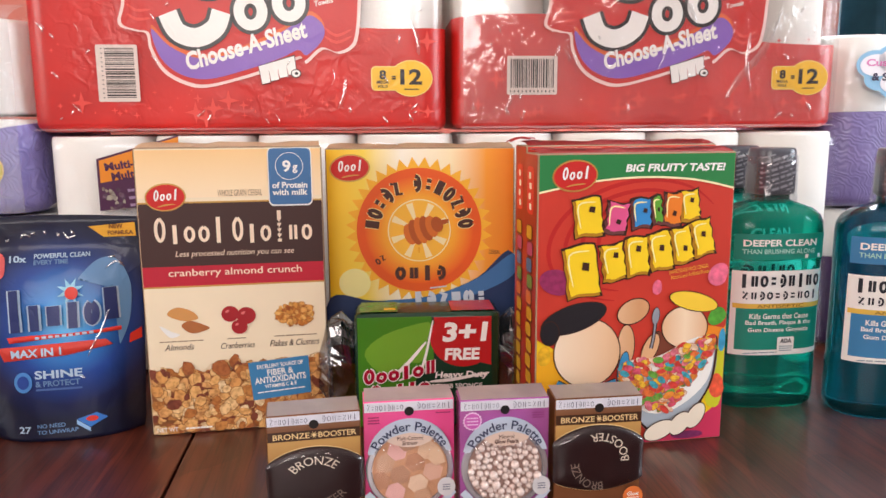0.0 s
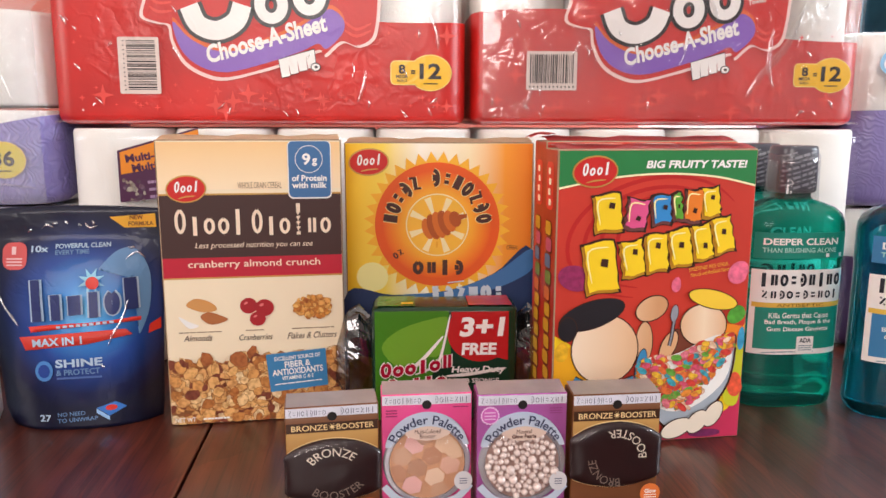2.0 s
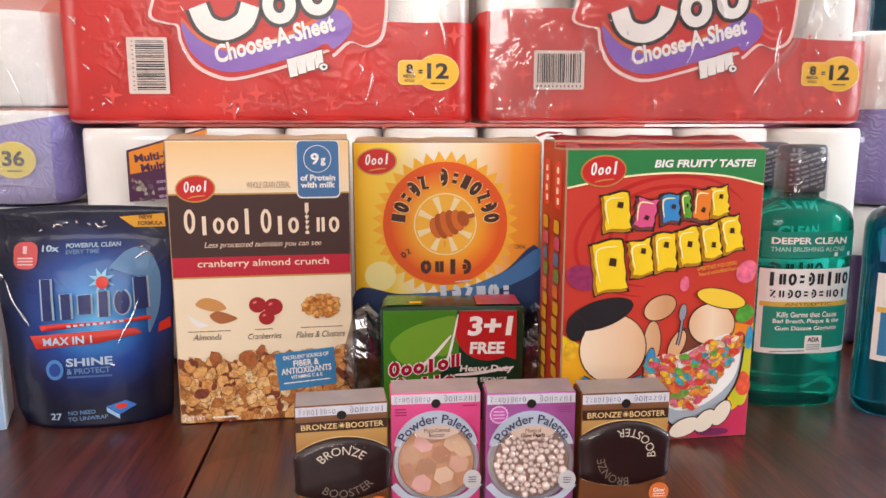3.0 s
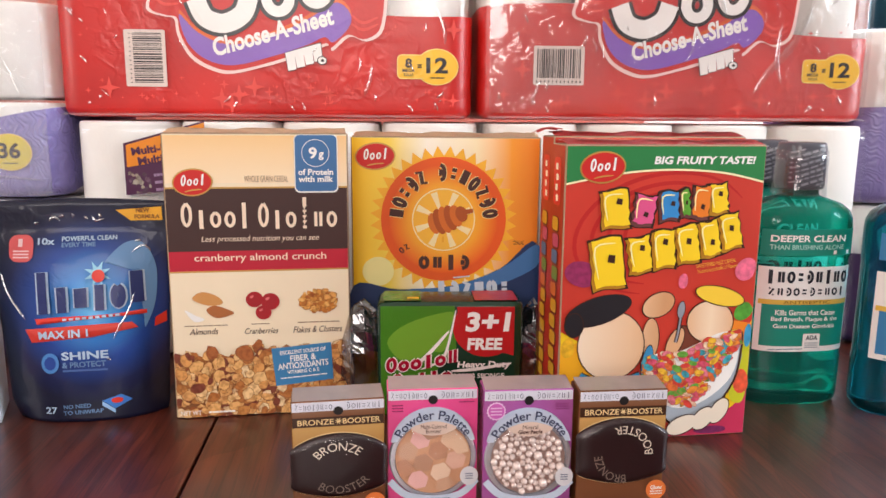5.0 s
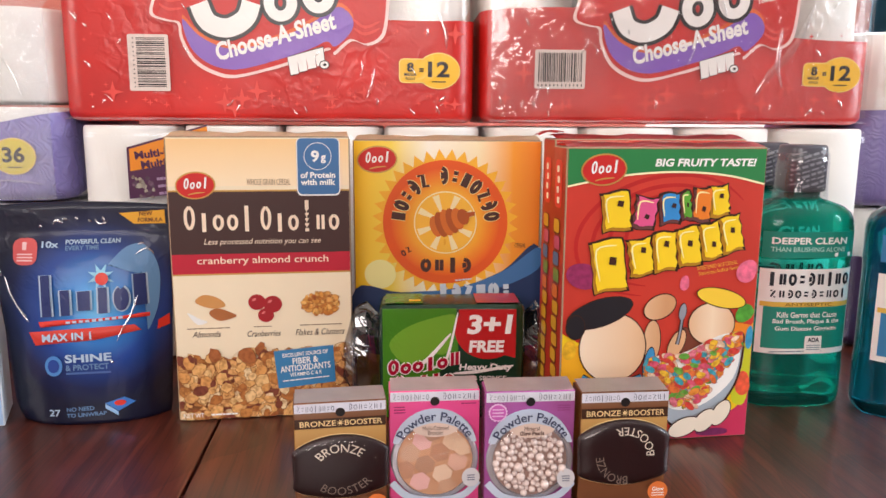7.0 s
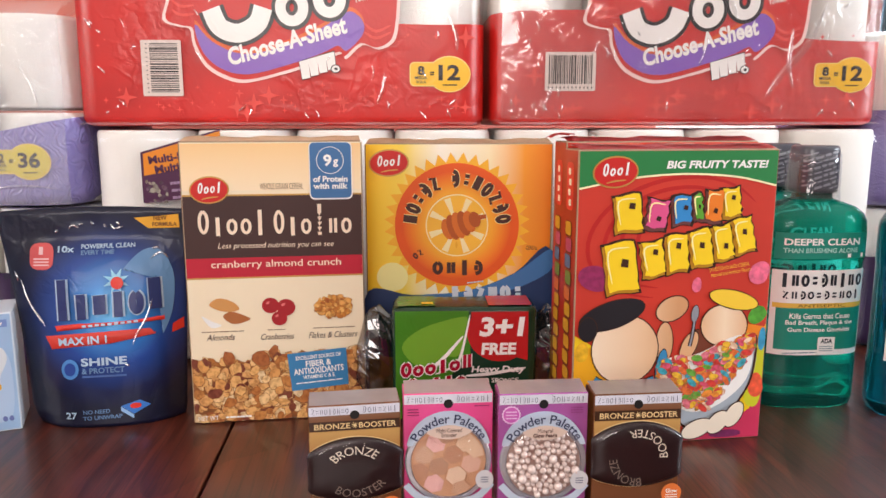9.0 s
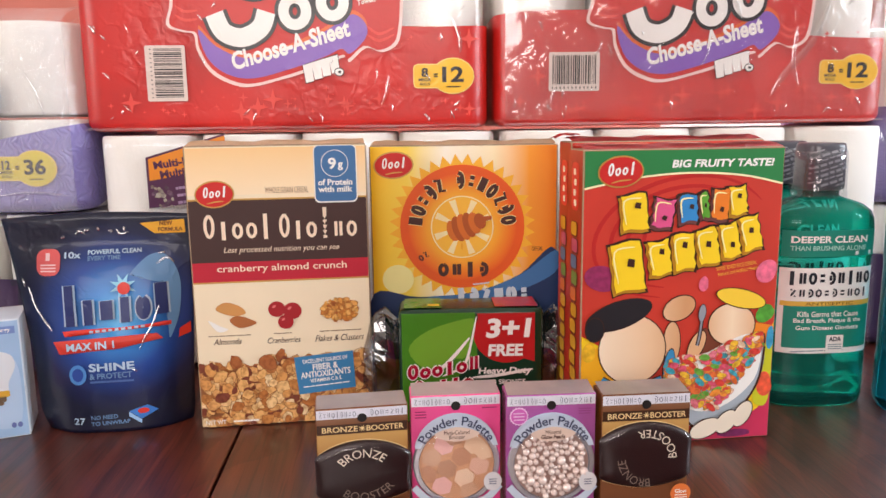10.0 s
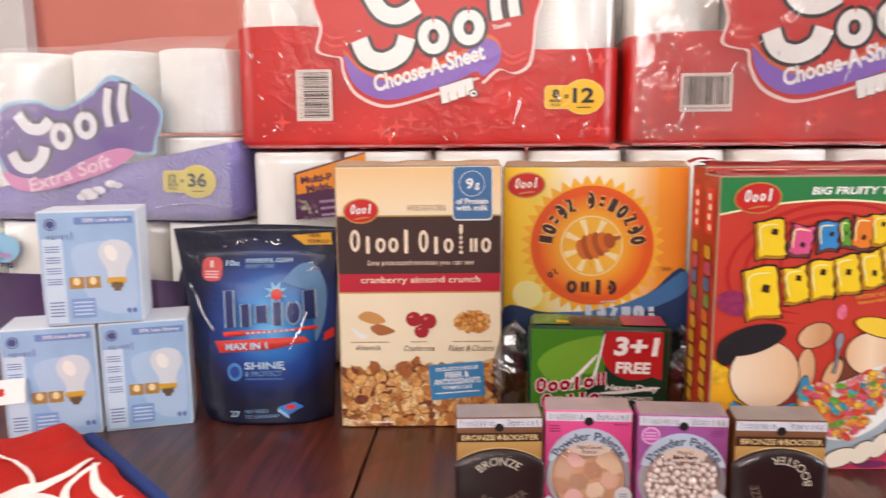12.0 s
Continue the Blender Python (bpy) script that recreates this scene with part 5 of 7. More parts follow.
    for i in range(26):
        x, z = rnc.choice((rnc.uniform(0.02, 0.48), rnc.uniform(0.40, 0.48), rnc.uniform(0.02, 0.09))), rnc.choice((rnc.uniform(0.006, 0.03), rnc.uniform(0.02, 0.15)))
        ln, a = rnc.uniform(0.004, 0.013), radians(rnc.uniform(35, 140))
        crease(t, [(x, z), (x + ln * 0.5 * math.cos(a) + 0.001, z + ln * 0.5 * math.sin(a)), (x + ln * math.cos(a), z + ln * math.sin(a))], rnc.uniform(0.0014, 0.0034), rnc.uniform(0.0006, 0.0016), M_GLINT, Y - 0.0018, k=3)
    bm = bmesh.new()
    rows = []
    for j in range(5):
        q = j / 4
        rows.append([bm.verts.new((0.010 + 0.478 * i / 70, -0.002 - q * (0.015 + 0.006 * noise.noise(Vector((i * 0.21, seed, 0)))), 0.0045 - 0.0030 * q + q * 0.0045 * max(0, noise.noise(Vector((i * 0.33, seed, q * 2)))))) for i in range(71)])
    for r0, r1 in zip(rows, rows[1:]):
        for i in range(70):
            bm.faces.new((r0[i], r0[i + 1], r1[i + 1], r1[i]))
    part("film_hem", bm, M_HEM, t, "clear film edge", smooth=True)
    # scattered sparkle print
    rnd = random.Random(seed)
    for i in range(230):
        x, z = rnd.uniform(0.03, 0.48), rnd.uniform(0.016, 0.110)
        if 0.13 < x < 0.39 and z > 0.05 or abs(x - bx) < 0.04 and z > 0.03 or x < 0.07 and i % 3 or x > 0.39 and 0.035 < z < 0.1:
            continue
        flat("sparkle_print", [spark(x, z, rnd.choice((0.0015, 0.002, 0.002, 0.003, 0.003, 0.004, 0.004, 0.006, 0.009, 0.013)))], PLT, t, Y + 0.0002)
    return t


YAW = 3.6
# white roll packs below
plain_wrap = clear_film("clear_roll_wrap", 0.06, 0.35)
for k in range(2):
    u = 0.012 + 0.505 * k
    lp = roll_pack("paper_towel_pack", pose(-0.47 + u * math.cos(0.063), 0.878 + u * math.sin(0.063), TOP, 0, 0, YAW), 0.500, 0.27, 0.2985, 4, 1, plain_wrap, "white paper towel rolls in clear plastic wrap standing on the table", "paper towels", 5 + k, 0.006)
    if k == 0:
        o, lab = 0.0745, ink("film_orange_label", (232, 140, 40), 0.3, 0.16)
        flat("pack_label", [[(o, 0.209), (o + 0.095, 0.218), (o + 0.095, 0.297), (o, 0.270)]], ink("film_plum", (84, 44, 74), 0.3, 0.16), lp, -0.0022)
        flat("pack_label", [[(o + 0.003, 0.242), (o + 0.095, 0.258), (o + 0.095, 0.295), (o + 0.003, 0.268)]], lab, lp, -0.0026)
        lettering("Multi-P", o + 0.030, 0.2632, 0.042, 0.0095, ink("film_plum", (84, 44, 74), 0.3, 0.16), lp, -0.0030, 0.035, rot=8)
        lettering("Multi-", o + 0.033, 0.2515, 0.034, 0.0095, ink("film_plum", (84, 44, 74), 0.3, 0.16), lp, -0.0030, 0.035, rot=8)
        heap("leaf_print", clusters(o + 0.004, o + 0.030, 0.210, 0.236, 26, 3, 0.002, 0.004, 0.0), mat("print_leaves", (150, 140, 130), 0.4, island=[(120, 90, 110), (176, 166, 150), (96, 70, 90)]), lp, -0.0026)
        bars(o + 0.052, 0.226, 0.036, 0.026, 3, ink("film_mauve", (170, 140, 170), 0.3, 0.16), lp, -0.0030, 6, seed=31)
towel_pack(pose(-0.47, 0.9045, 1.0505, 0, 0, YAW), 21, 0.152, 0.4, False, 0.108, "red wrapped pack of paper towels on top of white rolls", 3, 0.2, 0.1)
red2 = towel_pack(pose(-0.47 + 0.507 * math.cos(0.063), 0.9045 + 0.507 * math.sin(0.063), 1.0505, 0, 0, YAW), 34, 0.136, 0.0, True, 0.098, "red wrapped pack of paper towels with creased glossy film", 6, 0.7, 0.32)

for x in (0.020, 0.063, 0.066, 0.19, 0.31):
    crease(lp, [(x, 0.03), (x + 0.002, 0.15), (x - 0.001, 0.26)], 0.003, 0.0012, M_CREASE, -0.0012)

for a, w in ((((0.415, 0.150), (0.395, 0.100), (0.362, 0.060), (0.345, 0.034)), 0.010), (((0.375, 0.120), (0.372, 0.075), (0.380, 0.045)), 0.006)):
    crease(red2, list(a), w, w * 0.4, M_CREASE, -0.0026)

bm = bmesh.new()
NXF, NZF, rows = 60, 40, []
for j in range(NZF + 1):
    b = j / NZF
    row = []
    for i in range(NXF + 1):
        a = i / NXF
        x, z = 0.012 + 0.478 * a, 0.008 + 0.268 * b
        u = x * 0.8 + z * 0.6
        lift = math.sin(math.pi * a) ** 0.5 * math.sin(math.pi * b) ** 0.5
        w = 0.0020 * math.sin(95 * u + 3 * noise.noise(Vector((x * 9, z * 9, 1)))) + 0.0026 * noise.noise(Vector((x * 20, z * 26, 6))) + 0.0010 * noise.noise(Vector((x * 60, z * 50, 2)))
        row.append(bm.verts.new((x, -0.0052 - lift * (0.004 + w), z)))
    rows.append(row)
for r0, r1 in zip(rows, rows[1:]):
    for i in range(NXF):
        bm.faces.new((r0[i], r0[i + 1], r1[i + 1], r1[i]))
part("slack_film", bm, hazy_film("slack_wrap", 0.03, 0.13), red2, "loose shiny clear film", smooth=True)

# bath tissue packs, two high, on both sides
LIL = wrap_mat("lilac_wrap", (128, 116, 188), 0.010, 0.20, 0.004, 9.0, 0.5, (152, 142, 206), 0.4)
# right pack's lilac, dimmed and greyed for the shade on its front
LIL_SHADED = wrap_mat("lilac_wrap_shaded", (116, 102, 156), 0.124, 0.0, 0.003, 9.0, 0.5, (140, 126, 178), 0.12)
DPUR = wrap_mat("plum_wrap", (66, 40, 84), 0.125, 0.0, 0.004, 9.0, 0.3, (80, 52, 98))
LCLOUD, LPINK, LBLUE = ink("film_cloud", (244, 240, 246), 0.3, F), ink("film_pink", (222, 140, 190), 0.3, F), ink("film_sky", (150, 196, 228), 0.3, F)
LDEEP, LTEXT = ink("film_deep_lilac", (104, 74, 156), 0.3, F), ink("film_light_pink", (246, 206, 226), 0.3, F)
SHAD = ink("film_shadow_lilac", (66, 60, 84), 0.3, F)
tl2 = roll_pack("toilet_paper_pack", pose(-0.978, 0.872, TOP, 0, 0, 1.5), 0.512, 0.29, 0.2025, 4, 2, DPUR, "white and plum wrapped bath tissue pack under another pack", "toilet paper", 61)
tl = roll_pack("toilet_paper_pack", pose(-0.978, 0.874, 0.9535, 0, 0, 1.5), 0.512, 0.29, 0.232, 4, 2, LIL, "lilac wrapped bath tissue pack with white rolls showing through", "toilet paper", 62)
Y = -0.0024
ban = smooth_loop([(0.175, 0.085), (0.195, 0.060), (0.24, 0.058), (0.30, 0.084), (0.36, 0.096), (0.395, 0.094), (0.402, 0.112), (0.412, 0.145), (0.385, 0.170), (0.345, 0.188), (0.31, 0.165), (0.27, 0.150), (0.235, 0.160), (0.19, 0.155), (0.168, 0.125)], 4)
flat("banner_rim", [[(0.29 + (x - 0.29) * 1.04, 0.122 + (z - 0.122) * 1.12) for x, z in ban]], LBLUE, tl, Y)
flat("banner", [ban], LDEEP, tl, Y - 0.0004)
for lp, w in (([(0.192, 0.094), (0.202, 0.077), (0.220, 0.074), (0.236, 0.086), (0.242, 0.102)], 0.016), ([(0.206, 0.146), (0.220, 0.128), (0.240, 0.126), (0.254, 0.138)], 0.015),
              (ellipse(0.268, 0.116, 0.0115, 0.0135, 0, 12, 90, 450), 0.0100), (ellipse(0.305, 0.130, 0.0115, 0.0135, 0, 12, 90, 450), 0.0100),
              ([(0.342, 0.178), (0.337, 0.152), (0.340, 0.128)], 0.011), ([(0.364, 0.184), (0.359, 0.158), (0.362, 0.134)], 0.011)):
    for dd, ww, mm, yy in ((0.003, w + 0.006, SHAD, Y - 0.0007), (0, w, LCLOUD, Y - 0.0011)):
        st = stroke([(x + dd, z + dd) for x, z in lp], ww)
        n = len(st) // 2
        flat("wordmark_shape", [[st[q], st[q + 1], st[-q - 2], st[-q - 1]] for q in range(n - 1)], mm, tl, yy)
flat("ribbon", [smooth_loop([(0.175, 0.070), (0.19, 0.046), (0.23, 0.042), (0.29, 0.056), (0.34, 0.072), (0.372, 0.092), (0.352, 0.100), (0.31, 0.088), (0.25, 0.062), (0.205, 0.060)], 4)], LPINK, tl, Y - 0.0009)
lettering("Extra Soft", 0.276, 0.0665, 0.128, 0.0190, LTEXT, tl, Y - 0.0014, 0.02, rot=16, shear=0.15)
for x, z, a in ((0.302, 0.038, 0.014), (0.316, 0.043, 0.010), (0.292, 0.034, 0.009), (0.335, 0.052, 0.009), (0.345, 0.050, 0.007)):
    flat("cloud_print", [ellipse(x, z, a, a * 0.55)], LCLOUD, tl, Y - 0.0012)
count_badge(tl, 0.4475, 0.0550, 0.96, "12", "36", "MEGA", Y, ink("film_badge_yellow", (226, 206, 70), 0.3, F))
# slack film over the front, tented above the rolls; its white haze imitates glare
bm = bmesh.new()
NXF, NZF, rows = 40, 22, []
for j in range(NZF + 1):
    b = j / NZF
    row = []
    for i in range(NXF + 1):
        a = i / NXF
        x = 0.10 + 0.408 * a
        top = 0.234 + 0.016 * a + 0.002 * math.sin(11 * a)
        row.append(bm.verts.new((x, -0.0072 - 0.0014 * math.sin(7 * a + 5 * b) - 0.0008 * math.sin(23 * a - 9 * b) + 0.05 * max(0, b - 0.93) / 0.07, 0.004 + (top - 0.004) * b)))
    rows.append(row)
for r0, r1 in zip(rows, rows[1:]):
    for i in range(NXF):
        bm.faces.new((r0[i], r0[i + 1], r1[i + 1], r1[i]))
part("slack_film", bm, hazy_film("hazy_wrap", 0.17, 0.06), tl, "loose clear film, whitened to imitate glare", smooth=True)
for a in (((0.455, 0.175), (0.470, 0.150), (0.480, 0.118)), ((0.40, 0.020), (0.45, 0.026), (0.50, 0.022))):
    crease(tl, list(a), 0.004, 0.0016, M_CREASE, -0.0100)
# the lower pack's print, seen between the boxes
flat("cloud_print", [ellipse(0.155, 0.165, 0.035, 0.022), ellipse(0.135, 0.155, 0.03, 0.015)], LBLUE, tl2, Y)
lettering("Cushiony", 0.150, 0.155, 0.055, 0.010, LPINK, tl2, Y - 0.0006, 0.03)
lettering("& Strong", 0.152, 0.142, 0.050, 0.011, SHAD, tl2, Y - 0.0006, 0.03)
flat("wordmark_shape", [stroke([(0.425, 0.085), (0.430, 0.130), (0.445, 0.152), (0.462, 0.145)], 0.009)], SHAD, tl2, Y)
flat("wordmark_shape", [stroke([(0.415, 0.118), (0.450, 0.124)], 0.007)], SHAD, tl2, Y - 0.0004)

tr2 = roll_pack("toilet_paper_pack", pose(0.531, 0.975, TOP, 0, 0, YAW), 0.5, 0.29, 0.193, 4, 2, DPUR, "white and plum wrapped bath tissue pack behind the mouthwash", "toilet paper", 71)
tr = roll_pack("toilet_paper_pack", pose(0.527, 0.975, 0.944, 0, 0, YAW), 0.5, 0.29, 0.228, 4, 2, LIL_SHADED, "lilac and white wrapped bath tissue pack stacked on another", "toilet paper", 72)
for x, z, a in ((0.056, 0.186, 0.026), (0.085, 0.192, 0.030), (0.064, 0.168, 0.022), (0.088, 0.160, 0.026)):
    flat("cloud_print", [ellipse(x, z, a, a * 0.7)], LBLUE, tr, Y + 0.0001 * a)
flat("cloud_print", [ellipse(0.058, 0.185, 0.023, 0.014), ellipse(0.086, 0.190, 0.027, 0.017), ellipse(0.086, 0.163, 0.022, 0.014)], LCLOUD, tr, Y - 0.0006)
lettering("Cushiony", 0.078, 0.187, 0.070, 0.012, LPINK, tr, Y - 0.0010, 0.03)
lettering("& Strong", 0.080, 0.169, 0.056, 0.013, SHAD, tr, Y - 0.0010, 0.03)

# ---- mouthwash bottles ----
M_LIQ = mat("teal_mouthwash", (52, 214, 194), 0.05, trans=0.92, ior=1.34, var=0.02)
# third bottle: bluer liquid, darkened further to hold the shade it stands in
M_LIQ2 = mat("blue_teal_mouthwash_shaded", (18, 140, 162), 0.05, trans=0.92, ior=1.34, var=0.02)
M_CAP = mat("black_cap", (80, 80, 88), 0.32, coat=0.3, bump=0.1, bscale=300, var=0.1)
M_BAND = clear_film("shrink_band", 0.12, 0.3, (0.92, 0.93, 0.95))
BSX, BSY, BP = 0.0565, 0.036, 3.0


def bottle_front(scale):
    def f(x, z, y):
        q = min(abs(x) / (BSX * scale), 0.999)
        return (x, -BSY * scale * (1 - q ** BP) ** (1 / BP) + y, z)
    return f


def strip(name, x0, x1, z0, z1, material, parent, y, f, n=24):
    """A label that follows the bottle's front."""
    bm = bmesh.new()
    lo = [bm.verts.new(f(x0 + (x1 - x0) * i / n, z0, y)) for i in range(n + 1)]
    hi = [bm.verts.new(f(x0 + (x1 - x0) * i / n, z1, y)) for i in range(n + 1)]
    for i in range(n):
        bm.faces.new((lo[i], lo[i + 1], hi[i + 1], hi[i]))
    return part(name, bm, material, parent, smooth=True)


def mouthwash(m, liquid, tone, label):
    t = thing("mouthwash_bottle", m, label, "bottle", "mouthwash bottles")
    prof = [(0.90, 0), (0.97, 0.003), (1, 0.010), (1, 0.052), (0.985, 0.058), (0.985, 0.157), (1, 0.162), (1, 0.194), (0.985, 0.202), (0.92, 0.210), (0.78, 0.2165), (0.55, 0.2215), (0.40, 0.224), (0.36, 0.226), (0.36, 0.231)]
    part("bottle_body", lathe([(r, z) for r, z in prof], 56, BSX, BSY, BP), liquid, t, smooth=True)
    cap = part("cap", lathe([(0.90, 0.2315), (0.98, 0.233), (1, 0.238), (0.97, 0.276), (0.93, 0.2795), (0.86, 0.2805)], 40, 0.0225, 0.0215, 3.2), M_CAP, t, smooth=True)

    def cap_front(x, z, y):
        return (x, -0.0215 * (1 - min(abs(x) / 0.0226, 0.999) ** 3.2) ** (1 / 3.2) * (1 - 0.8 * max(0, z - 0.238)) + y, z)

    # slanting rows of unreadable print round the cap
    rnd = random.Random(4)
    for k in range(9):
        x = -0.0205
        while x < 0.019:
            ln = rnd.uniform(0.004, 0.009)
            z = 0.2355 + 0.0052 * k + 0.30 * x
            if 0.236 < z < 0.275:
                flat("cap_print", [rrect(x + ln / 2, z, ln, 0.0026 if k % 2 else 0.0016, 0, 16)], ink("cap_grey", (156, 156, 162)), cap, -0.0006, wrapf=cap_front)
            x += ln + 0.0015
    part("shrink_band", lathe([(1.12, 0.2225), (1.14, 0.226), (1.10, 0.232), (1.08, 0.262), (1.06, 0.272)], 40, 0.0225, 0.0215, 3.0), M_BAND, t, smooth=True)
    f = bottle_front(0.985)
    g = bottle_front(1.0)
    lw, lt, lg = WHITE, ink("label_gold", (226, 186, 74)), ink("label_" + tone, (18, 138, 118) if tone == "teal" else (20, 120, 146))
    strip("neck_label", -0.050, 0.050, 0.1645, 0.192, lg, t, -0.0006, g)
    lettering("DEEPER CLEAN", -0.003, 0.1825, 0.080, 0.0072, WHITE, t, -0.0012, 0.03, wrapf=g)
    lettering("THAN BRUSHING ALONE", -0.004, 0.1735, 0.079, 0.0052, ink("pale_mint", (170, 220, 206)), t, -0.0012, 0.02, wrapf=g)
    flat("label_block", [rrect(0.0335, 0.1678, 0.020, 0.004)], WHITE, t, -0.0012, wrapf=g)
    lab = strip("front_label", -0.050, 0.050, 0.0605, 0.1525, lw, t, -0.0006, f)
    strip("label_panel", -0.0455, 0.0475, 0.0665, 0.1120, lg, lab, -0.0010, f)
    strip("label_line", -0.0485, 0.049, 0.1120, 0.1172, lt, lab, -0.0010, f)
    glyphs(lab, "stem arch ring cup hook arch stem arch ring", -0.045, 0.1340, 0.091, 0.0155, ink("navy_black", (26, 30, 40)), -0.0012, 0.32, gap=0.10, wrapf=f)
    glyphs(lab, "fork arch hook ring cup hook cup arch ring stem", -0.0425, 0.1210, 0.085, 0.0100, ink("navy_black", (26, 30, 40)), -0.0012, 0.26, gap=0.14, wrapf=f)
    lettering("ANTISEPTIC", 0.0, 0.1146, 0.052, 0.0034, ink("label_brown", (120, 84, 24)), lab, -0.0014, 0.0, wrapf=f)
    for s, z, w in (("Kills Germs that Cause", 0.1035, 0.066), ("Bad Breath, Plaque & the", 0.0958, 0.073), ("Gum Disease Gingivitis", 0.0880, 0.068)):
        lettering(s, 0.0, z, w, 0.0060, WHITE, lab, -0.0014, 0.02, wrapf=f)
    flat("seal", [rrect(0.008, 0.0712, 0.019, 0.0185, 0.0015)], WHITE, lab, -0.0016, wrapf=f)
    bars(0.008, 0.0680, 0.015, 0.007, 3, ink("seal_grey", (120, 140, 150)), lab, -0.044 + 0.0064, seed=6)
    lettering("ADA", 0.008, 0.0762, 0.013, 0.0050, ink("navy_black", (26, 30, 40)), lab, -0.0020, 0.03, wrapf=f)
    bars(-0.01, 0.0635, 0.06, 0.003, 1, ink("seal_grey", (120, 140, 150)), lab, -0.0364, seed=7)
    return t


mouthwash(pose(0.3745, 0.800, TOP, 0, 0, 5), M_LIQ, "teal", "green mouthwash bottle with a white label and black cap")
mouthwash(pose(0.372, 0.884, TOP, 0, 0, 5), M_LIQ, "teal", "green mouthwash bottle standing behind another bottle")
mouthwash(pose(0.4915, 0.760, TOP, 0, 0, -12), M_LIQ2, "blue", "blue-green mouthwash bottle with a white label")

# ---- make-up boxes ----
SIL = mat("silver_card", (228, 228, 238), 0.34, 0.08, var=0.08, vscale=40, bump=0.05)
PINKC = mat("pink_card", (240, 84, 150), 0.28, 0.1, coat=0.3, var=0.06)
ORCH = mat("orchid_card", (190, 104, 178), 0.25, 0.3, coat=0.3, var=0.08)
BRZ = grad("bronze_card", [(0.0, (112, 66, 42)), (0.2, (128, 80, 50)), (0.62, (184, 136, 76)), (0.76, (200, 156, 92)), (0.86, (128, 84, 56)), (1.0, (150, 112, 88))], "Z", 0.0, 0.0945, rough=0.3, coat=0.3)
BRZ2 = mat("bronze_card_dark", (120, 72, 36), 0.3, 0.45, coat=0.2, var=0.12, vscale=22)
M_DARK = mat("dark_brown_plastic", (36, 17, 19), 0.36, coat=0.08, var=0.1)
M_CLEAR = clear_film("clear_lid", 0.06, 0.35, (0.98, 0.98, 0.98), 0.04)
M_POWDER = mat("pressed_powder", (224, 168, 130), 0.8, bump=0.2, bscale=900, var=0.05)
M_PEARL = mat("pearl_bead", (242, 222, 214), 0.20, 0.15, coat=0.7, var=0.08, vscale=60)
CW, CD, CH = 0.0715, 0.025, 0.0945


def facing(bm, x, z, y=0.0):
    """Turns a form made about z to face the front, at (x, z)."""
    bm.transform(Matrix.Translation((x, y, z)) @ Matrix.Rotation(radians(90), 4, "X"))
    return bm


def makeup_box(m, card, card2, label, w=CW):
    t = thing("makeup_box", m, label, "makeup", "make-up boxes")
    part("carton_body", box(w, CD, CH, 0.0008, 2), card2, t)
    flat("front_panel", [rrect(w / 2, CH / 2, w - 0.0014, CH - 0.0014)], card, t, -0.0003)
    flat("top_band", [rrect(w / 2, CH - 0.0045, w - 0.0014, 0.0078)], SIL, t, -0.0006)
    bm = bmesh.new()
    vs = [bm.verts.new(p) for p in ((0.001, 0.001, CH + 0.0002), (w - 0.001, 0.001, CH + 0.0002), (w - 0.001, CD - 0.001, CH + 0.003), (0.001, CD - 0.001, CH + 0.003))]
    bm.faces.new(vs)
    bmesh.ops.solidify(bm, geom=bm.faces[:], thickness=0.0004)
    part("top_flap", bm, mat("rose_silver_card", (216, 206, 204), 0.26, 0.3, var=0.12, vscale=30), t)
    flat("hang_hole", [ellipse(w / 2, CH - 0.0085, 0.0037, 0.0037, n=20)], BLACK, t, -0.0010)
    g = ink("slate", (84, 88, 112))
    glyphs(t, "fork cup arch ring stem hook arch cup ring", 0.0025, CH - 0.0074, 0.029, 0.0056, g, -0.0009, 0.15, tall=(1.05,) + (0.9,) * 8)
    glyphs(t, "hook ring arch cup fork arch stem", w - 0.0300, CH - 0.0074, 0.0275, 0.0056, g, -0.0009, 0.15, tall=(1.05,) + (0.9,) * 6)
    return t


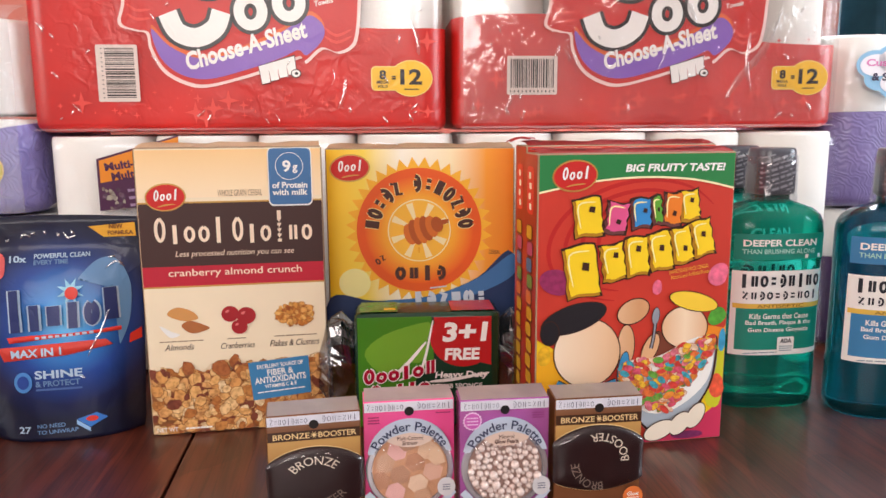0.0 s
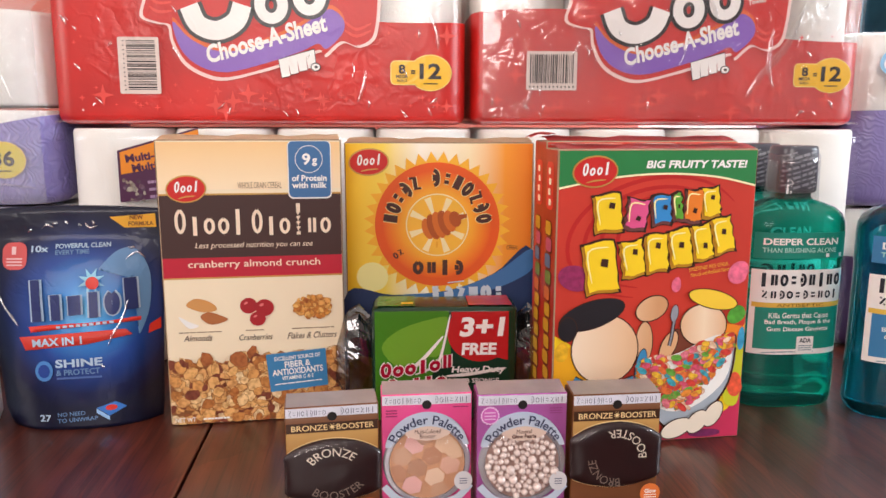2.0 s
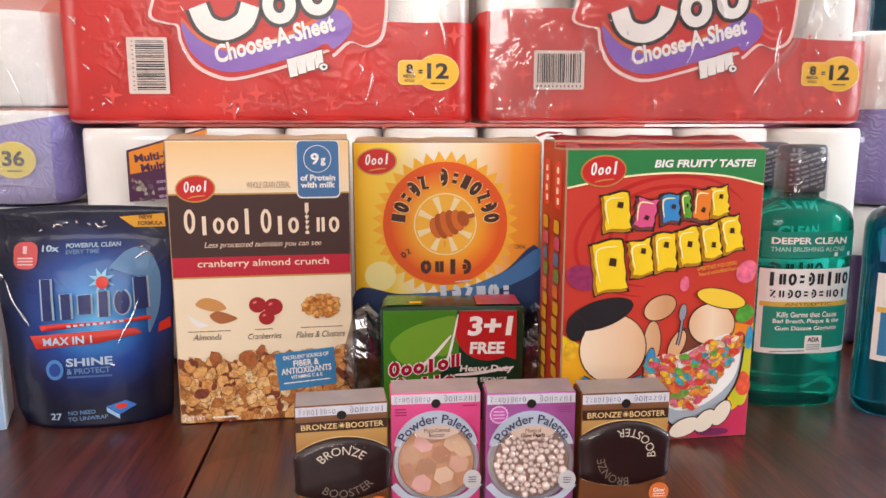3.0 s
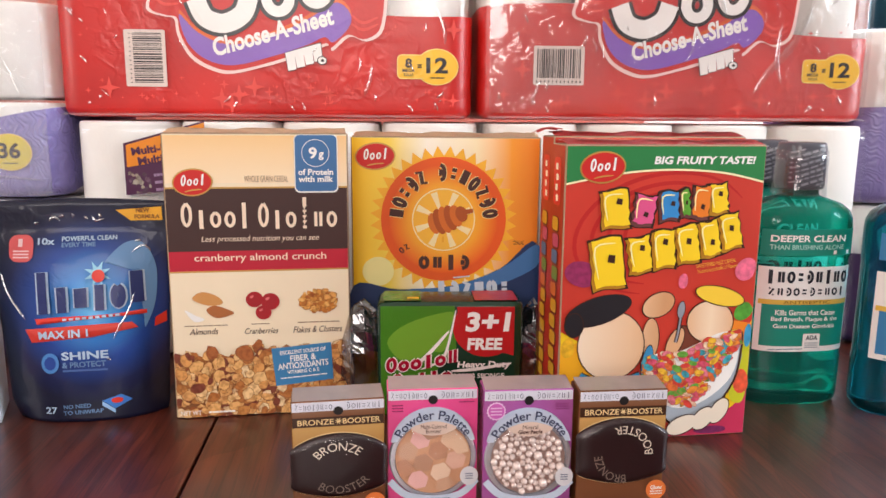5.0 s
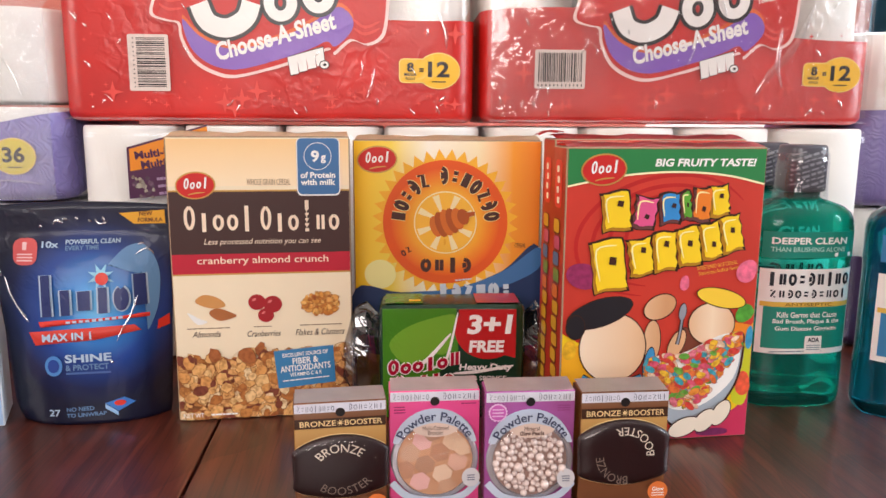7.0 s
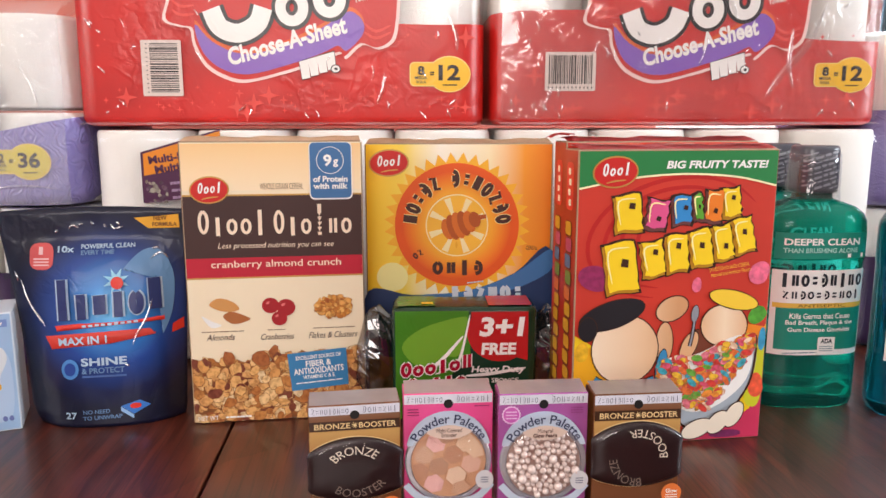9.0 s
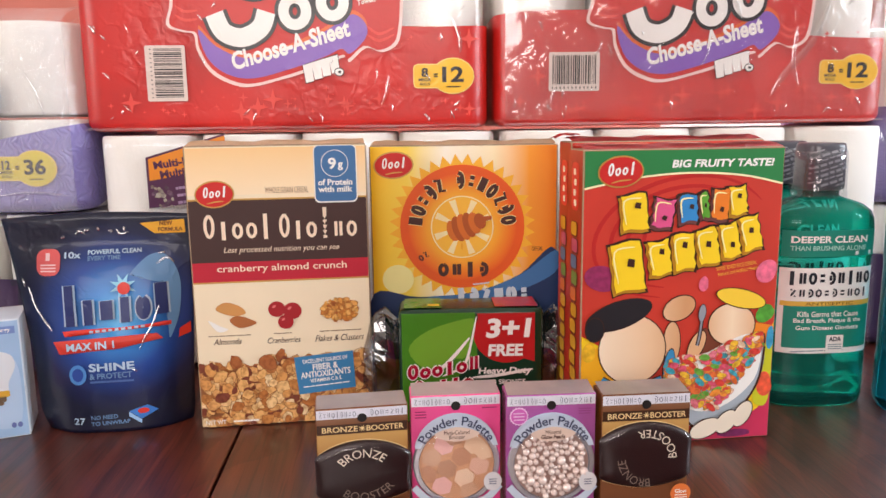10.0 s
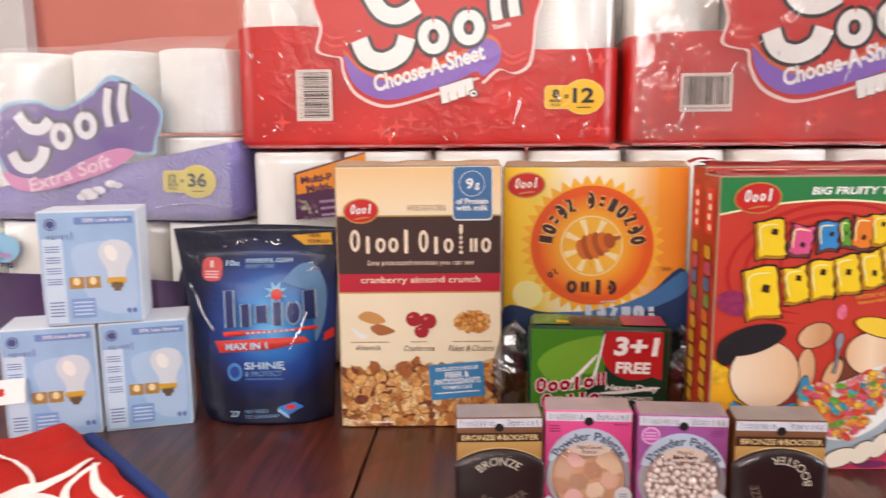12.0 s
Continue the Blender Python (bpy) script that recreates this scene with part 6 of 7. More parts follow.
def bronzer(m, turned, label):
    """Bronze carton with a barrel-shaped opening round a dark compact."""
    t = makeup_box(m, BRZ, BRZ2, label)
    flat("print_band", [rrect(CW / 2, 0.0770, CW - 0.0016, 0.0082)], ink("bronze_dark", (66, 40, 26), 0.3), t, -0.0006)
    cream = ink("gold_cream", (238, 206, 150), 0.3)
    lettering("BRONZE", 0.0185, 0.0770, 0.0275, 0.0048, cream, t, -0.0010, 0.015)
    lettering("BOOSTER", CW - 0.0180, 0.0770, 0.0290, 0.0048, cream, t, -0.0010, 0.015)
    flat("star_print", [burst(CW / 2, 0.0770, 0.0010, 0.0034, 8)], cream, t, -0.0010)
    lift = 0.0048 if turned else 0.0
    # the blister: full width, arched above and below, bulging a little past both sides
    win = smooth_loop([(-0.0016, 0.046), (-0.0004, 0.0550), (0.016, 0.0640), (CW / 2, 0.0672), (CW - 0.016, 0.0640), (CW + 0.0004, 0.0550), (CW + 0.0016, 0.046), (CW + 0.0012, 0.030), (CW + 0.0002, 0.0205), (CW - 0.018, 0.0142), (CW / 2, 0.0120), (0.018, 0.0142), (-0.0002, 0.0205), (-0.0012, 0.030)], 5)
    win = [(x, z + lift) for x, z in win]
    mid = 0.0387 + lift
    rim = [(CW / 2 + (x - CW / 2) * 1.006, mid + (z - mid) * 1.022) for x, z in win]
    flat("window_rim", [[(min(max(x, 0.0006), CW - 0.0006), z) for x, z in rim]], cream, t, -0.0009)

    def dome(name, k0, rise, material, base):
        bm = bmesh.new()
        rings = []
        for k, up in ((1.0, 0.0), (0.985, 0.35), (0.95, 0.62), (0.85, 0.84), (0.66, 0.95), (0.36, 1.0)):
            rings.append([bm.verts.new((CW / 2 + (x - CW / 2) * k * k0, base - rise * up + 0.0005 * noise.noise(Vector((x * 70, z * 70, k * 3))) * up, mid + (z - mid) * k * k0)) for x, z in win])
        for a, b in zip(rings, rings[1:]):
            for i in range(len(win)):
                j = (i + 1) % len(win)
                bm.faces.new((a[i], a[j], b[j], b[i]))
        bm.faces.new(rings[-1])
        bmesh.ops.recalc_face_normals(bm, faces=bm.faces[:])
        return part(name, bm, material, t, smooth=True)

    dome("compact", 0.997, 0.0042, M_DARK, -0.0011)
    pale = ink("pale_gold", (232, 222, 202), 0.3)
    dim = ink("dim_gold", (132, 116, 106), 0.3)
    R0, CX, CZ = 0.0205, CW / 2, 0.0385 + lift
    if turned:
        lettering("BOOSTER", CX + R0 * math.sin(radians(145)), CZ - R0 * math.cos(radians(145)), 0.040, 0.0068, pale, t, -0.0060, 0.0, rot=145, bend=-R0)
        lettering("BRONZE", CX - R0 * math.sin(radians(140)), CZ + R0 * math.cos(radians(140)), 0.034, 0.0068, dim, t, -0.0060, 0.0, rot=140, bend=R0)
    else:
        lettering("BRONZE", CX - 0.001, 0.0575, 0.038, 0.0072, pale, t, -0.0060, 0.0, rot=3, bend=0.025)
        lettering("BOOSTER", CX + 0.004, 0.0205, 0.040, 0.0068, dim, t, -0.0060, 0.0, rot=8, bend=-0.028)
    dome("plastic_window", 1.004, 0.0062, clear_film("bronzer_blister", 0.03, 0.35, (0.98, 0.96, 0.96), 0.06), -0.0011)
    flat("glow_badge", [ellipse(CW - 0.009, 0.0095 + lift, 0.0082, 0.0082)], ink("badge_orange", (226, 120, 56)), t, -0.0094)
    lettering("Glow", CW - 0.009, 0.0115 + lift, 0.0095, 0.0036, WHITE, t, -0.0098, 0.02)
    bars(CW - 0.009, 0.0072 + lift, 0.010, 0.004, 2, WHITE, t, -0.0098, seed=3)
    return t


def powder(m, card, pearls, label):
    """Pink carton with a round opening that shows a clear-lidded compact."""
    t = makeup_box(m, card, card, label)
    cx, cz = CW / 2, 0.0385
    if not pearls:
        bars(0.008, 0.0795, 0.009, 0.007, 3, ink("deep_pink", (150, 30, 90)), t, -0.0008, seed=5)
        bars(CW - 0.009, 0.0835, 0.012, 0.002, 1, ink("deep_pink", (150, 30, 90)), t, -0.0008, seed=6)
    else:
        flat("seal", [burst(0.010, 0.0775, 0.0070, 0.0078, 18)], ink("pale_orchid", (240, 200, 232)), t, -0.0007)
        flat("seal", [ellipse(0.010, 0.0775, 0.0063, 0.0063)], ink("orchid_ink", (206, 96, 182)), t, -0.0009)
        bars(0.010, 0.0775, 0.009, 0.008, 3, ink("pale_orchid", (240, 200, 232)), t, -0.0012, seed=7)
        bars(CW - 0.009, 0.0805, 0.010, 0.006, 3, ink("deep_orchid", (140, 50, 120)), t, -0.0008, seed=8)
    arch = [*ellipse(cx, 0.0475, 0.0335, 0.0325, 0, 24, 8, 172)]
    flat("arch_panel", [arch], ink("mist_blue", (196, 206, 222)), t, -0.0006)
    band = [*ellipse(cx, 0.0475, 0.0335, 0.0325, 0, 24, 12, 168), *ellipse(cx, 0.0475, 0.0300, 0.0225, 0, 24, 18, 162)[::-1]]
    nb = len(band) // 2
    flat("arch_band", [[band[q], band[q + 1], band[-q - 2], band[-q - 1]] for q in range(nb - 1)], ink("mist_blue", (196, 206, 222)), t, -0.0072)
    lettering("Powder Palette", cx, 0.0762, 0.068, 0.0074, ink("slate_dark", (56, 62, 92)), t, -0.0076, 0.012, bend=0.0315)
    comp = part("compact", facing(lathe([(0.0345, 0), (0.0350, 0.001), (0.0345, 0.0026), (0.0335, 0.0032), (0.0305, 0.0032), (0.0300, 0.0018)], 48), cx, cz, -0.0006), mat("clear_grey_plastic", (222, 222, 230), 0.12, 0.6, coat=0.6, var=0.1), t, smooth=False)
    if pearls:
        part("pearl_bed", facing(lathe([(0.0295, 0), (0.0295, 0.0012)], 40), cx, cz, -0.0024), mat("bed_brown", (168, 138, 128), 0.6), t)
        me = bpy.data.meshes.new("pearl")
        bm = bmesh.new()
        bmesh.ops.create_uvsphere(bm, u_segments=10, v_segments=7, radius=1.0)
        bm.to_mesh(me)
        bm.free()
        for p in me.polygons:
            p.use_smooth = True
        me.materials.append(M_PEARL)
        rnd = random.Random(2)
        put = []
        for r, tries in ((0.0038, 6), (0.0029, 60), (0.0024, 700), (0.0018, 900)):
            for _ in range(tries):
                a, q = rnd.uniform(0, 6.283), 0.0275 * math.sqrt(rnd.random())
                x, z = q * math.cos(a), q * math.sin(a)
                if all(math.hypot(x - u, z - v) > (r + s) * 0.86 for u, v, s in put):
                    put.append((x, z, r))
        for x, z, r in put:
            ob = new("pearl", me)
            ob.parent = t
            ob.matrix_basis = Matrix.Translation((cx + x, -0.0036 - r * 0.3, cz + z)) @ Matrix.Diagonal((r, r, r, 1))
    else:
        part("powder_cake", facing(lathe([(0.0298, 0), (0.0298, 0.0012)], 40), cx, cz, -0.0024), M_POWDER, t)
        cols = [(246, 190, 182), (206, 150, 118), (220, 172, 140), (244, 206, 172), (200, 150, 120), (238, 188, 164), (246, 210, 180)]
        spots = [(-0.010, 0.016), (0.004, 0.006), (-0.020, 0.006), (0.014, 0.016), (-0.008, -0.004), (0.018, -0.002), (0.006, -0.012), (-0.012, -0.018), (-0.024, -0.008), (0.010, -0.024), (0.022, 0.011), (-0.002, 0.024)]
        for i, (x, z) in enumerate(spots):
            k = ellipse(cx + x, cz + z, 0.0085, 0.0085, 15, 6)
            flat("powder_tile", [[(cx + (px - cx) * min(1, 0.029 / max(1e-6, math.hypot(px - cx, pz - cz))), cz + (pz - cz) * min(1, 0.029 / max(1e-6, math.hypot(px - cx, pz - cz)))) for px, pz in k]], mat("powder_%d" % (i % 7), cols[i % 7], 0.8, bump=0.2, bscale=900), t, -0.0037 - 0.0001 * i)
    part("clear_lid", facing(lathe([(0.0320, 0), (0.0316, 0.0010), (0.026, 0.0022), (0.012, 0.0030), (0.002, 0.0032)], 44, caps=False), cx, cz, -0.0046), M_CLEAR, t, smooth=True)
    flat("name_tag", [smooth_loop([(cx - 0.0175, 0.0665), (cx, 0.0715), (cx + 0.0175, 0.0665), (cx + 0.011, 0.0615), (cx, 0.0595), (cx - 0.011, 0.0615)], 4)], ink("tag_beige", (222, 196, 180)), t, -0.0086)
    lettering("Multi-Colored" if not pearls else "Mineral", cx, 0.0672, 0.020 if not pearls else 0.012, 0.0034, ink("tag_brown", (90, 56, 50)), t, -0.0090, 0.0)
    lettering("Bronzer" if not pearls else "Glow Pearls", cx, 0.0633, 0.012 if not pearls else 0.019, 0.0034, ink("tag_brown", (90, 56, 50)), t, -0.0090, 0.0 if not pearls else 0.03)
    flat("shade_badge", [ellipse(CW - 0.0075, 0.0245, 0.0072, 0.0080)], ink("badge_grey", (214, 210, 212)), t, -0.0082)
    bars(CW - 0.0075, 0.0245, 0.006, 0.006, 3, ink("slate", (84, 88, 112)), t, -0.0086, seed=9)
    flat("foot_band", [stroke([(0.0015, 0.0215), (0.014, 0.0095), (cx, 0.0050), (CW - 0.014, 0.0085), (CW - 0.0015, 0.0205)], 0.0058)], ink("mist_blue", (196, 206, 222)), t, -0.0064)
    bars(cx, 0.0052, 0.030, 0.0022, 1, ink("slate_dark", (56, 62, 92)), t, -0.0068, seed=10)
    return t


cx0, cy0 = -0.123, 0.549
bronzer(pose(cx0 + 0.0028, cy0 - 0.0135, TOP, 0, 0, 10) @ Matrix.Diagonal((1.0, 1.0, 0.955, 1)), False, "bronze make-up box with a dark compact in its window")
powder(pose(cx0 + 0.0750, cy0 + 0.0030, TOP, 0, 0, 6), PINKC, False, "pink make-up box with a patterned powder compact")
powder(pose(cx0 + 0.1503, cy0 + 0.0040, TOP, 0, 0, 5), ORCH, True, "orchid make-up box with a compact of pearly beads")
bronzer(pose(cx0 + 0.2250, cy0 + 0.0045, TOP, 0, 0, 6), True, "bronze make-up box with its dark compact turned over")

# ---- sponge pack ----
sp = thing("sponge_pack", pose(-0.0715, 0.7205, TOP, 0, 0, 3), "green and red wrapped pack of scrub sponges", "sponges")
SW, SD, SH = 0.148, 0.052, 0.121
SF = 0.2
for k in range(4):
    part("sponge", box(SW - 0.006, SD / 4 - 0.001, SH - 0.006, 0.004, 3, (0.003, 0.002 + k * (SD / 4 - 0.001), 0.003)), mat("green_scrubber" if k % 2 == 0 else "yellow_sponge", (36, 70, 40) if k % 2 == 0 else (226, 190, 70), 0.95, bump=0.8, bscale=420, var=0.25, vscale=120), sp)
part("wrapper", softbox(SW, SD, SH, 0.010, 0.006, 0, 0, 0.0008, 30, 16, 3), ink("film_forest", (28, 58, 40), 0.25, SF), sp, smooth=True)
flat("print_panel", [[(0.0035, 0.004), (0.046, 0.004), (0.056, 0.046), (0.068, 0.060), (0.080, 0.070), (0.0775, 0.118), (0.0035, 0.118)]], ink("film_green", (70, 130, 34), 0.25, SF), sp, -0.0014)
flat("print_panel", [smooth_loop([(0.030, 0.058), (0.052, 0.070), (0.068, 0.072), (0.074, 0.098), (0.077, 0.108), (0.070, 0.112), (0.030, 0.100), (0.010, 0.080)], 4)], ink("film_lime", (114, 164, 50), 0.25, SF), sp, -0.0017)
for ray in [stroke([(0.020, 0.052), (0.045, 0.062), (0.072, 0.092)], 0.004, 5, True), stroke([(0.044, 0.052), (0.062, 0.060), (0.070, 0.072), (0.079, 0.114)], 0.003, 5, True), stroke([(0.075, 0.050), (0.10, 0.052), (0.136, 0.058)], 0.0035, 5, True)]:
    flat("print_ray", [ray], PWHITE, sp, -0.0020)
flat("red_panel", [[(0.138, 0.117), (0.080, 0.117), *ellipse(0.110, 0.096, 0.034, 0.031, 0, 20, 150, 300), (0.138, 0.066)]], ink("film_bright_red", (188, 36, 36), 0.25, SF), sp, -0.0018)
lettering("3+1", 0.1115, 0.1015, 0.044, 0.0205, PWHITE, sp, -0.0024, 0.04, shear=0.12)
lettering("FREE", 0.1085, 0.0785, 0.035, 0.0125, PWHITE, sp, -0.0024, 0.04, shear=0.08)
for dz, dx, hs in ((0.047, 0.008, (1, 0.7, 0.7, 0.8, 0.7, 1)), (0.030, 0.014, (1, 0.7, 0.8, 0.8, 0.7))):
    w = 0.0125 * len(hs)
    kk = "ring ring ring stem ring arch" if len(hs) == 6 else "ring stem stem stem ring"
    glyphs(sp, kk, dx, dz, w, 0.0185, PWHITE, -0.0024, 0.3, 8, 0.06, 0.15, hs, 0.0022)
    glyphs(sp, kk, dx, dz, w, 0.0185, ink("film_maroon", (170, 22, 50), 0.25, SF), -0.0028, 0.3, 8, 0.06, 0.15, hs)
lettering("Heavy Duty", 0.1080, 0.0560, 0.054, 0.0088, PWHITE, sp, -0.0024, 0.03, shear=0.15)
lettering("SCRUB SPONGE", 0.1030, 0.0450, 0.052, 0.0048, PWHITE, sp, -0.0024, 0.01)
# top print and the dark, gathered film ends
for lp, m in (([(0.006, 0.004), (0.044, 0.004), (0.044, 0.046), (0.006, 0.046)], ink("film_green", (70, 130, 34), 0.25, SF)), ([(0.098, 0.004), (0.142, 0.004), (0.142, 0.046), (0.098, 0.046)], ink("film_bright_red", (188, 36, 36), 0.25, SF)), ([(0.030, 0.010), (0.042, 0.010), (0.042, 0.018), (0.030, 0.018)], PYEL)):
    bm = bmesh.new()
    bm.faces.new([bm.verts.new((x, y, SH + 0.0014 + (0.0004 if m is PYEL else 0))) for x, y in lp])
    part("top_print", bm, m, sp)
M_GATH = clear_film("dark_film_end", 0.22, 0.9, (0.55, 0.5, 0.48), 0.10)
for sx in (-1, 1):
    bm = lathe([(0.030, 0), (0.038, 0.010), (0.034, 0.018), (0.020, 0.026), (0.006, 0.030)], 30)
    for v in bm.verts:
        n1 = noise.noise(v.co * 90)
        v.co *= 1 + 0.16 * n1
    bm.transform(Matrix.Translation((SW + 0.001 if sx > 0 else -0.001, SD / 2, 0.062)) @ Matrix.Rotation(radians(90 * sx), 4, "Y") @ Matrix.Diagonal((1.45, 0.62, 1.25, 1)))
    part("film_end", bm, M_GATH, sp, smooth=False)

# ---- dishwasher tablet pouch ----
po = thing("detergent_pouch", pose(-0.412, 0.697, TOP, 0, 0, 9.5), "dark blue glossy stand-up pouch of dishwasher tablets", "pouch")
PH, PT = 0.217, 0.026


def pouch_edges(z):
    k = z / PH
    return -0.027 - 0.024 * k ** 1.6 + 0.22 * max(0, 0.10 - k) ** 1.5, 0.125 + 0.009 * k - 0.10 * max(0, 0.06 - k) ** 1.5


def pouch_thick(z):
    k = z / PH
    if k > 0.86:
        return 0.0012
    return 0.0012 + PT * (1 - (k / 0.86) ** 2.2) ** 0.8


def pouch_front(x, z, y):
    a, b = pouch_edges(max(z, 0))
    u = min(max((x - a) / (b - a), 0.0), 1.0)
    e = max(0.0, 1 - abs(2 * u - 1) ** 3.0)
    wr = 0.0017 * noise.noise(Vector((x * 26, z * 22, 3))) + 0.0007 * noise.noise(Vector((x * 60, z * 50, 8)))
    return (x, 0.012 + PT - 0.012 * (1 - z / PH) - pouch_thick(max(z, 0)) * e + wr * (1 if z < PH * 0.97 else 0.4) + y, z)


bm = bmesh.new()
NU, NV = 46, 54
fr, bk = [], []
for j in range(NV + 1):
    z = PH * j / NV
    a, b = pouch_edges(z)
    fr.append([bm.verts.new(pouch_front(a + (b - a) * i / NU, z + (0.004 * math.sin(math.pi * i / NU) if j == NV else 0), 0)) for i in range(NU + 1)])
    bk.append([bm.verts.new((q.co.x, 2 * (0.012 + PT - 0.012 * (1 - z / PH)) - q.co.y + 0.0012, q.co.z)) for q in fr[-1]])
for g, flip in ((fr, False), (bk, True)):
    for j in range(NV):
        for i in range(NU):
            q = (g[j][i], g[j][i + 1], g[j + 1][i + 1], g[j + 1][i])
            bm.faces.new(q[::-1] if flip else q)
for j in range(NV):
    bm.faces.new((fr[j][0], fr[j + 1][0], bk[j + 1][0], bk[j][0]))
    bm.faces.new((fr[j][NU], bk[j][NU], bk[j + 1][NU], fr[j + 1][NU]))
for i in range(NU):
    bm.faces.new((fr[0][i], bk[0][i], bk[0][i + 1], fr[0][i + 1]))
    bm.faces.new((fr[NV][i], fr[NV][i + 1], bk[NV][i + 1], bk[NV][i]))
PF = 0.22
part("pouch_body", bm, grad("navy_pouch_film", [(0.0, (78, 186, 240)), (0.28, (26, 126, 204)), (0.55, (10, 62, 144)), (0.82, (8, 22, 70)), (1.0, (7, 12, 42))], lo=0.0, hi=0.100, center=(0.060, 0.118), rough=0.46, coat=0.20, film=PF), po, smooth=True)


def patch(name, loop, material, y, label=""):
    """Print on the pouch: a filled outline cut fine enough to follow its belly."""
    cx = sum(p[0] for p in loop) / len(loop)
    cz = sum(p[1] for p in loop) / len(loop)
    bm = bmesh.new()
    n = 8
    rings = [[bm.verts.new(pouch_front(cx + (x - cx) * k / n, cz + (z - cz) * k / n, y)) for x, z in loop] for k in range(1, n + 1)]
    c = bm.verts.new(pouch_front(cx, cz, y))
    m = len(loop)
    for i in range(m):
        bm.faces.new((c, rings[0][i], rings[0][(i + 1) % m]))
        for a, b in zip(rings, rings[1:]):
            bm.faces.new((a[i], b[i], b[(i + 1) % m], a[(i + 1) % m]))
    bmesh.ops.recalc_face_normals(bm, faces=bm.faces[:])
    return part(name, bm, material, po, label, smooth=True)


def fink(name, c):
    return ink("pouch_" + name, c, 0.5, PF, 0.10)


patch("glow_print", burst(0.065, 0.147, 0.006, 0.0135, 8), fink("glow", (150, 214, 240)), -0.0019)
patch("swirl_print", stroke([(0.072, 0.158), (0.090, 0.174), (0.106, 0.174), (0.117, 0.152), (0.116, 0.118), (0.108, 0.092)], 0.0050, 6, True), fink("swirl", (96, 142, 190)), -0.0018)
for gw, gm, gy in ((0.0030, fink("white", (176, 200, 222)), -0.0028), (0.0, fink("navy", (18, 36, 98)), -0.0042)):
    glyphs(po, "stem stem arch stem ring arch", 0.006, 0.1085, 0.106, 0.031, gm, gy, 0.46, 2.5, 0.16, 0, (1.35, 0.85, 0.9, 0.85, 0.9, 1.35), gw, pouch_front)
patch("dot_print", ellipse(0.0665, 0.1455, 0.0062, 0.0062), fink("red", (216, 50, 36)), -0.0048)
for a in (((0.080, 0.083), (0.086, 0.096), (0.093, 0.108), (0.100, 0.128)), ((-0.026, 0.150), (-0.020, 0.130), (-0.006, 0.108)), ((0.098, 0.168), (0.108, 0.174), (0.116, 0.168)), ((0.020, 0.199), (0.024, 0.203), (0.030, 0.200)), ((0.060, 0.204), (0.064, 0.199), (0.072, 0.201))):
    crease(po, list(a), 0.0024, 0.0012, M_GLINT, -0.0050, pouch_front)
for x, z, dx, dz in ((0.005, 0.196, 0.004, 0.002), (0.040, 0.206, 0.002, -0.004), (0.052, 0.203, 0.003, -0.003), (0.066, 0.206, 0.001, -0.005), (0.100, 0.178, 0.006, 0.001), (-0.034, 0.158, 0.003, -0.010), (-0.016, 0.120, 0.012, -0.016), (0.072, 0.064, 0.004, -0.002), (0.028, 0.203, 0.005, 0.001)):
    crease(po, [(x, z), (x + dx * 0.5 + 0.0006, z + dz * 0.5), (x + dx, z + dz)], 0.0026, 0.0014, M_GLINT, -0.0022, pouch_front, 4)
patch("bar_print", [(0.008, 0.099), (0.110, 0.1055), (0.110, 0.1095), (0.006, 0.1045)], fink("red", (216, 50, 36)), -0.0024)
patch("bar_print", [(-0.004, 0.094), (0.050, 0.0975), (0.096, 0.0985), (0.102, 0.0925), (0.060, 0.086), (0.002, 0.081)], fink("red2", (206, 54, 40)), -0.0024)
patch("bar_print", [(0.117, 0.100), (0.127, 0.105), (0.127, 0.094), (0.116, 0.091)], fink("red", (216, 50, 36)), -0.0020)
for k in range(9):
    flat("wordmark_shape", [rrect(0.034 + k * 0.0062, 0.1035 + k * 0.0004, 0.0040, 0.0022)], fink("white", (176, 200, 222)), po, -0.0030, wrapf=pouch_front)
PW = fink("white", (176, 200, 222))
lettering("MAX IN 1", 0.0325, 0.0895, 0.047, 0.0076, PW, po, -0.0030, 0.03, rot=3, wrapf=pouch_front)
lettering("SHINE", 0.052, 0.0680, 0.044, 0.0082, PW, po, -0.0018, 0.03, rot=1, wrapf=pouch_front)
lettering("& PROTECT", 0.051, 0.0590, 0.041, 0.0058, fink("mist", (104, 138, 180)), po, -0.0018, 0.02, rot=1, wrapf=pouch_front)
flat("print_bar", [rrect(0.052, 0.0530, 0.042, 0.0020)], fink("mist2", (70, 100, 160)), po, -0.0018, wrapf=pouch_front)
patch("swirl_print", ellipse(0.019, 0.0605, 0.0085, 0.0100), fink("tab_ring", (70, 130, 196)), -0.0016)
patch("swirl_print", ellipse(0.019, 0.0605, 0.0055, 0.0065), fink("blue1", (20, 60, 140)), -0.0020)
lettering("27", 0.0175, 0.0125, 0.011, 0.0070, PW, po, -0.0010, 0.02, wrapf=pouch_front)
lettering("NO NEED", 0.0425, 0.0165, 0.026, 0.0042, fink("mist", (104, 138, 180)), po, -0.0010, 0.02, rot=2, wrapf=pouch_front)
lettering("TO UNWRAP", 0.0480, 0.0105, 0.038, 0.0042, fink("mist", (104, 138, 180)), po, -0.0010, 0.02, rot=2, wrapf=pouch_front)
patch("tablet_print", [(0.066, 0.021), (0.084, 0.026), (0.094, 0.020), (0.078, 0.012)], fink("tab", (56, 120, 200)), -0.0012)
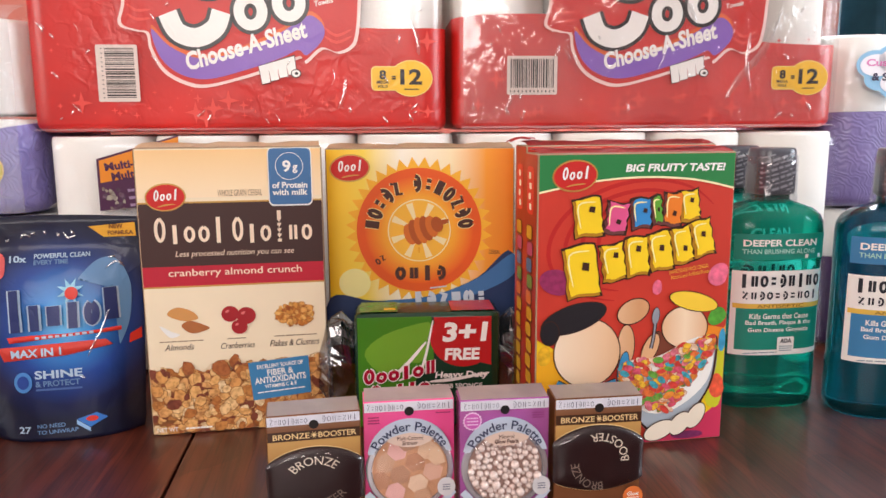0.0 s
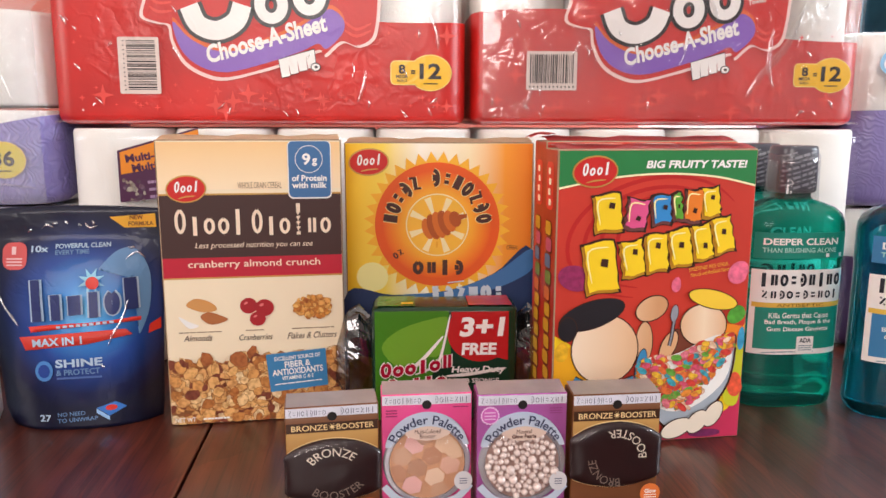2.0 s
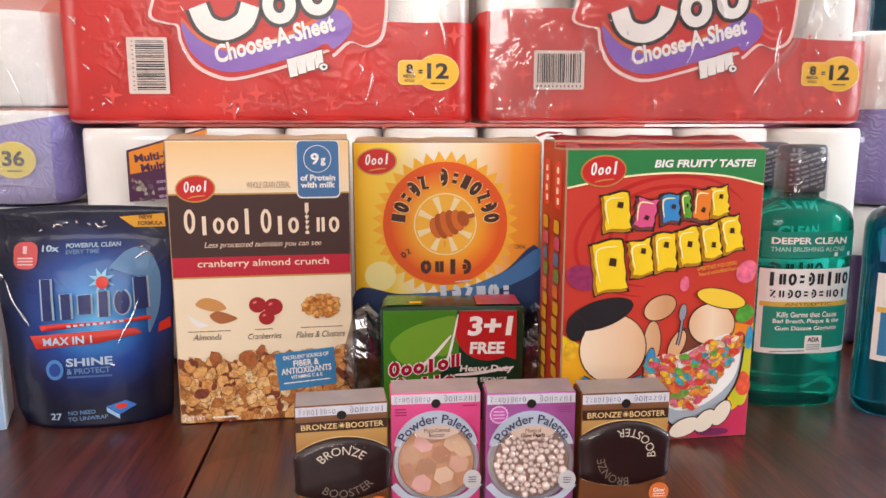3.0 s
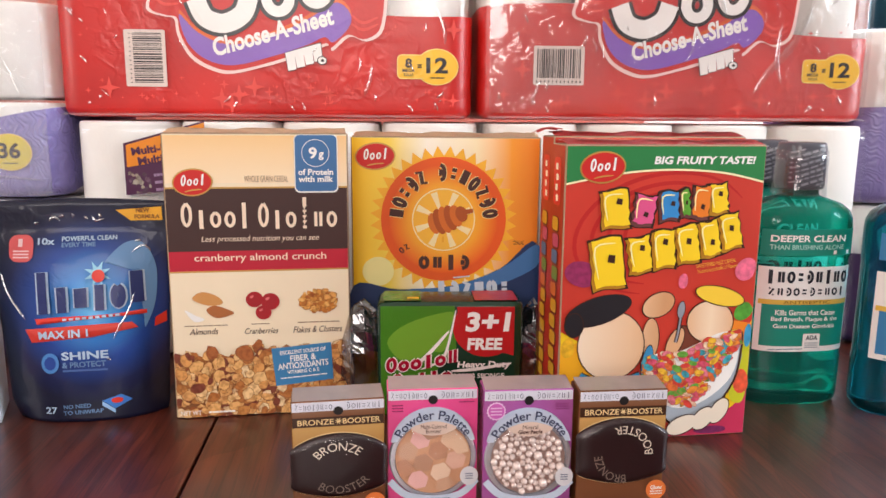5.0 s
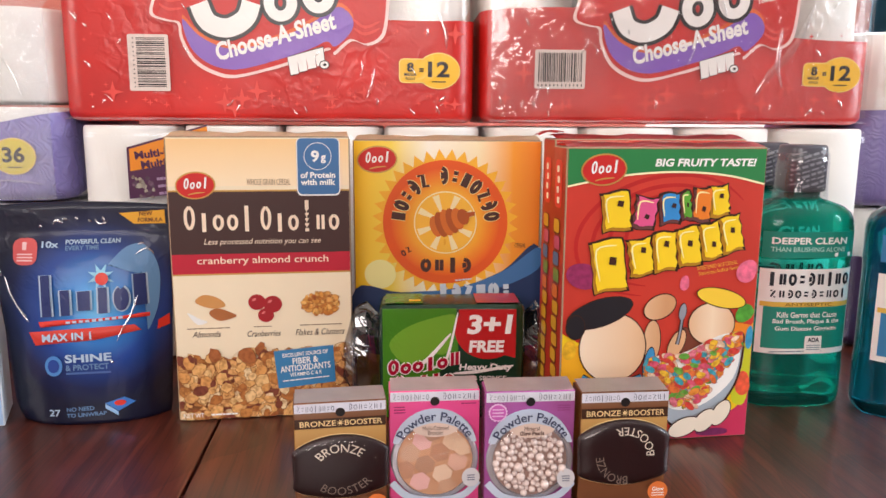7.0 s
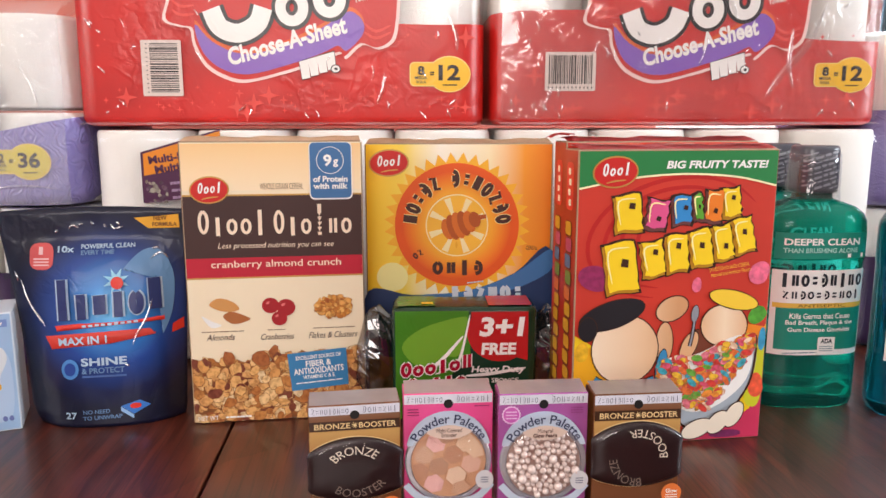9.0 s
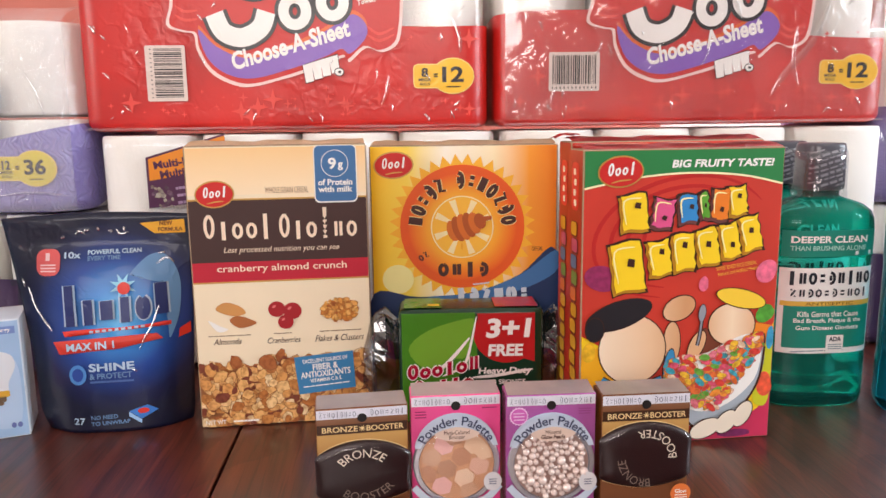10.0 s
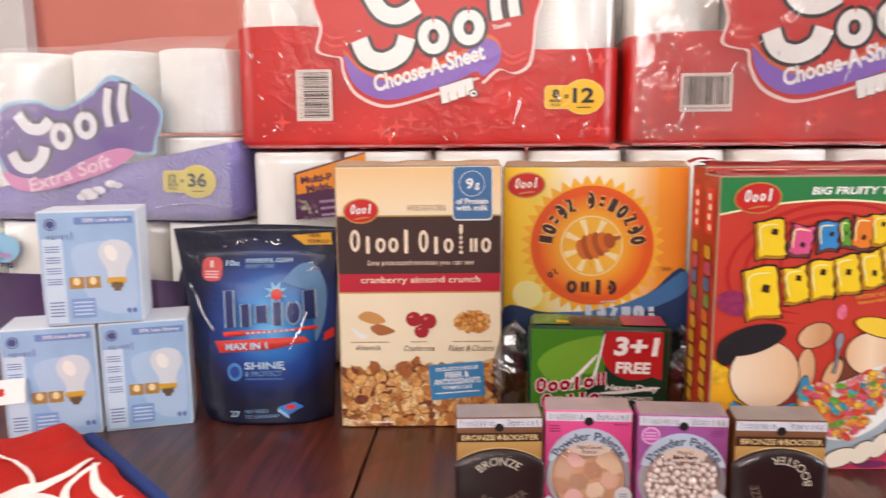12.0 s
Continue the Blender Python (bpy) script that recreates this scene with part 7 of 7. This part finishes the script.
patch("tablet_print", [(0.066, 0.0205), (0.078, 0.0115), (0.078, 0.0075), (0.066, 0.0160)], fink("tab_side", (150, 190, 230)), -0.0013)
patch("tablet_print", ellipse(0.0800, 0.0205, 0.0055, 0.0028), fink("red", (216, 50, 36)), -0.0016)
lettering("10x", 0.0165, 0.1790, 0.016, 0.0064, PW, po, -0.0016, 0.03, wrapf=pouch_front)
lettering("POWERFUL CLEAN", 0.0570, 0.1815, 0.052, 0.0046, PW, po, -0.0016, 0.03, rot=1, wrapf=pouch_front)
lettering("EVERY TIME", 0.0470, 0.1755, 0.032, 0.0044, fink("mist", (104, 138, 180)), po, -0.0016, 0.03, rot=1, wrapf=pouch_front)
patch("seal", rrect(-0.0070, 0.1725, 0.023, 0.026, 0.008), fink("seal_red", (216, 90, 90)), -0.0012)
lettering("1", -0.0075, 0.1780, 0.004, 0.0075, fink("seal_pale", (240, 200, 200)), po, -0.0018, 0.03, wrapf=pouch_front)
flat("print_bar", [rrect(-0.0070, 0.1700 - 0.003 * k, 0.015, 0.0014) for k in range(3)], fink("seal_pale", (240, 200, 200)), po, -0.0018, wrapf=pouch_front)
patch("corner_print", [(0.082, 0.209), (0.126, 0.212), (0.1265, 0.198), (0.096, 0.198)], fink("gold", (236, 176, 44)), -0.0010)
lettering("NEW", 0.1080, 0.2085, 0.013, 0.0046, fink("brown", (130, 80, 20)), po, -0.0016, 0.03, wrapf=pouch_front)
lettering("FORMULA", 0.1120, 0.2020, 0.024, 0.0042, fink("brown", (130, 80, 20)), po, -0.0016, 0.03, wrapf=pouch_front)

# ---- light bulb cartons ----
M_BULBBOX = mat("pale_blue_card", (164, 196, 230), 0.4, coat=0.15, var=0.10, vscale=16)
BW, BD, BH = 0.0905, 0.062, 0.1215
NAVY, PALEB = ink("navy_text", (70, 84, 150)), ink("pale_sky", (214, 230, 246))


def bulb_box(m, w, label):
    t = thing("light_bulb_box", m, label, "box", "light bulb boxes")
    part("carton_body", box(w, BD, BH, 0.0010, 2), ink("cool_white", (222, 230, 240)), t)
    flat("front_panel", [rrect(w / 2, BH / 2, w - 0.003, BH - 0.003)], M_BULBBOX, t, -0.0003)
    flat("print_panel", [rrect(0.013, 0.048, 0.020, 0.090)], PALEB, t, -0.0005)
    flat("print_panel", [smooth_loop([(0.03, 0.075), (0.05, 0.088), (w - 0.01, 0.084), (w - 0.004, 0.05), (w - 0.01, 0.012), (0.05, 0.02)], 4)], ink("cloud_blue", (184, 208, 236)), t, -0.0005)
    flat("header_band", [rrect(w * 0.66, 0.1110, w * 0.58, 0.0075)], ink("band_blue", (120, 146, 204)), t, -0.0007)
    lettering("20% Less Energy", w * 0.68, 0.1110, w * 0.46, 0.0050, WHITE, t, -0.0010, 0.02)
    flat("logo_shape", [ellipse(0.0130, 0.1080, 0.0062, 0.0062)], NAVY, t, -0.0008)
    flat("logo_shape", ring_loops(0.0130, 0.1080, 0.0050, 0.0007, 20), PALEB, t, -0.0011)
    glyphs(t, "arch ring cup ring hook stem", 0.008, 0.0915, 0.027, 0.0085, ink("mid_navy", (110, 122, 180)), -0.0008, 0.22, tall=(0.7, 0.7, 0.7, 0.7, 0.7, 1))
    for k in range(4):
        bars(0.0130, 0.082 - k * 0.0115, 0.014, 0.008, 3, ink("mid_navy", (110, 122, 180)), t, -0.0008, seed=20 + k)
    bx, bz = w - 0.024, 0.070
    flat("bulb_print", [smooth_loop([(bx - 0.0075, bz - 0.022), (bx - 0.0095, bz - 0.012), (bx - 0.0165, bz + 0.004), (bx - 0.0130, bz + 0.016), (bx, bz + 0.0205), (bx + 0.0130, bz + 0.016), (bx + 0.0165, bz + 0.004), (bx + 0.0095, bz - 0.012), (bx + 0.0075, bz - 0.022)], 4)], ink("bulb_white", (222, 226, 232)), t, -0.0009)
    flat("bulb_print", [ellipse(bx - 0.004, bz + 0.006, 0.006, 0.009, 20)], WHITE, t, -0.0012)
    flat("bulb_print", [rrect(bx, bz - 0.0235, 0.0190, 0.0065, 0.002)], ink("bulb_gold", (226, 172, 60)), t, -0.0012)
    flat("bulb_print", [rrect(bx, bz - 0.0285, 0.0120, 0.0060, 0.0015), rrect(bx, bz - 0.0330, 0.0070, 0.0040, 0.0015)], ink("bulb_brass", (130, 110, 90), 0.3, metal=0.3), t, -0.0012)
    for k in range(2):
        flat("picture_print", [rrect(0.034 + k * 0.0160, 0.0455, 0.0145, 0.0125, 0.001)], ink("photo_brown", (186, 140, 76)), t, -0.0009)
        flat("picture_print", [ellipse(0.034 + k * 0.0160, 0.0470, 0.0035, 0.0042)], ink("photo_glow", (250, 226, 170)), t, -0.0012)
    flat("fact_panel", [rrect(0.0390, 0.0180, 0.0230, 0.0210)], ink("fact_blue", (136, 166, 220)), t, -0.0008)
    bars(0.0390, 0.0180, 0.019, 0.017, 4, PALEB, t, -0.0011, seed=33)
    bars(0.0130, 0.0180, 0.014, 0.018, 5, ink("mid_navy", (110, 122, 180)), t, -0.0008, seed=35)
    flat("print_mark", [ellipse(w - 0.014, 0.013, 0.0022, 0.0028), ellipse(w - 0.0085, 0.013, 0.0022, 0.0028)], ink("mid_navy", (110, 122, 180)), t, -0.0009)
    return t


ba = radians(24)
for u, z, w, yw, lab in ((-0.0905, 0, BW, 24, "pale blue light bulb carton standing on the table"), (-0.187, 0, 0.093, 24, "pale blue light bulb carton beside a red bag"), (-0.1405, BH + 0.0012, 0.0975, 22.5, "pale blue light bulb carton stacked on two others")):
    bulb_box(pose(-0.4445 + u * math.cos(ba), 0.6985 + u * math.sin(ba), TOP + z, 0, 0, yw), w, lab)

# ---- red bag lying on the table ----
bag = thing("shopping_bag", pose(-0.4125, 0.5300, TOP, 0, 0, -37.9), "red folded fabric bag with white swirls and a blue edge", "bag")
M_BAG = mat("red_bag_cloth", (250, 50, 36), 0.62, bump=0.5, bscale=900, var=0.08, vscale=12)
M_BAGB = mat("blue_bag_cloth", (34, 62, 130), 0.7, bump=0.5, bscale=900, var=0.1)


def bag_top(x, y):
    return 0.046 + 0.16 * y + 0.006 * noise.noise(Vector((x * 16, y * 16, 2))) + 0.003 * noise.noise(Vector((x * 45, y * 45, 5)))


# local x runs along the blue edge, local -y lies over the table towards the camera
bm = bmesh.new()
NB = 30
g = []
for i in range(NB + 1):
    row = []
    for j in range(NB + 1):
        x, y = -0.135 + 0.265 * i / NB - 0.10 * (j / NB) * (1 - i / NB), -0.24 * j / NB
        edge = min(1, min(i, NB - i) / 2.5, min(j, NB - j) / 2.5)
        row.append(bm.verts.new((x + 0.006 * noise.noise(Vector((x * 20, y * 20, 1))), y + 0.005 * noise.noise(Vector((x * 22, y * 18, 7))) - 0.004, 0.006 + (bag_top(x, y) - 0.006) * math.sqrt(edge))))
    g.append(row)
for i in range(NB):
    for j in range(NB):
        bm.faces.new((g[i][j], g[i][j + 1], g[i + 1][j + 1], g[i + 1][j]))
bmesh.ops.solidify(bm, geom=bm.faces[:], thickness=0.004)
bmesh.ops.recalc_face_normals(bm, faces=bm.faces[:])
part("bag_cloth", bm, M_BAG, bag, smooth=True)
part("bag_edge", box(0.23, 0.016, 0.028, 0.006, 3, (-0.115, -0.010, 0.0005)), M_BAGB, bag, "blue cloth border")


def on_bag(pts, w, name, material):
    bm = bmesh.new()
    loop = stroke(pts, w, 10, True)
    n = len(loop) // 2
    for a in range(n - 1):
        q = [loop[a], loop[a + 1], loop[-a - 2], loop[-a - 1]]
        bm.faces.new([bm.verts.new((x, y, bag_top(x, y) + 0.0022)) for x, y in q])
    bmesh.ops.remove_doubles(bm, verts=bm.verts[:], dist=1e-6)
    bmesh.ops.recalc_face_normals(bm, faces=bm.faces[:])
    part(name, bm, material, bag)


M_BW = mat("white_bag_print", (240, 232, 226), 0.6, var=0.05)
on_bag([(-0.040, -0.150), (-0.016, -0.097), (-0.002, -0.071), (-0.001, -0.050), (-0.005, -0.030)], 0.011, "swirl_print", M_BW)
on_bag([(-0.030, -0.130), (-0.010, -0.098), (0.012, -0.078), (0.047, -0.071), (0.068, -0.073), (0.085, -0.090)], 0.013, "swirl_print", M_BW)
on_bag([(0.008, -0.028), (0.010, -0.048), (0.025, -0.062), (0.052, -0.065), (0.073, -0.052), (0.068, -0.031)], 0.007, "swirl_print", M_BW)
on_bag([(0.004, -0.032), (0.030, -0.040), (0.055, -0.041), (0.085, -0.038), (0.120, -0.036)], 0.009, "swirl_print", M_BW)
on_bag([(-0.120, -0.100), (-0.080, -0.080), (-0.031, -0.074), (0.015, -0.085), (0.040, -0.110)], 0.004, "swirl_print", M_BW)
on_bag([(0.055, -0.068), (0.074, -0.058), (0.080, -0.040), (0.100, -0.026)], 0.006, "swirl_print", M_BW)

# ---- small tag on the bag ----
tag = thing("price_tag", pose(-0.616, 0.600, 0.7975, -24, 0, 28), "small white card tag lying against the red bag", "tag")
part("tag_card", box(0.034, 0.0008, 0.026, 0.0003, 1), WHITE, tag)
flat("tag_print", [rrect(0.010, 0.013, 0.010, 0.008, 0.002)], RED, tag, -0.0003)
